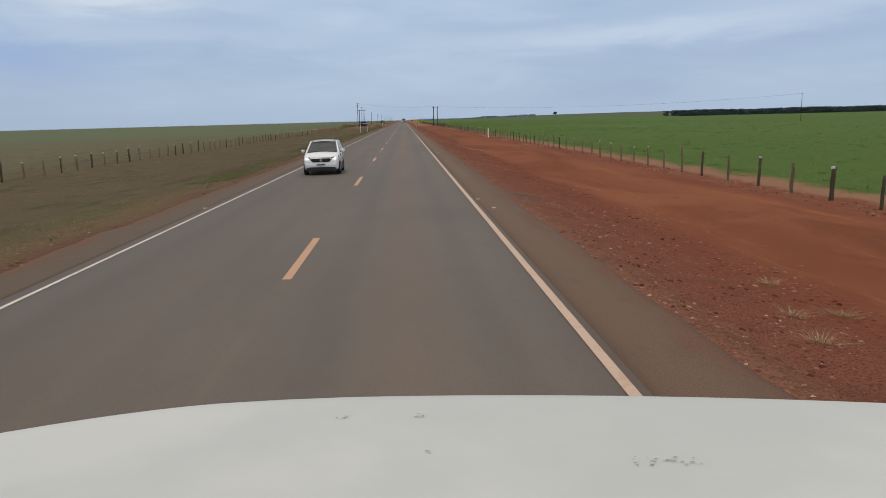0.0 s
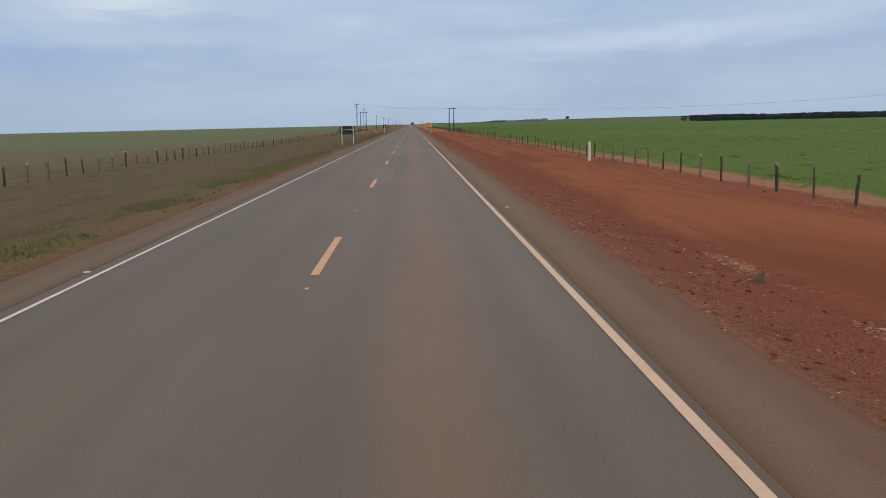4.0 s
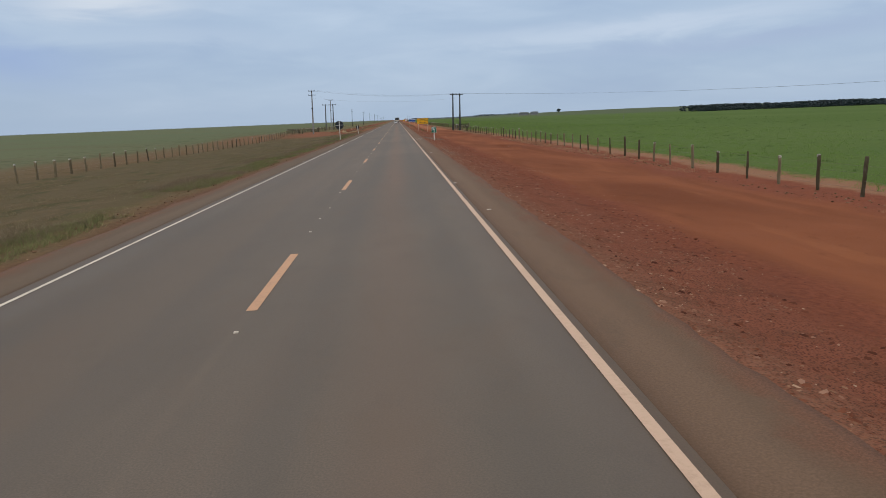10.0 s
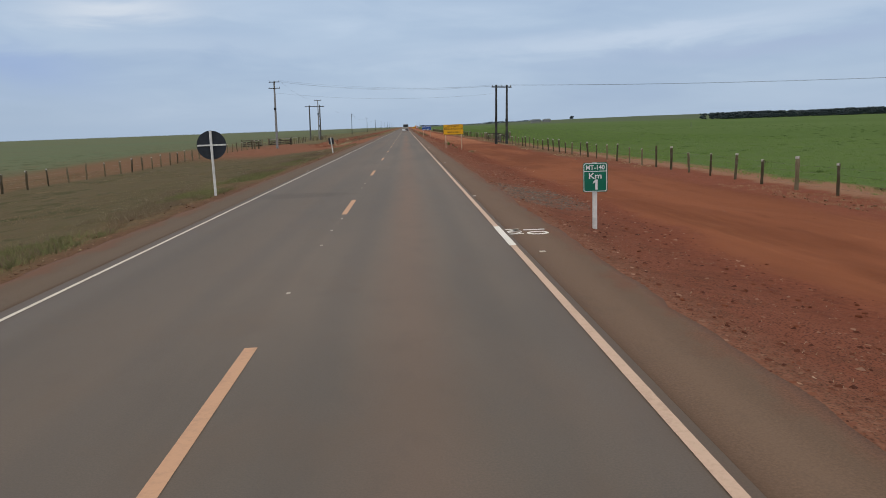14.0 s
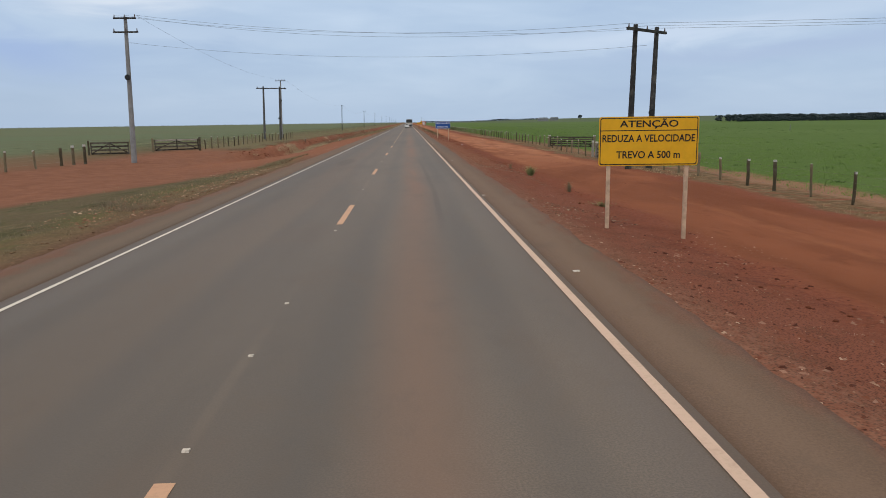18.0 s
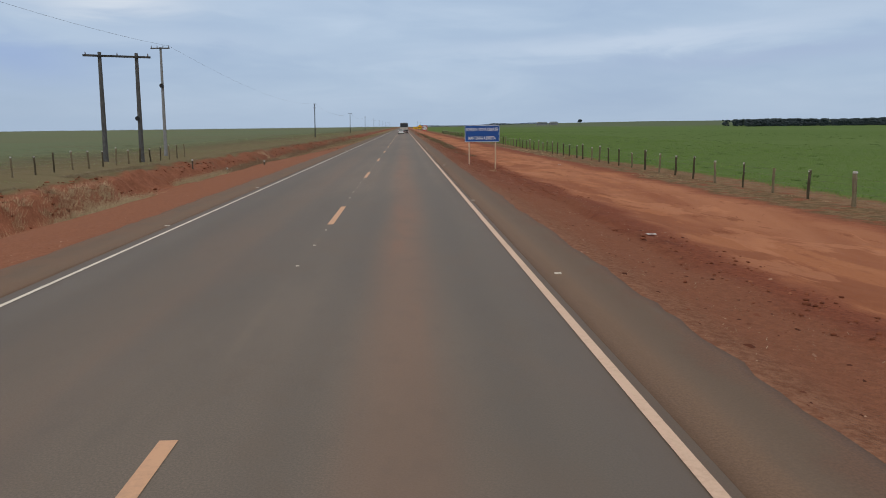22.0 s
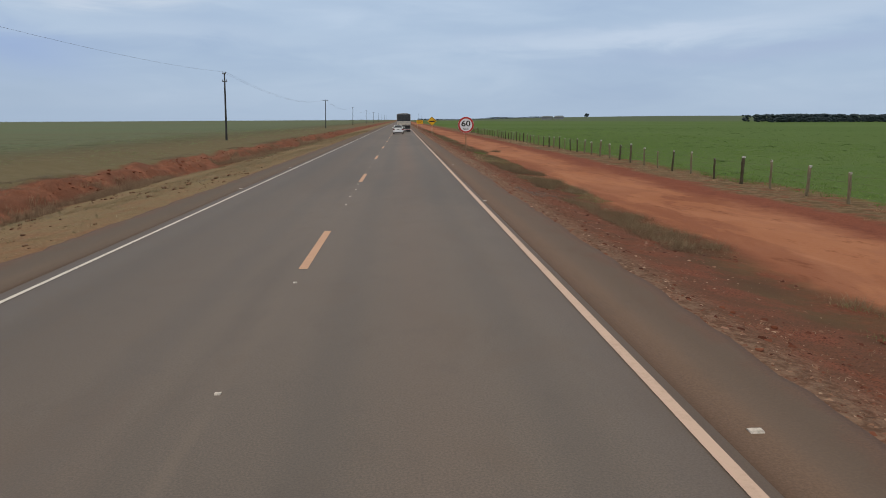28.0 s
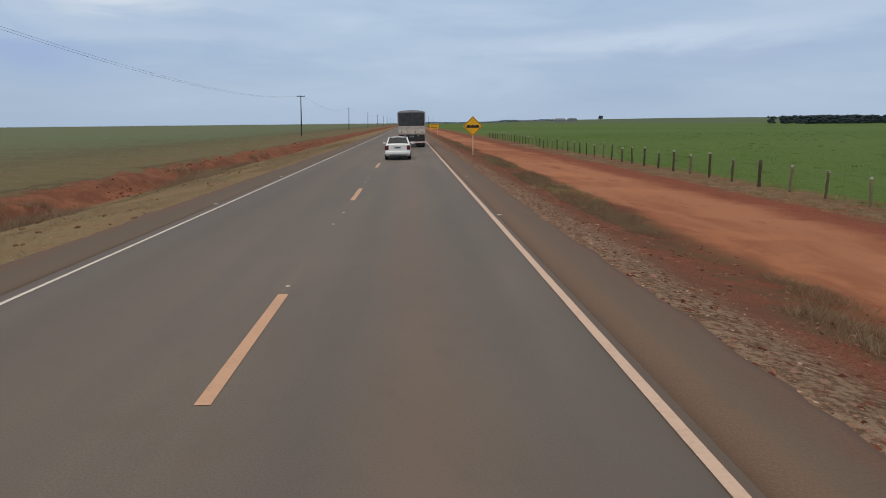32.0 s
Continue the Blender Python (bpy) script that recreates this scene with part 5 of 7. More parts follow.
for o, e, s in ((-0.8, 0, 0.9), (0.0, 1, 1.1), (0.8, 2, 0.8)):
    cable(T_L1 + Vector((o, -0.1, 0.1)), E_R[e], s)
    cable(E_R[e], (147 + 0.5 * e, 268 - 0.6 * e, 8.0), 2.3)
cable(T_L1 + Vector((0, 0, -1.9)), E_R[1] + Vector((0, 0, -1.2)), 0.9)
for o in (0.85,):
    cable(T_L1 + Vector((o, 0, 0.1)), T_S + Vector((o, 0, 0.12)), 1.2)
cable(T_S + Vector((0.85, 0, 0.12)), T_P[0] + Vector((0.2, 0, 0.1)), 1.8)
for a, b in zip(T_P, T_P[1:5]):
    cable(a + Vector((0.2, 0, 0.1)), b + Vector((0.2, 0, 0.1)), 2.0)
    cable(a + Vector((-0.2, 0, 0.1)), b + Vector((-0.2, 0, 0.1)), 2.1)


# ---------------------------------------------------------------- vehicles
def loft(stations, section, mat, name, parent, smooth=True):
    """A shell through cross-sections along y; section(s) gives the right half, from the keel to the top."""
    bm = bmesh.new()
    rows = []
    for s in stations:
        half = section(s)
        pts = [(-x, z) for x, z in reversed(half)] + half[1:] if half[0][0] == 0 else [(-x, z) for x, z in reversed(half)] + half
        rows.append([bm.verts.new((x, s[0], z)) for x, z in pts])
    for a, b in zip(rows, rows[1:]):
        n = len(a)
        for i in range(n):
            j = (i + 1) % n
            bm.faces.new((a[i], a[j], b[j], b[i]))
    bm.faces.new(rows[0][::-1])
    bm.faces.new(rows[-1])
    bmesh.ops.remove_doubles(bm, verts=bm.verts, dist=0.0005)
    bmesh.ops.recalc_face_normals(bm, faces=bm.faces)
    return part(name, bm, mat, parent, smooth=smooth)


def body_section(s):
    """Right half of a car's body: tucked sill, door crease, rounded shoulder and a gently crowned lid."""
    y, w, zb, zt = s
    hgt = zt - zb
    return [(w * 0.82, zb), (w * 0.93, zb + 0.03), (w * 0.965, zb + hgt * 0.12), (w * 0.975, zb + hgt * 0.30), (w * 0.985, zb + hgt * 0.48), (w, zb + hgt * 0.62),
            (w * 0.992, zb + hgt * 0.74), (w * 0.965, zt - hgt * 0.13), (w * 0.915, zt - hgt * 0.055), (w * 0.82, zt - 0.016), (w * 0.6, zt), (w * 0.3, zt + 0.010), (0, zt + 0.013)]


def eased(stations, n=5):
    """More stations between the given ones, on a smooth curve through them."""
    out = []
    for i in range(len(stations) - 1):
        p0, p1, p2, p3 = (np.array(stations[min(max(k, 0), len(stations) - 1)]) for k in (i - 1, i, i + 1, i + 2))
        d = p2[0] - p1[0]
        m1 = (p2 - p0) / max(p2[0] - p0[0], 1e-6) * d
        m2 = (p3 - p1) / max(p3[0] - p1[0], 1e-6) * d
        for k in range(n):
            t = k / n
            out.append(tuple((2 * t**3 - 3 * t**2 + 1) * p1 + (t**3 - 2 * t**2 + t) * m1 + (3 * t**2 - 2 * t**3) * p2 + (t**3 - t**2) * m2))
    return out + [tuple(stations[-1])]


def wheel(parent, x, y, r, w, side):
    """A wheel with tyre, rim and spokes; side is +1 where its face looks to +x."""
    at = Matrix.Translation((x, y, r)) @ Matrix.Rotation(radians(90 * side), 4, "Y")
    g = new("wheel")
    g.empty_display_size = 0.2
    g.parent = parent
    g.matrix_basis = at
    bm = bmesh.new()
    prof = [(r * 0.62, -w / 2), (r * 0.93, -w / 2), (r, -w * 0.32), (r, w * 0.32), (r * 0.93, w / 2), (r * 0.62, w / 2)]
    n = 28
    rings = [[bm.verts.new((q * math.cos(2 * math.pi * i / n), q * math.sin(2 * math.pi * i / n), z)) for q, z in prof] for i in range(n)]
    for i in range(n):
        a, b = rings[i], rings[(i + 1) % n]
        for k in range(len(prof)):
            m = (k + 1) % len(prof)
            bm.faces.new((a[k], b[k], b[m], a[m]))
    bmesh.ops.recalc_face_normals(bm, faces=bm.faces)
    part("tyre", bm, M_TYRE, g)
    bm = rod((0, 0, -w * 0.3), (0, 0, w * 0.22), r * 0.63, r * 0.63, 24)
    part("hub_well", bm, M_DARK, g)
    bm = bmesh.new()
    for k in range(7):
        a = 2 * math.pi * k / 7
        rod((0, 0, w * 0.34), (r * 0.61 * math.cos(a), r * 0.61 * math.sin(a), w * 0.38), r * 0.10, r * 0.085, 6, bm)
    rod((0, 0, w * 0.22), (0, 0, w * 0.38), r * 0.14, r * 0.11, 12, bm)
    part("rim", bm, M_RIM, g)
    return g


def quad_panel(pts, t, bm=None):
    """A pane of four corners with thickness t along its normal."""
    bm = bm or bmesh.new()
    p = [Vector(q) for q in pts]
    nrm = (p[1] - p[0]).cross(p[3] - p[0]).normalized() * t
    a = [bm.verts.new(q) for q in p]
    b = [bm.verts.new(q + nrm) for q in p]
    bm.faces.new(a[::-1])
    bm.faces.new(b)
    for i in range(4):
        j = (i + 1) % 4
        bm.faces.new((a[i], a[j], b[j], b[i]))
    bmesh.ops.recalc_face_normals(bm, faces=bm.faces)
    return bm


def car(at, label, L, W, H, belt, stations, roof, base, wheel_r, axles, name="car"):
    """A car facing +y with its tail at y = 0. roof: y0, y1, half width; base: y0, y1, half width of the glasshouse foot."""
    g = thing(name, at, label, "car")
    body = loft(eased(stations), body_section, M_CARWHITE, "body", g)
    (r0, r1, rw), (b0, b1, bw) = roof, base
    zt = H - 0.05
    zb = belt - 0.03
    # roof skin, bowed
    bm = bmesh.new()
    nx, ny = 14, 12
    ra, rb = r0 - 0.07, r1 + 0.10
    crown = lambda u, v: zt + 0.006 + 0.046 * (1 - u * u) - 0.045 * abs(u) ** 6 + 0.024 * (1 - v * v) - 0.04 * abs(v) ** 6
    vs = [[bm.verts.new(((rw + 0.042) * (2 * i / nx - 1), ra + (rb - ra) * j / ny, crown(2 * i / nx - 1, 2 * j / ny - 1))) for i in range(nx + 1)] for j in range(ny + 1)]
    for j in range(ny):
        for i in range(nx):
            bm.faces.new((vs[j][i], vs[j][i + 1], vs[j + 1][i + 1], vs[j + 1][i]))
    r = bmesh.ops.solidify(bm, geom=bm.faces[:], thickness=0.035)
    bmesh.ops.recalc_face_normals(bm, faces=bm.faces)
    part("roof", bm, M_CARWHITE, g, smooth=True)
    k = 0.012
    part("rear_window", quad_panel([(-bw * 0.92, b0 + 0.02, zb), (bw * 0.92, b0 + 0.02, zb), (rw * 0.93, r0 - k, zt), (-rw * 0.93, r0 - k, zt)], 0.01), M_GLASS, g, "dark tinted glass")
    part("windscreen", quad_panel([(bw * 0.92, b1 - 0.02, zb), (-bw * 0.92, b1 - 0.02, zb), (-rw * 0.93, r1 + k, zt), (rw * 0.93, r1 + k, zt)], 0.01), M_GLASS, g, "dark tinted glass")
    for s in (-1, 1):
        mid0, mid1 = b0 + 0.47 * (b1 - b0), r0 + 0.45 * (r1 - r0)
        for (ya, yb, ta, tb) in ((b0 + 0.28, mid0 - 0.03, r0 + 0.08, mid1 - 0.03), (mid0 + 0.04, b1 - 0.24, mid1 + 0.04, r1 - 0.04)):
            part("side_window", quad_panel([(s * (bw + 0.004), ya, zb + 0.02), (s * (bw + 0.004), yb, zb + 0.02), (s * (rw + 0.012), tb, zt - 0.01), (s * (rw + 0.012), ta, zt - 0.01)], 0.012 * s), M_GLASS, g, "dark tinted glass")
        bm = bmesh.new()
        rod((s * bw, b0, zb - 0.03), (s * rw, r0, zt - 0.005), 0.055, 0.04, 8, bm)
        rod((s * bw, b1, zb - 0.03), (s * rw, r1, zt - 0.005), 0.045, 0.035, 8, bm)
        rod((s * bw, mid0, zb - 0.03), (s * rw, mid1, zt - 0.005), 0.04, 0.03, 8, bm)
        rod((s * rw, r0, zt - 0.012), (s * rw, r1, zt - 0.012), 0.036, 0.036, 8, bm)
        quad_panel([(s * (bw + 0.002), b0 + 0.02, zb), (s * (bw + 0.002), b0 + 0.29, zb), (s * (rw + 0.008), r0 + 0.09, zt - 0.005), (s * (rw + 0.008), r0 + 0.02, zt - 0.005)], 0.012 if s > 0 else -0.012, bm)
        part("pillars", bm, M_CARWHITE, g)
        bm = box(s * (W / 2 + 0.02), s * (W / 2 + 0.17), b1 - 0.52, b1 - 0.42, belt - 0.02, belt + 0.11, 0.035)
        part("mirror", bm, M_CARWHITE, g, smooth=True)
        part("door_handle", box(s * (W / 2 - 0.005), s * (W / 2 + 0.02), mid0 - 0.22, mid0 - 0.08, belt - 0.14, belt - 0.11, 0.008), M_CARWHITE, g)
        part("side_moulding", box(s * (W / 2 - 0.012), s * (W / 2 + 0.012), axles[0] + 0.42, axles[1] - 0.42, 0.52, 0.58, 0.008), M_CARWHITE, g)
        for ys_, zs_ in ((mid0, zb + 0.02), (b1 - 0.30, zb)):
            part("door_seam", box(s * (W / 2 - 0.03), s * (W / 2 + 0.004), ys_ - 0.006, ys_ + 0.006, 0.30, zs_ - 0.06), M_DARK, g)
        part("sill", box(s * (W / 2 - 0.10), s * (W / 2 - 0.005), axles[0] + 0.36, axles[1] - 0.36, 0.17, 0.235, 0.012), M_DARK, g, "black sill trim")
        part("mirror_foot", box(s * (W / 2 - 0.06), s * (W / 2 + 0.03), b1 - 0.50, b1 - 0.43, belt - 0.03, belt + 0.03, 0.012), M_DARK, g)
        for ya in axles:
            part("wheel_arch", rod((s * (W / 2 - 0.18), ya, wheel_r + 0.03), (s * (W / 2 - 0.018), ya, wheel_r + 0.03), wheel_r + 0.045, wheel_r + 0.045, 28), M_DARK, g)
            wheel(g, s * (W / 2 - 0.085), ya, wheel_r, 0.17, s)
    # dark interior below the glass
    bm = bmesh.new()
    lo = [bm.verts.new(c) for c in ((-bw + 0.03, b0 + 0.06, zb), (bw - 0.03, b0 + 0.06, zb), (bw - 0.03, b1 - 0.06, zb), (-bw + 0.03, b1 - 0.06, zb))]
    hi = [bm.verts.new(c) for c in ((-rw + 0.02, r0 + 0.02, zt - 0.02), (rw - 0.02, r0 + 0.02, zt - 0.02), (rw - 0.02, r1 - 0.02, zt - 0.02), (-rw + 0.02, r1 - 0.02, zt - 0.02))]
    bm.faces.new(lo[::-1])
    bm.faces.new(hi)
    for i in range(4):
        j = (i + 1) % 4
        bm.faces.new((lo[i], lo[j], hi[j], hi[i]))
    part("dark_interior", bm, M_DARK, g)
    part("underbody", box(-W / 2 + 0.2, W / 2 - 0.2, 0.35, L - 0.35, 0.16, 0.34, 0.03), M_DARK, g)
    return g


# white saloon ahead in the lane
SD = [(0.0, 0.70, 0.36, 0.60), (0.03, 0.745, 0.31, 0.68), (0.09, 0.77, 0.27, 0.93), (0.16, 0.785, 0.24, 0.985), (0.45, 0.80, 0.2, 1.005), (0.85, 0.805, 0.2, 0.995), (1.25, 0.81, 0.2, 0.94),
      (2.8, 0.81, 0.2, 0.92), (3.1, 0.805, 0.2, 0.915), (3.6, 0.79, 0.21, 0.83), (3.95, 0.745, 0.24, 0.70), (4.08, 0.68, 0.30, 0.58), (4.11, 0.60, 0.36, 0.50)]
saloon = car(Matrix.Translation((1.0, 586.6, 0)) @ Matrix.Rotation(radians(-0.5), 4, "Z"), "white four-door saloon car with dark glass on the asphalt", 4.11, 1.62, 1.40, 0.94, SD,
             (1.20, 2.32, 0.56), (0.62, 3.02, 0.71), 0.285, (0.78, 3.22))
part("rear_bumper", box(-0.775, 0.775, -0.055, 0.2, 0.33, 0.56, 0.06), M_CARWHITE, saloon, smooth=True)
lid = part("boot_lid", box(-0.56, 0.56, -0.005, 0.1, 0.60, 0.955, 0.03), M_CARWHITE, saloon)
part("boot_trim", box(-0.30, 0.30, -0.022, 0.0, 0.835, 0.875, 0.008), M_CARWHITE, lid)
pl = part("number_plate", box(-0.2, 0.2, -0.018, 0.0, 0.70, 0.825, 0.006), M_PLATE, saloon)
part("plate_bar", box(-0.16, 0.16, -0.021, -0.0185, 0.735, 0.79), M_PLATE_BAR, pl)
for s in (-1, 1):
    part("tail_light", box(s * 0.545, s * 0.785, -0.01, 0.16, 0.62, 0.90, 0.04), M_TAIL, saloon, "dark red tail light")
part("bumper_slot", box(-0.5, 0.5, -0.05, 0.1, 0.285, 0.325, 0.01), M_DARK, saloon)

# oncoming white hatchback in the other lane
HB = [(0.0, 0.66, 0.36, 0.66), (0.05, 0.74, 0.28, 0.90), (0.14, 0.785, 0.23, 1.01), (0.6, 0.812, 0.2, 1.03), (1.4, 0.818, 0.2, 1.0), (2.3, 0.818, 0.2, 0.985), (2.70, 0.812, 0.2, 0.985),
      (3.05, 0.80, 0.21, 0.945), (3.30, 0.78, 0.22, 0.885), (3.46, 0.735, 0.25, 0.80), (3.545, 0.68, 0.29, 0.70), (3.575, 0.63, 0.33, 0.62)]
hatch = car(Matrix.Translation((-1.95, 41.5, 0)) @ Matrix.Rotation(radians(181), 4, "Z"), "small white oncoming hatchback with lit headlights", 3.575, 1.64, 1.49, 0.985, HB,
            (0.34, 1.72, 0.585), (0.10, 2.74, 0.735), 0.29, (0.60, 2.92))
M_LAMP = Mat("lit_headlight", 0.2, 0, 0.5)
M_LAMP.color((0.8, 0.8, 0.78))
M_LAMP.b.inputs["Emission Color"].default_value = (1.0, 0.97, 0.9, 1)
M_LAMP.b.inputs["Emission Strength"].default_value = 1.2
M_CLEAR = plain("smoky_headlight_lens", (0.16, 0.165, 0.17), 0.15, 0.3, 0.5, var=0.2, scale=14)
gr = part("grille", prism([(-0.45, 0.665), (-0.36, 0.575), (0.36, 0.575), (0.45, 0.665), (0.42, 0.735), (-0.42, 0.735)], 3.46, 3.590), M_DARK, hatch, "black grille band")
for z in (0.625, 0.685):
    part("grille_bar", box(-0.40, 0.40, 3.586, 3.598, z - 0.010, z + 0.010, 0.004), M_TYRE, gr)
part("badge", rod((0, 3.588, 0.66), (0, 3.612, 0.66), 0.058, 0.052, 20), M_STEEL, hatch)
part("lower_intake", prism([(-0.66, 0.33), (-0.60, 0.215), (0.60, 0.215), (0.66, 0.33), (0.46, 0.355), (-0.46, 0.355)], 3.36, 3.598), M_DARK, hatch, "black lower bumper intake")
part("bumper", box(-0.70, 0.70, 3.36, 3.582, 0.36, 0.57, 0.07), M_CARWHITE, hatch, smooth=True)
pl = part("number_plate", box(-0.2, 0.2, 3.583, 3.606, 0.40, 0.52, 0.006), M_PLATE, hatch)
part("plate_bar", box(-0.16, 0.16, 3.606, 3.609, 0.435, 0.485), M_PLATE_BAR, pl)
part("bonnet_seam", box(-0.60, 0.60, 3.40, 3.52, 0.765, 0.775), M_DARK, hatch)
for s in (-1, 1):
    hl = part("headlight", quad_panel([(s * 0.44, 3.572, 0.668), (s * 0.770, 3.395, 0.655), (s * 0.800, 3.140, 0.868), (s * 0.50, 3.500, 0.792)], 0.03 * s), M_CLEAR, hatch, "clear swept headlight unit")
    part("bulb", rod((s * 0.60, 3.475, 0.705), (s * 0.625, 3.560, 0.728), 0.045, 0.05, 16), M_LAMP.m, hl, "lit lamp")
    part("bumper_vent", quad_panel([(s * 0.56, 3.560, 0.42), (s * 0.735, 3.40, 0.36), (s * 0.745, 3.37, 0.52), (s * 0.62, 3.52, 0.52)], 0.05 * s), M_DARK, hatch, "black bumper side vent")
    part("wiper", rod((s * 0.08 - 0.22, 2.66, 0.985), (s * 0.08 + 0.34, 2.60, 1.03), 0.010, 0.007, 6), M_DARK, hatch)
part("scuttle", box(-0.66, 0.66, 2.66, 2.80, 0.955, 0.992, 0.01), M_DARK, hatch, "black windscreen scuttle")
part("aerial", rod((0, 1.62, 1.5), (0, 1.48, 1.66), 0.008, 0.004, 6), M_DARK, hatch)

# grain lorry ahead, seen from behind
TR = thing("grain_lorry", Matrix.Translation((1.95, 610.0, 0)), "grain lorry with a dark tarpaulin, cream tailboard and striped rear bar", "lorry")
TL = 9.0


def tarp_outline(w, z0, z1, rise):
    out = [(-w, z0), (w, z0), (w, z1)]
    for i in range(1, 12):
        a = math.pi * i / 12
        out.append((w * math.cos(a) ** 1 if i != 6 else 0.0, z1 + rise * math.sin(a)))
    return out + [(-w, z1)]


part("box_body", box(-1.28, 1.28, 0.06, TL, 1.18, 2.0, 0.03), M_CREAM, TR)
part("tarpaulin", prism(tarp_outline(1.27, 2.003, 3.20, 0.22), 0.10, TL), M_TARP_TOP, TR, "pale stretched tarpaulin")
part("rear_tarpaulin", prism(tarp_outline(1.20, 1.95, 3.18, 0.03), 0.06, 0.098), M_TARP, TR, "dark grey rear tarpaulin")
for s in (-1, 1):
    part("corner_post", box(s * 1.21, s * 1.30, 0.02, 0.12, 1.2, 3.24, 0.012), M_TARP_TOP, TR, "pale painted corner post")
tb = part("tailboard", box(-1.22, 1.22, 0.0, 0.058, 1.26, 1.93, 0.01), M_CREAM, TR, "cream boarded tailboard")
for i in range(22):
    x = -1.13 + 2.26 * i / 21
    part("slat", box(x - 0.022, x + 0.022, -0.022, -0.001, 1.68, 1.90, 0.004), M_STEEL, tb)
for x in (-0.95, -0.35, 0.35, 0.95):
    part("latch", box(x - 0.03, x + 0.03, -0.04, -0.001, 1.34, 1.46, 0.006), M_CHASSIS, tb)
part("lower_panel", box(-1.20, 1.20, 0.02, 0.14, 0.50, 1.17, 0.02), M_CHASSIS, TR, "dark dusty lower rear panel")
bm_ = part("rear_bar", box(-1.19, 1.19, -0.05, 0.03, 0.40, 0.53, 0.01), M_SIGN_WHITE, TR, "white bar with slanted red stripes")
for i in range(13):
    x = -1.10 + 2.2 * i / 12
    part("red_stripe", prism([(x - 0.075, 0.412), (x - 0.005, 0.412), (x + 0.075, 0.518), (x + 0.005, 0.518)], -0.056, -0.051), M_RED, bm_)
for s in (-1, 1):
    part("mudflap", box(s * 0.35, s * 1.17, 0.16, 0.185, 0.13, 0.50, 0.006), M_DARK, TR)
    part("tail_light", box(s * 0.74, s * 1.02, -0.03, 0.02, 1.04, 1.14, 0.015), M_TAIL, TR, "dark red tail light")
    part("work_lamp", rod((s * 0.62, -0.02, 1.06), (s * 0.62, 0.02, 1.06), 0.05, 0.05, 12), M_SIGN_WHITE, TR)
    part("chassis_rail", box(s * 0.34, s * 0.46, 0.2, TL + 1.2, 0.86, 1.12, 0.01), M_CHASSIS, TR)
    for ya in (0.85, 2.1, TL + 0.9):
        wheel(TR, s * 1.08, ya, 0.5, 0.30, s)
        if ya < 3:
            wheel(TR, s * 0.74, ya, 0.5, 0.30, s)
pl = part("number_plate", box(-0.2, 0.2, -0.012, 0.019, 0.93, 1.06, 0.006), M_PLATE, TR)
part("plate_bar", box(-0.16, 0.16, -0.016, -0.0125, 0.965, 1.025), M_PLATE_BAR, pl)
part("cab", box(-1.22, 1.22, TL + 0.15, TL + 2.0, 0.7, 2.85, 0.12), M_CARWHITE, TR)
part("windscreen", box(-1.05, 1.05, TL + 1.98, TL + 2.02, 1.75, 2.55, 0.02), M_GLASS, TR)

# ---------------------------------------------------------------- bonnet of the lorry that carries the camera, where it sets out
OX, OY = 1.95, 6.66
own = thing("bonneted_lorry", Matrix.Translation((OX, OY, 0)), "white lorry front with a broad chipped bonnet", "lorry")


def bonnet_z(x, d):
    """Height of the bonnet at x across and d back from its front edge."""
    u = x + 0.37
    side = np.maximum(-u - 0.12, 0.0)
    z = 1.751 - 0.042 * np.maximum(u, 0) ** 1.35 - 0.11 * side ** 1.5 + 0.05 * d
    z = z - 0.008 * smooth01(0.0, 0.04, -(x + 0.21 + 0.72 * d)) * smooth01(0.02, 0.22, d)
    nose = np.clip(0.10 - d, 0, 0.10) / 0.10
    return z - 0.05 * nose ** 2.2 + 0.024


bx_ = np.linspace(-1.12, 1.12, 70)
bd_ = np.concatenate([np.linspace(-0.02, 0.12, 12), np.linspace(0.15, 1.15, 26)])
BX, BD = np.meshgrid(bx_, bd_)
front = 0.05 * (BX / 1.1) ** 2
V = np.stack([BX, -(BD + front), bonnet_z(BX, np.maximum(BD, 0)) - 0.06 * (BD < 0)], -1).reshape(-1, 3)
nb = len(bx_)
i_ = (np.arange(len(bd_) - 1)[:, None] * nb + np.arange(nb - 1)[None, :]).ravel()
me = mesh_np("bonnet", V, np.stack([i_, i_ + nb, i_ + nb + 1, i_ + 1], -1), True)
M_BONNET = Mat("chalky_white_paint", 0.5, 0, 0.3)
bn = M_BONNET.noise(1.6, 4, 0.6)
M_BONNET.color(M_BONNET.mix(M_BONNET.ramp(bn, 0.35, 0.7), (0.50, 0.52, 0.51), (0.565, 0.58, 0.57)))
bon = link("bonnet", me, M_BONNET.m, own, "chalky white bonnet with small chips")
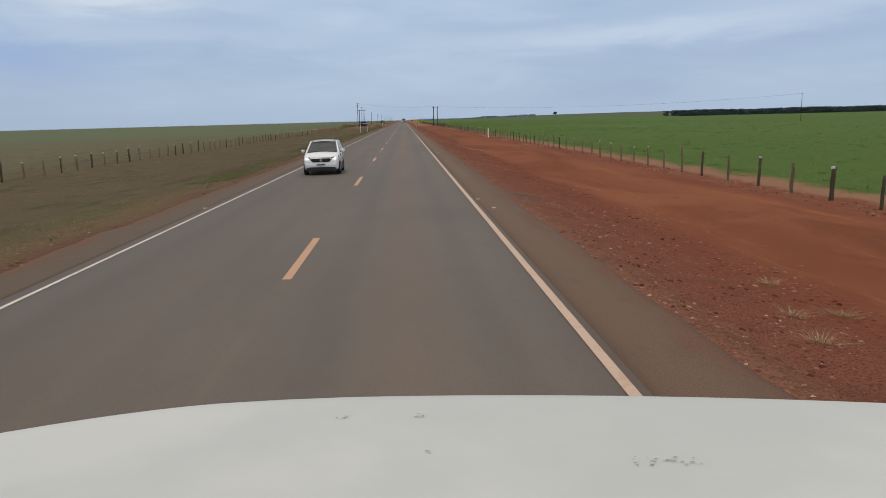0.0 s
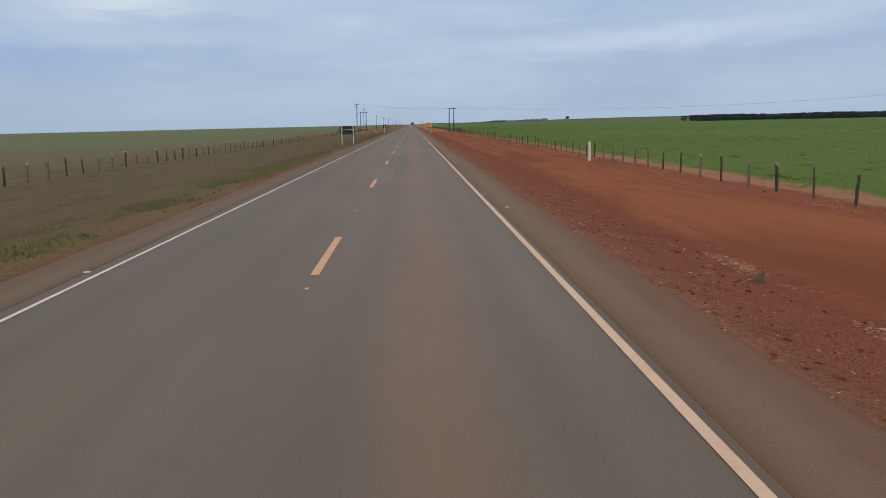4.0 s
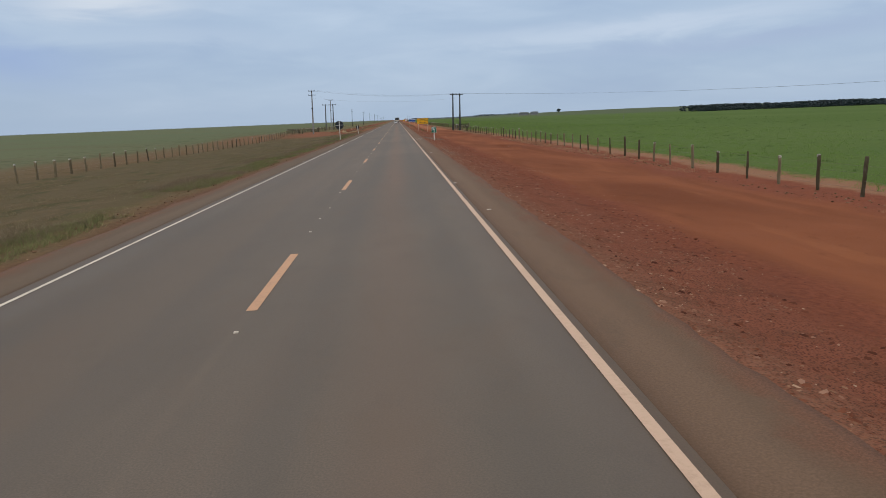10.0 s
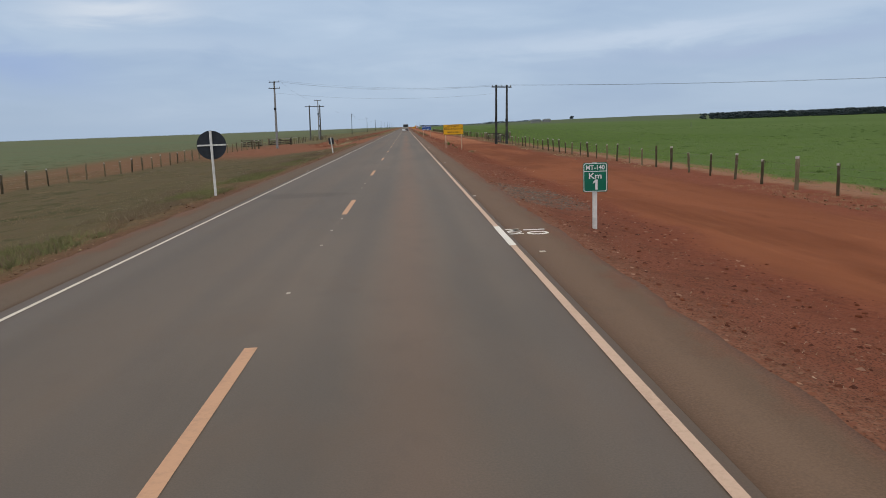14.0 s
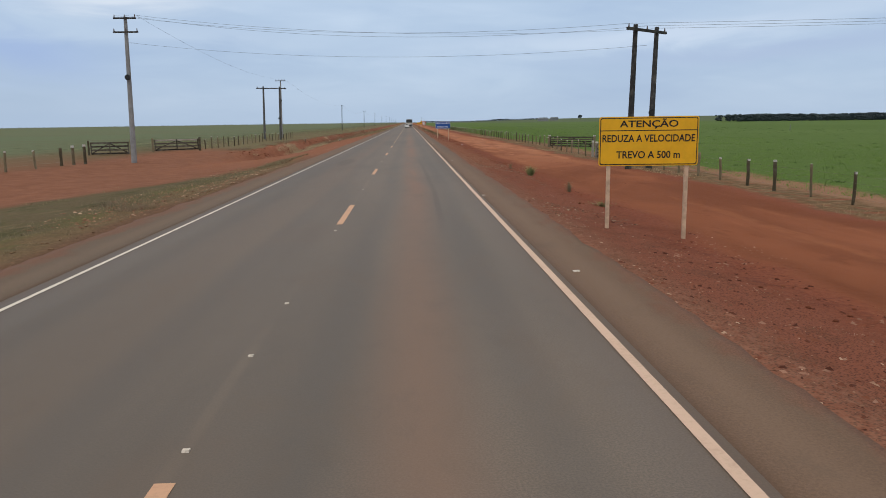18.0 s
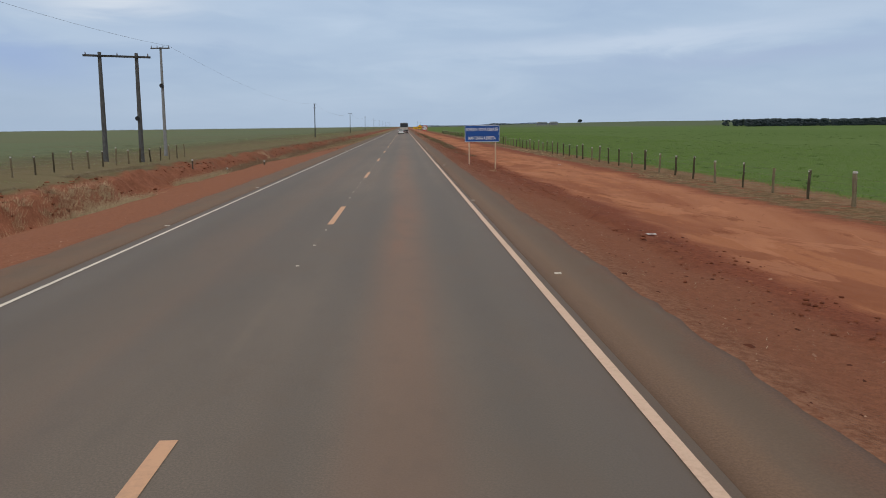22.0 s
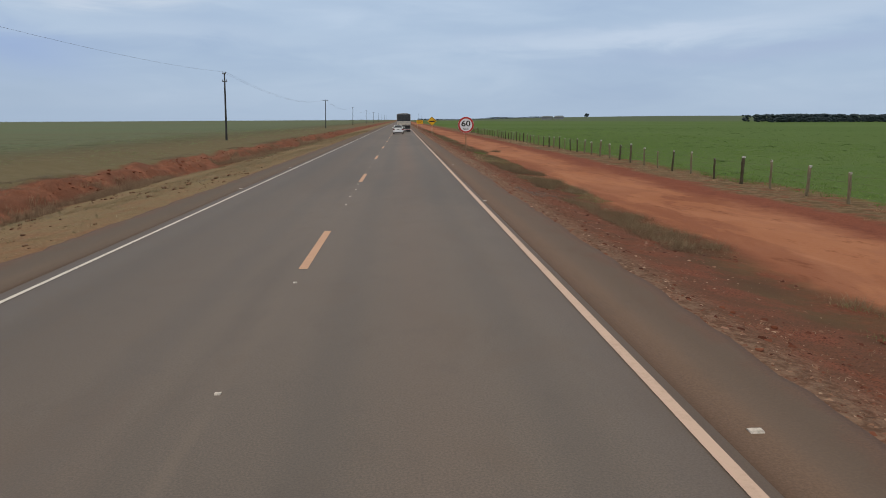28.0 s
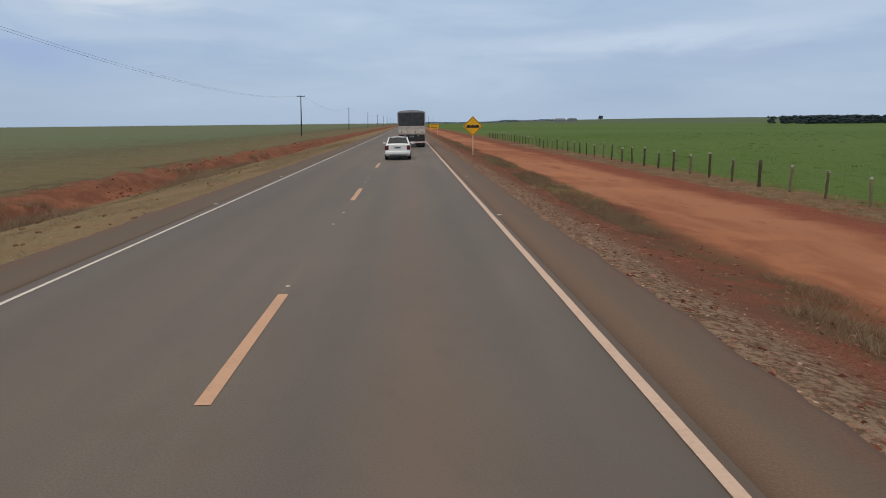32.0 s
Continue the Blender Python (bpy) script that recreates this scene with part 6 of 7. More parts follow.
for x, d, n_ch, w in ((-0.225, 0.20, 4, 0.03), (-0.11, 0.20, 4, 0.035), (-0.085, 0.37, 2, 0.02), (0.31, 0.41, 22, 0.07)):
    rr = random.Random(int(1000 * d + 77 * x))
    bm = bmesh.new()
    for _ in range(n_ch):
        cx0, cd0 = x + rr.uniform(-w, w) * 0.8, d + rr.uniform(-1, 1) * w * 0.25
        r0 = rr.uniform(0.0008, 0.0030)
        ring = [bm.verts.new((cx0 + r0 * 1.8 * rr.uniform(0.6, 1.2) * math.cos(a), -(cd0 + 0.05 * (cx0 / 1.1) ** 2) + r0 * rr.uniform(0.5, 1) * math.sin(a), float(bonnet_z(cx0, cd0)) + 0.0025)) for a in (0, 1.05, 2.1, 3.14, 4.2, 5.2)]
        bm.faces.new(ring)
    part("paint_chip", bm, M_CHIPPED, bon, "grey-brown chipped paint")
for s in (-1, 1):
    part("wing", box(s * 0.92, s * 1.14, -1.1, -0.12, 0.75, 1.50, 0.06), M_CARWHITE, own)
    wheel(own, s * 0.98, -0.55, 0.48, 0.26, s)
    part("headlight", rod((s * 0.86, -0.11, 1.0), (s * 0.86, -0.055, 1.0), 0.12, 0.11, 20), M_GLASS, own)
part("front_panel", box(-1.08, 1.08, -0.16, -0.10, 0.7, 1.60, 0.02), M_CARWHITE, own)
gr = part("grille", box(-0.62, 0.62, -0.10, -0.085, 0.85, 1.45, 0.006), M_DARK, own)
for i in range(6):
    part("grille_bar", box(-0.6, 0.6, -0.085, -0.065, 0.9 + 0.1 * i, 0.935 + 0.1 * i, 0.006), M_STEEL, gr)
part("bumper", box(-1.15, 1.15, -0.12, 0.02, 0.42, 0.68, 0.04), M_DARK, own)
part("axle", rod((-0.9, -0.55, 0.48), (0.9, -0.55, 0.48), 0.07, 0.07, 12), M_CHASSIS, own)

# stumps of an old fence left along the bank
for x, y, h in ((-16.6, 434.4, 0.85), (-14.2, 436.7, 0.5), (-10.8, 436.4, 0.40)):
    z0 = gz(x, y)
    g = thing("old_post", Matrix.Translation((x, y, z0)), "short whitewash-topped old post in the red bank", "post", "old posts")
    pb = part("shaft", rod((0, 0, -0.4), (0, 0, h), 0.07, 0.065, 8), M_DARKWOOD, g)
    part("painted_top", rod((0, 0, h - 0.13), (0, 0, h + 0.015), 0.085, 0.08, 8), M_CAP, pb)


# ---------------------------------------------------------------- grass, stones, crops
def tufts(name, xs, ys, material, label, category, blades=7, h=(0.15, 0.4), spread=0.12, width=0.012, lean=0.5):
    n = len(xs)
    zs = ground_z(xs, ys)
    k = n * blades
    bx_, by_, bz_ = (np.repeat(a, blades) for a in (xs, ys, zs))
    ang = rng.random(k) * 2 * np.pi
    off = rng.random(k) * spread
    hh = h[0] + (h[1] - h[0]) * rng.random(k) * np.repeat(0.6 + 0.4 * rng.random(n), blades)
    px, py = bx_ + off * np.cos(ang), by_ + off * np.sin(ang)
    tx, ty = px + hh * lean * np.cos(ang) * rng.random(k), py + hh * lean * np.sin(ang) * rng.random(k)
    turn = rng.random(k) * np.pi
    w = width * (0.7 + 0.6 * rng.random(k))
    dx, dy = w * np.cos(turn), w * np.sin(turn)
    V = np.empty((k, 3, 3), np.float32)
    V[:, 0] = np.stack([px - dx, py - dy, bz_ - 0.02], -1)
    V[:, 1] = np.stack([px + dx, py + dy, bz_ - 0.02], -1)
    V[:, 2] = np.stack([tx, ty, bz_ + hh], -1)
    return tagged(link(name, mesh_np(name, V.reshape(-1, 3), np.arange(3 * k).reshape(-1, 3)), material), label, category, kind="stuff")


def scatter(n, x0, x1, y0, y1, keep=None, patch=0.35, cut=0.0):
    xs, ys = rng.uniform(x0, x1, n), rng.uniform(y0, y1, n)
    m = lattice(xs * patch + 31, ys * patch * 0.5 + 7) + 0.4 * lattice(xs * 1.7, ys * 1.3) > cut
    if keep is not None:
        m &= keep(xs, ys)
    return xs[m], ys[m]


def pieces(name, xs, ys, material, label, category, size=(0.01, 0.05), flat=0.6):
    """Small angular stones lying on the land: a four-cornered foot and a crooked ridge."""
    n = len(xs)
    zs = ground_z(xs, ys)
    base = np.array([(1, 0.55, -0.3), (-1, 0.6, -0.3), (-0.9, -0.6, -0.3), (0.95, -0.55, -0.3), (0.5, 0.05, 0.75), (-0.45, -0.05, 0.7)], np.float32)
    F = np.array([(0, 1, 5), (0, 5, 4), (1, 2, 5), (2, 3, 4), (2, 4, 5), (3, 0, 4)])
    s = size[0] + (size[1] - size[0]) * rng.random(n) ** 3
    V = base[None] * s[:, None, None] * (0.55 + 0.8 * rng.random((n, 6, 1)))
    a = rng.random(n) * 6.28
    c, d = np.cos(a)[:, None], np.sin(a)[:, None]
    X, Y = V[..., 0] * c - V[..., 1] * d, V[..., 0] * d + V[..., 1] * c
    P = np.stack([X + xs[:, None], Y + ys[:, None], V[..., 2] * flat + zs[:, None]], -1)
    FF = (F[None] + 6 * np.arange(n)[:, None, None]).reshape(-1, 3)
    return tagged(link(name, mesh_np(name, P.reshape(-1, 3), FF), material), label, category, kind="stuff")


def lumps(name, xs, ys, material, label, category, size=(0.02, 0.12)):
    """Rounded crumbling clods."""
    n = len(xs)
    zs = ground_z(xs, ys)
    s = size[0] + (size[1] - size[0]) * rng.random(n) ** 3
    V = LUMP_V[None] * s[:, None, None] * (0.65 + 0.7 * rng.random((n, len(LUMP_V), 1))) * np.array([1.2, 1.0, 0.7])
    P = V + np.stack([xs, ys, zs + 0.2 * s], -1)[:, None, :]
    FF = (LUMP_F[None] + len(LUMP_V) * np.arange(n)[:, None, None]).reshape(-1, 3)
    return tagged(link(name, mesh_np(name, P.reshape(-1, 3), FF), material), label, category, kind="stuff")


lb = bmesh.new()
bmesh.ops.create_icosphere(lb, subdivisions=1, radius=1)
LUMP_V = np.array([v.co[:] for v in lb.verts], np.float32)
LUMP_F = np.array([[v.index for v in f.verts] for f in lb.faces])
lb.free()

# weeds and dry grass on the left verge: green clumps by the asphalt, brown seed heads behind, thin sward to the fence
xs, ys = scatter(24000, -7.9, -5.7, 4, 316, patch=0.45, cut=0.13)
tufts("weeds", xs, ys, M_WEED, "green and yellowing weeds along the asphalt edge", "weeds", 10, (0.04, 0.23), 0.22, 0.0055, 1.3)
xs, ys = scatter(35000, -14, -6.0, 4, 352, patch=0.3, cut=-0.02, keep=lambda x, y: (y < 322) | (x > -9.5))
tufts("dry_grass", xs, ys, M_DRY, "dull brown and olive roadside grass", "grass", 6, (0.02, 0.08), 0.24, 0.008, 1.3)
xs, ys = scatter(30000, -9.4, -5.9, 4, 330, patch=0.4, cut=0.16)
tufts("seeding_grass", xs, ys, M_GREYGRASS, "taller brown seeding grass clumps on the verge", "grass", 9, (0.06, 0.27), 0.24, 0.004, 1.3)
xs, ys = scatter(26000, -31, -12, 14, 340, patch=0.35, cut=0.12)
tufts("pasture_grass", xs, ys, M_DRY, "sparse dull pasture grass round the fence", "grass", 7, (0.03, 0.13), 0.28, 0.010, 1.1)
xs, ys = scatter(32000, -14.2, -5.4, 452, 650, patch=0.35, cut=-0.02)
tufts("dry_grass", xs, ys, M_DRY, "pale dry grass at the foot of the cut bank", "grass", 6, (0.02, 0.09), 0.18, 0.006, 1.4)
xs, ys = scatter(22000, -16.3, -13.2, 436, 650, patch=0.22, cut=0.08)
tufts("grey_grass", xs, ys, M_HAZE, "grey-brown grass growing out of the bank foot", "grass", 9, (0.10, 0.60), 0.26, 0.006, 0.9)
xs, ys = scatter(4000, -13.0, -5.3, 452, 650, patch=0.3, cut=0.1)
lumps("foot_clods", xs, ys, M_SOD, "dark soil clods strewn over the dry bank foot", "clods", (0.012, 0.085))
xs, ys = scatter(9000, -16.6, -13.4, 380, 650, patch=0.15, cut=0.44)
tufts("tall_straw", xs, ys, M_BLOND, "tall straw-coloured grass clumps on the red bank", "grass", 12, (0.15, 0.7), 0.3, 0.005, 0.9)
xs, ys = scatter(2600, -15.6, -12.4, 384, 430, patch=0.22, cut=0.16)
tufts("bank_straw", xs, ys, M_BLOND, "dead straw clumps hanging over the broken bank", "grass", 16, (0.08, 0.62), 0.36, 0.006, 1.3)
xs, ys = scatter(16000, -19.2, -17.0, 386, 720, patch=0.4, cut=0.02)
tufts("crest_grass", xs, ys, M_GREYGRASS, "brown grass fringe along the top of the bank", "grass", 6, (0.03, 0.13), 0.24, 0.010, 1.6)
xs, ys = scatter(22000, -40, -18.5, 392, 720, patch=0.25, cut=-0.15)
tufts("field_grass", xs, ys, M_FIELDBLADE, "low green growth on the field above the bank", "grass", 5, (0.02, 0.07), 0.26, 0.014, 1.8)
xs, ys = scatter(5000, -17.4, -14.4, 380, 680, patch=0.45, cut=0.02)
lumps("bank_clods", xs, ys, M_CLOD, "crumbling red clods on the cut bank", "clods", (0.02, 0.12))
# right verge
xs, ys = scatter(72000, 4.95, 8.6, 4, 620, patch=0.35, cut=-0.2, keep=lambda x, y: (y < 325) | (y > 398) | (rng.random(len(y)) < 0.25))
pieces("verge_gravel", xs, ys, M_STONE, "loose red and grey gravel on the verge", "gravel", (0.008, 0.062), 0.5)
xs, ys = scatter(9000, 5.1, 8.8, 4, 620, patch=0.25, cut=0.12)
lumps("verge_clods", xs, ys, M_CLOD, "hard lumps of red earth strewn over the verge", "clods", (0.008, 0.042))
xs, ys = scatter(44000, 5.2, 9.6, 4, 330, patch=0.45, cut=0.24)
pieces("pale_crumbs", xs, ys, M_CRUMB, "clusters of pale pinkish earth crumbs on the verge", "gravel", (0.008, 0.042), 0.45)
n_e = 54000
ys = rng.uniform(4, 620, n_e)
xs = 4.86 + 2.6 * rng.random(n_e) ** 2.0 + 0.25 * lattice(ys * 0.4, 1.1 + 0 * ys)
m_ = rng.random(n_e) < np.where(ys > 400, 0.9, np.where(ys > 325, 0.12, np.clip(0.62 + 1.4 * lattice(ys * 0.22, 9.4 + 0 * ys), 0.12, 1.0)))
xs, ys = xs[m_], ys[m_]
pieces("edge_chips", xs, ys, M_CHIP, "pale grit and straw chips along the asphalt edge", "gravel", (0.006, 0.042), 0.42)
n_e = 26000
ys = 436 + 189 * rng.random(n_e) ** 0.8
xs = 4.88 + 1.5 * rng.random(n_e) ** 2.0 + 0.2 * lattice(ys * 0.5, 5.1 + 0 * ys)
pieces("fringe_chips", xs, ys, M_CHIP, "pale grit and chaff heaped along the asphalt edge", "gravel", (0.005, 0.026), 0.5)
xs, ys = scatter(6000, 4.0, 4.95, 4, 620, patch=0.4, cut=0.1)
pieces("shoulder_grit", xs, ys, M_CHIP, "specks of grit strewn over the shoulder", "gravel", (0.004, 0.016), 0.9)
xs, ys = scatter(7000, 8, 16, 4, 620, patch=0.3, cut=0.08)
pieces("loose_stones", xs, ys, M_STONE, "scattered small stones on the earth track", "gravel", (0.008, 0.04), 0.6)
xs, ys = scatter(2600, 7.0, 9.0, 350, 470, patch=0.25, cut=0.02)
lumps("track_clods", xs, ys, M_CLOD, "ridge of dug-up red clods beside the track", "clods", (0.008, 0.05))
xs, ys = scatter(30000, 5.0, 8.2, 4, 620, patch=0.3, cut=0.05)
tufts("straw_litter", xs, ys, M_LITTER, "flattened dry straw on the verge", "litter", 3, (0.006, 0.02), 0.14, 0.004, 4.0)
xs, ys = scatter(40000, 6.9, 8.7, 440, 650, patch=0.8, cut=0.13)
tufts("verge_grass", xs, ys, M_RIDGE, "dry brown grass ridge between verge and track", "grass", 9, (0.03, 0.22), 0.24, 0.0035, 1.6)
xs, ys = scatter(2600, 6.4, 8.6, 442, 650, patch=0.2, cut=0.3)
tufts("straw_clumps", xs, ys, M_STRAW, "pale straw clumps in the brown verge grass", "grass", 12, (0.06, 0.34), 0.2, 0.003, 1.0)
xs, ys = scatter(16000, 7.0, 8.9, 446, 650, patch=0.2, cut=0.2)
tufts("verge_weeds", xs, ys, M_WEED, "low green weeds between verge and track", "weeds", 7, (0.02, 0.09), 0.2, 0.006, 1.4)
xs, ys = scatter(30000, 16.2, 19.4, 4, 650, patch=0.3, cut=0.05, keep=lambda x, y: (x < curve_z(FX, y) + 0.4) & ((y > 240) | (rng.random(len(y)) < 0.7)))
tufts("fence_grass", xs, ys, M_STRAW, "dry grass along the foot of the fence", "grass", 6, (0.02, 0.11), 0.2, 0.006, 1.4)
xs, ys = scatter(4000, 16.0, 18.1, 4, 320, patch=0.35, cut=0.1)
lumps("fence_sods", xs, ys, M_SOD, "dry broken sods along the foot of the fence", "clods", (0.015, 0.065))
xs, ys = scatter(12000, -6.6, -5.0, 4, 650, patch=0.4, cut=-0.1)
pieces("verge_crumbs", xs, ys, M_CHIP, "loose soil crumbs beside the asphalt", "gravel", (0.008, 0.035), 0.5)
# scuffed heaps and spills with a place of their own
def heap(n, x, y, wx, wy, turn=0.0):
    r, a = rng.random(n) ** 0.7, rng.random(n) * 6.283
    u, v = wx * r * np.cos(a), wy * r * np.sin(a)
    return x + u * np.cos(turn) - v * np.sin(turn), y + u * np.sin(turn) + v * np.cos(turn)


spots = [heap(798, 8.2, 75.3, 0.5, 2.2, 0.25), heap(380, 7.6, 77.0, 0.3, 1.2), heap(494, 7.85, 82.1, 0.35, 1.8), heap(304, 7.7, 66.2, 0.5, 0.7), heap(228, 8.8, 72.8, 0.25, 1.0, 0.3),
         heap(570, 10.78, 156.2, 0.12, 3.6), heap(304, 10.85, 149.8, 0.16, 1.8), heap(266, 8.3, 150.0, 0.3, 0.8), heap(209, 8.3, 158.4, 0.25, 0.9)]
xs, ys = (np.concatenate(q) for q in zip(*spots))
pieces("scuffed_crumbs", xs, ys, M_CRUMB, "scuffed heaps of pale pinkish earth crumbs", "gravel", (0.010, 0.055), 0.45)
clumps = [heap(90, 7.15, 500.6, 0.4, 0.5), heap(70, 7.5, 503.4, 0.4, 0.5), heap(110, 8.35, 500.2, 0.5, 0.8), heap(80, 8.2, 504.0, 0.5, 0.7), heap(80, 8.5, 509.5, 0.5, 0.8), heap(70, 8.1, 515.0, 0.4, 0.9), heap(60, 7.4, 508.6, 0.3, 0.5),
          heap(240, 8.50, 534.86, 0.45, 1.0), heap(90, 10.05, 538.58, 0.35, 0.8)]
xs, ys = (np.concatenate(q) for q in zip(*clumps))
tufts("weed_clumps", xs, ys, M_RIDGE, "tangled dry brown weed clumps on the verge", "weeds", 9, (0.08, 0.36), 0.2, 0.0035, 1.0)
xs, ys = heap(200, 8.04, 533.23, 0.4, 0.9)
tufts("green_patch", xs, ys, M_FRESH, "patch of fresh green weeds on the verge", "weeds", 8, (0.03, 0.14), 0.2, 0.006, 1.3)
xs, ys = heap(26, 8.3, 499.9, 0.4, 0.5)
tufts("dead_stems", xs, ys, M_BLOND, "tangle of dead pale stems on the verge", "grass", 5, (0.06, 0.24), 0.2, 0.004, 1.8)
xs, ys = heap(900, 5.56, 27.74, 0.6, 1.1)
pieces("grit_heap", xs, ys, M_GREYGRIT, "small heap of grey grit at the asphalt edge", "gravel", (0.008, 0.04), 0.6)
xs, ys = heap(2600, 6.3, 262.0, 1.7, 4.6)
pieces("grit_spill", xs, ys, M_GREYGRIT, "spread of grey grit beside the kilometre plate", "gravel", (0.008, 0.05), 0.5)
xs, ys = heap(1300, 6.25, 497.3, 0.75, 1.3)
pieces("grey_gravel", xs, ys, M_GREYGRIT, "spill of bluish grey gravel on the red verge", "gravel", (0.006, 0.032), 0.5)
# clods of soil and dry sods beside the left shoulder
xs, ys = scatter(4500, -6.6, -5.15, 4, 340, patch=0.5, cut=0.0)
lumps("soil_clods", xs, ys, M_SOD, "brown soil clods and dry sods along the asphalt edge", "clods", (0.006, 0.05))
margin = [heap(260, -7.1, 351.0, 0.95, 1.8), heap(260, -7.4, 354.6, 0.85, 2.0), heap(190, -7.5, 358.4, 0.65, 2.0), heap(120, -7.3, 362.0, 0.45, 1.8), heap(60, -7.2, 365.8, 0.3, 1.6)]
xs, ys = (np.concatenate(q) for q in zip(*margin))
tufts("drive_grass", xs, ys, M_DRY, "dull grass and weeds on the lip of the earth drive", "grass", 9, (0.03, 0.16), 0.24, 0.006, 1.3)
lumps("drive_sods", xs[::2], ys[::2], M_SOD, "dark broken sods on the lip of the earth drive", "clods", (0.015, 0.09))
xs, ys = scatter(2600, -9.5, -5.6, 318, 350, patch=0.4, cut=-0.1)
pieces("drive_stones", xs, ys, M_CHIP, "pale stones lying in the thin grass by the drive", "gravel", (0.012, 0.075), 0.6)
xs, ys = scatter(9000, 5.3, 7.7, 318, 352, patch=0.5, cut=-0.02)
pieces("pale_grit", xs, ys, M_GRIT, "spread of pale grit and straw on the dark verge", "gravel", (0.006, 0.045), 0.4)
xs, ys = scatter(2200, 5.1, 6.5, 20, 30, patch=0.4, cut=-0.2)
pieces("grey_grit", xs, ys, M_CHIP, "small spill of grey grit on the red verge", "gravel", (0.006, 0.04), 0.4)
# crops
n_c = 62000
xs = 19.2 + 40 * rng.random(n_c) ** 2.0
ys = rng.uniform(15, 700, n_c)
m_ = (xs > curve_z(FX, ys) + 2.0 - 1.4 * smooth01(405, 450, ys) + 1.2 * lattice(ys * 0.3, 2.2 + 0 * ys)) & (lattice(xs * 0.5, ys * 0.4) > -0.3)
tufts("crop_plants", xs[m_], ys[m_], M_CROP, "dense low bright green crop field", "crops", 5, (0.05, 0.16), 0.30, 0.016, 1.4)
n_c = 1900
xs = 20.5 + 110 * rng.random(n_c) ** 1.3
ys = rng.uniform(15, 760, n_c)
tufts("field_weeds", xs, ys, M_CROPWEED, "darker weed clumps dotted over the crop field", "weeds", 22, (0.05, 0.19), 0.40, 0.022, 1.2)


def bush(x, y, h, label, mat=M_BUSHLEAF, blades=520, spread=0.26, fine=1.0):
    g = thing("roadside_bush", Matrix.Translation((x, y, gz(x, y))), label, "bush", "roadside bushes")
    rr = random.Random(int(x * 100 + y))
    bm = bmesh.new()
    for _ in range(blades):
        a, r = rr.uniform(0, 6.28), spread * rr.random()
        hh = h * rr.uniform(0.45, 1.0)
        p = Vector((r * 0.5 * math.cos(a), r * 0.5 * math.sin(a), -0.02))
        q = p + Vector((r * math.cos(a) * 0.5, r * math.sin(a) * 0.5, hh * 0.6))
        t = q + Vector((r * math.cos(a) * 0.8, r * math.sin(a) * 0.8, hh * 0.3))
        w = Vector((-math.sin(a), math.cos(a), 0)) * rr.uniform(0.002, 0.005) * fine
        v = [bm.verts.new(c) for c in (p - w, p + w, q + w, q - w, t)]
        bm.faces.new(v[:4])
        bm.faces.new((v[3], v[2], v[4]))
    part("leaves", bm, mat, g)


bush(7.8, 340.5, 0.6, "bushy green weed clump on red earth", M_BUSHLEAF, 620, 0.3, 0.7)
bush(7.85, 331.7, 0.55, "thin yellowish weed tuft on red earth", M_DRY, 200, 0.18, 0.5)
bush(5.9, 60.7, 0.18, "small dark green weed clump on red earth", M_WEED, 150, 0.2, 0.6)
for x, y in ((7.85, 16.70), (7.90, 14.71), (7.03, 14.46), (6.57, 12.99)):
    bush(x, y, 0.14, "small pale dry tuft on the red verge", M_STRAW, 120, 0.3, 0.5)
bush(7.5, 345.7, 0.5, "thin pale weed clump on red earth", M_DRY, 110, 0.16, 0.4)
bush(7.4, 80.5, 0.35, "small dry weed clump on the verge", M_DRY, 60)
bush(8.6, 312.5, 0.34, "pale straw tuft on the red verge", M_STRAW, 260, 0.5)
bush(6.96, 412.00, 0.15, "small yellowish weed tuft on the verge", M_STRAW, 200, 0.3, 0.4)
bush(7.9, 327.0, 0.25, "low green weed patch on the verge", M_WEED, 160, 0.5)


# ---------------------------------------------------------------- far trees and farm
ico = bmesh.new()
bmesh.ops.create_icosphere(ico, subdivisions=1, radius=1)
ICO_V = np.array([v.co[:] for v in ico.verts], np.float32)
ICO_F = np.array([[v.index for v in f.verts] for f in ico.faces])
ico.free()


def woods(name, xs, ys, hs, label, clumps=6, wide=0.36, leaf=0.10):
    """Many crowns of ragged leaf clumps, with trunks below."""
    Vs, Fs, o = [], [], 0
    for x, y, h in zip(xs, ys, hs):
        z0 = gz(x, y)
        for c in range(clumps):
            a, r = rng.random() * 6.28, h * wide * rng.random()
            rad = h * (leaf + 1.2 * leaf * rng.random())
            cz = z0 + h * (0.15 + 0.66 * rng.random()) if c else z0 + h * 0.8
            v = ICO_V * (rad * (0.7 + 0.6 * rng.random((len(ICO_V), 1)))) * np.array([1.15, 1.15, 0.85]) + np.array([x + r * np.cos(a), y + r * np.sin(a), cz])
            Vs.append(v)
            Fs.append(ICO_F + o)
            o += len(v)
        t = np.array([(x - 0.3, y, z0 - 1), (x + 0.3, y, z0 - 1), (x, y + 0.4, z0 - 1), (x, y, z0 + h * 0.7)])
        Vs.append(t)
        Fs.append(np.array([(0, 1, 3), (1, 2, 3), (2, 0, 3)]) + o)
        o += 4
    return tagged(link(name, mesh_np(name, np.concatenate(Vs), np.concatenate(Fs)), M_WOODS), label, "trees", kind="stuff")


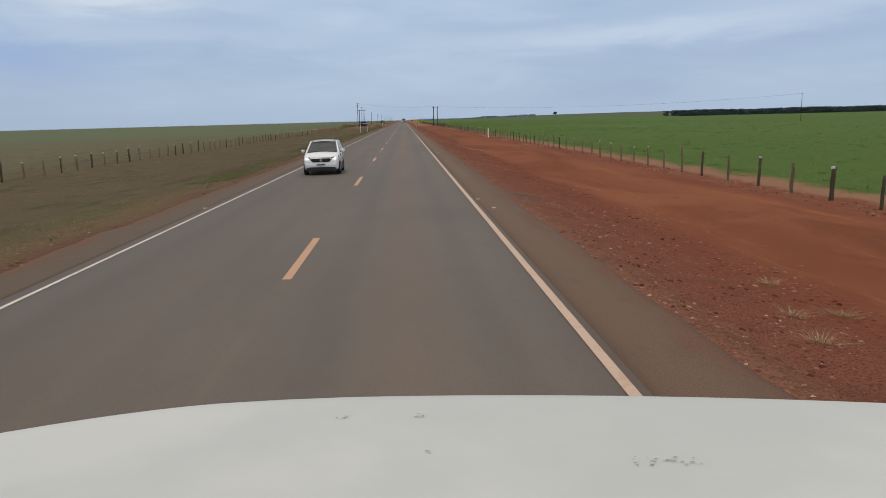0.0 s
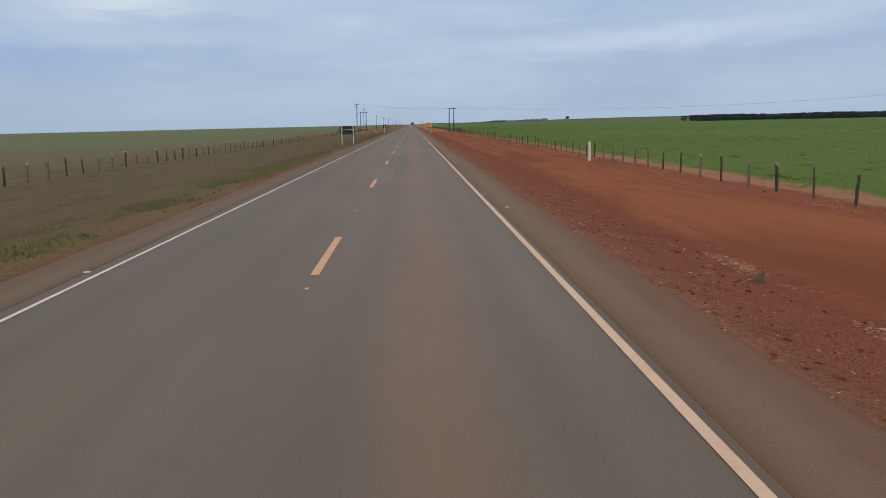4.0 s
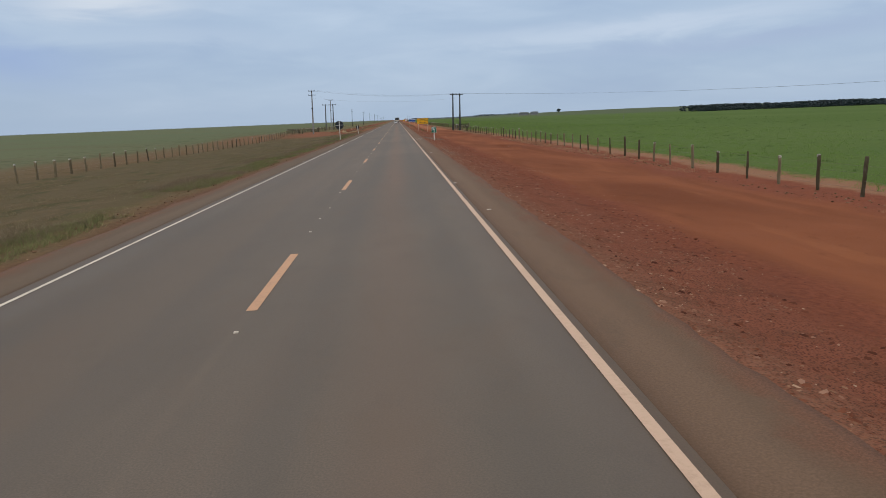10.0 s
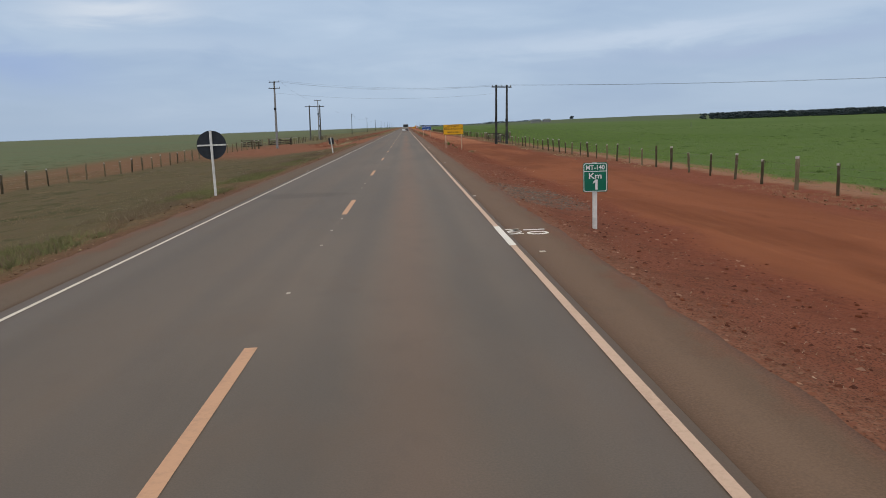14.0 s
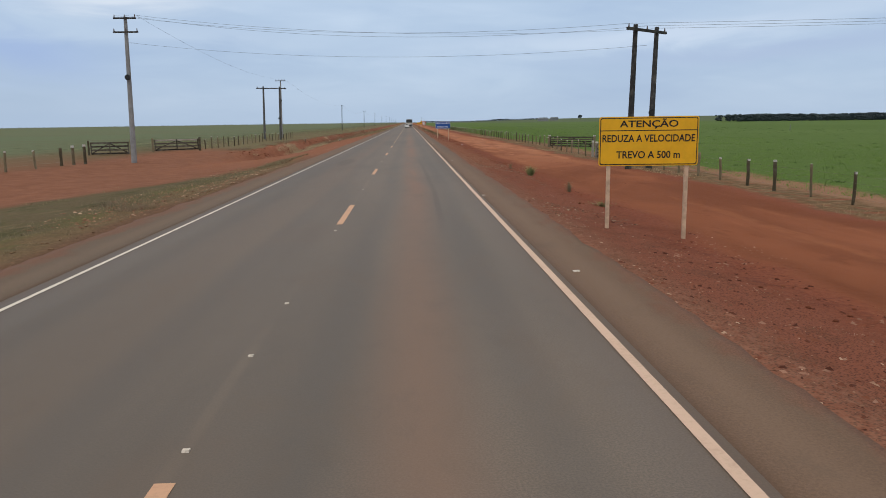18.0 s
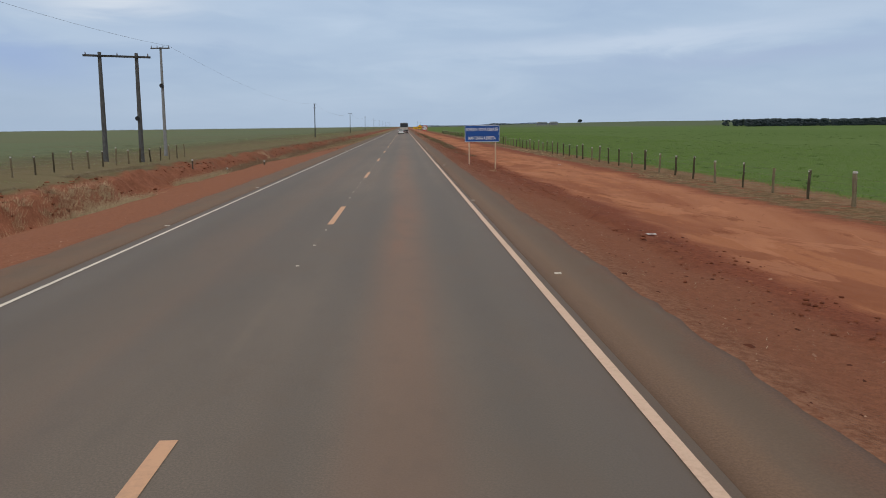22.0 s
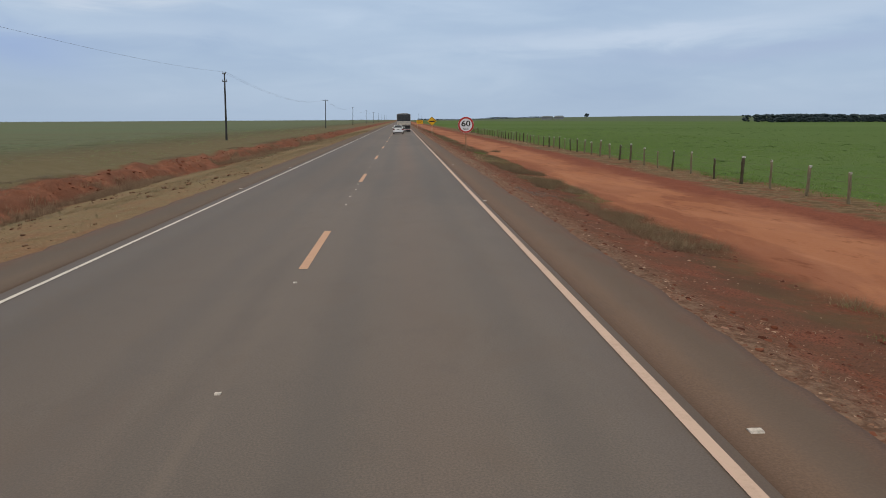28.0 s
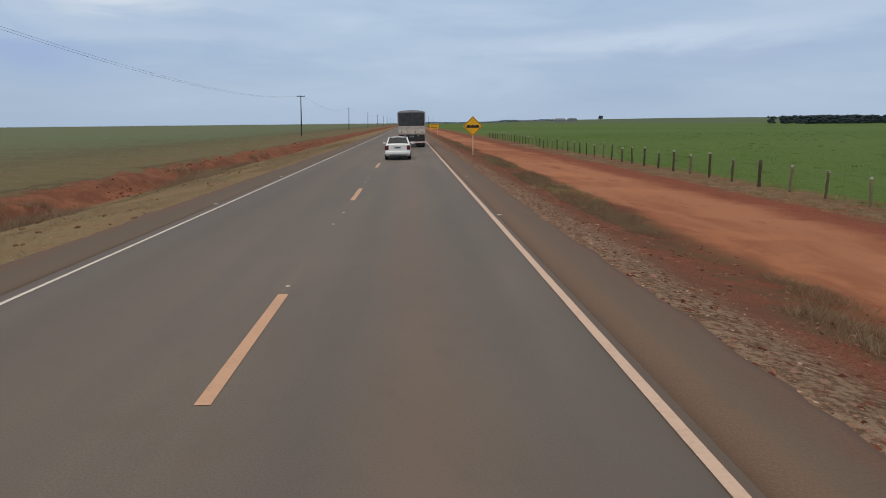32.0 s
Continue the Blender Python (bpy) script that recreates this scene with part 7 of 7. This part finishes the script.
n_w = 700
u = rng.random(n_w)
xs = 650 + 1050 * u
ys = 1800 - 60 * u + 140 * rng.random(n_w) ** 2
hs = 15.5 + 2.2 * rng.random(n_w) + 5 * lattice(xs * 0.009, 0.3 + 0 * xs)
xs, ys, hs = xs[xs > 686], ys[xs > 686], hs[xs > 686]
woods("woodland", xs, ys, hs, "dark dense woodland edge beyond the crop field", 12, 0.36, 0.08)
xs = np.linspace(684, 1700, 420)
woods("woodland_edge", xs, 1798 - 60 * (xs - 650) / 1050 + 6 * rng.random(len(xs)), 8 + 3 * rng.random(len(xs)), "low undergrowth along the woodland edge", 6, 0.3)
xs = np.linspace(70, 620, 520) + 2 * rng.random(520)
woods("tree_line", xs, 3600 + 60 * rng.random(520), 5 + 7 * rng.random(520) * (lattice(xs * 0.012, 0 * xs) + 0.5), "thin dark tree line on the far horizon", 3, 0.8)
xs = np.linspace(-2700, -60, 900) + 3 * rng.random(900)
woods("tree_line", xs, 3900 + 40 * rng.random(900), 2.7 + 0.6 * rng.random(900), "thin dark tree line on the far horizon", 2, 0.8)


def lone_tree(x, y, h):
    g = thing("tree", Matrix.Translation((x, y, gz(x, y))), "single dark round-crowned tree on the horizon", "tree")
    part("trunk", rod((0, 0, -0.5), (0, 0, h * 0.5), h * 0.04, h * 0.025, 8), M_BARK, g)
    Vs, Fs, o = [], [], 0
    for c in range(40):
        a, r = rng.random() * 6.28, h * 0.42 * rng.random()
        v = ICO_V * (h * 0.16 * (0.7 + 0.6 * rng.random((len(ICO_V), 1)))) + np.array([r * np.cos(a), r * np.sin(a), h * (0.42 + 0.45 * rng.random())])
        Vs.append(v)
        Fs.append(ICO_F + o)
        o += len(v)
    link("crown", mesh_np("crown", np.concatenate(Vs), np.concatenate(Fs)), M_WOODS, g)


lone_tree(530, 2555, 14)
for x, y, w in ((408, 2520, 30), (446, 2540, 24)):
    z0 = gz(x, y)
    g = thing("farm_building", Matrix.Translation((x, y, z0)), "pale low farm shed far across the fields", "building", "farm buildings")
    part("wall", box(-w / 2, w / 2, -8, 8, -1, 6), M_BUILD, g)
    part("roof", prism([(-w / 2 - 1, 6), (w / 2 + 1, 6), (w / 2 - 3, 9.5), (-w / 2 + 3, 9.5)], -9, 9), M_STEEL, g)
# a few small trees and poles by the road far ahead
for x, y, h in ((95, 2400, 5.0),):
    lone_tree(x, y, h)
# lone poles out in the crop field
for x, y, h in ((147, 268, 10.0), (105.7, 500, 1.6), (190, 420, 1.6), (13.5, 985, 7.0), (16.5, 1015, 6.4)):
    z0 = gz(x, y)
    g = thing("field_pole", Matrix.Translation((x, y, z0)), "thin grey pole standing in the green crop field", "pole", "field poles")
    part("shaft", rod((0, 0, -0.4), (0, 0, h), 0.10, 0.07, 8), M_POLE_GREY if h < 2 else M_POLE_DARK, g)
# scraps of white litter
for x, y, w in ((12.44, 236.6, 0.10), (7.62, 386.6, 0.16), (7.29, 413.7, 0.13), (14.0, 426.8, 0.14)):
    rr = random.Random(int(y))
    bm = bmesh.new()
    rows = [[bm.verts.new((w * (i - 1.5) / 2, w * 0.7 * (j - 1) / 1.2, 0.012 + 0.03 * rr.random())) for i in range(4)] for j in range(3)]
    for a, b in zip(rows, rows[1:]):
        for i in range(3):
            bm.faces.new((a[i], a[i + 1], b[i + 1], b[i]))
    bmesh.ops.solidify(bm, geom=bm.faces[:], thickness=0.004)
    tagged(part("litter_scrap", bm, M_SIGN_WHITE, None, "", False, Matrix.Translation((x, y, gz(x, y)))),
           "crumpled scrap of white litter on red earth", "litter", "litter scraps")
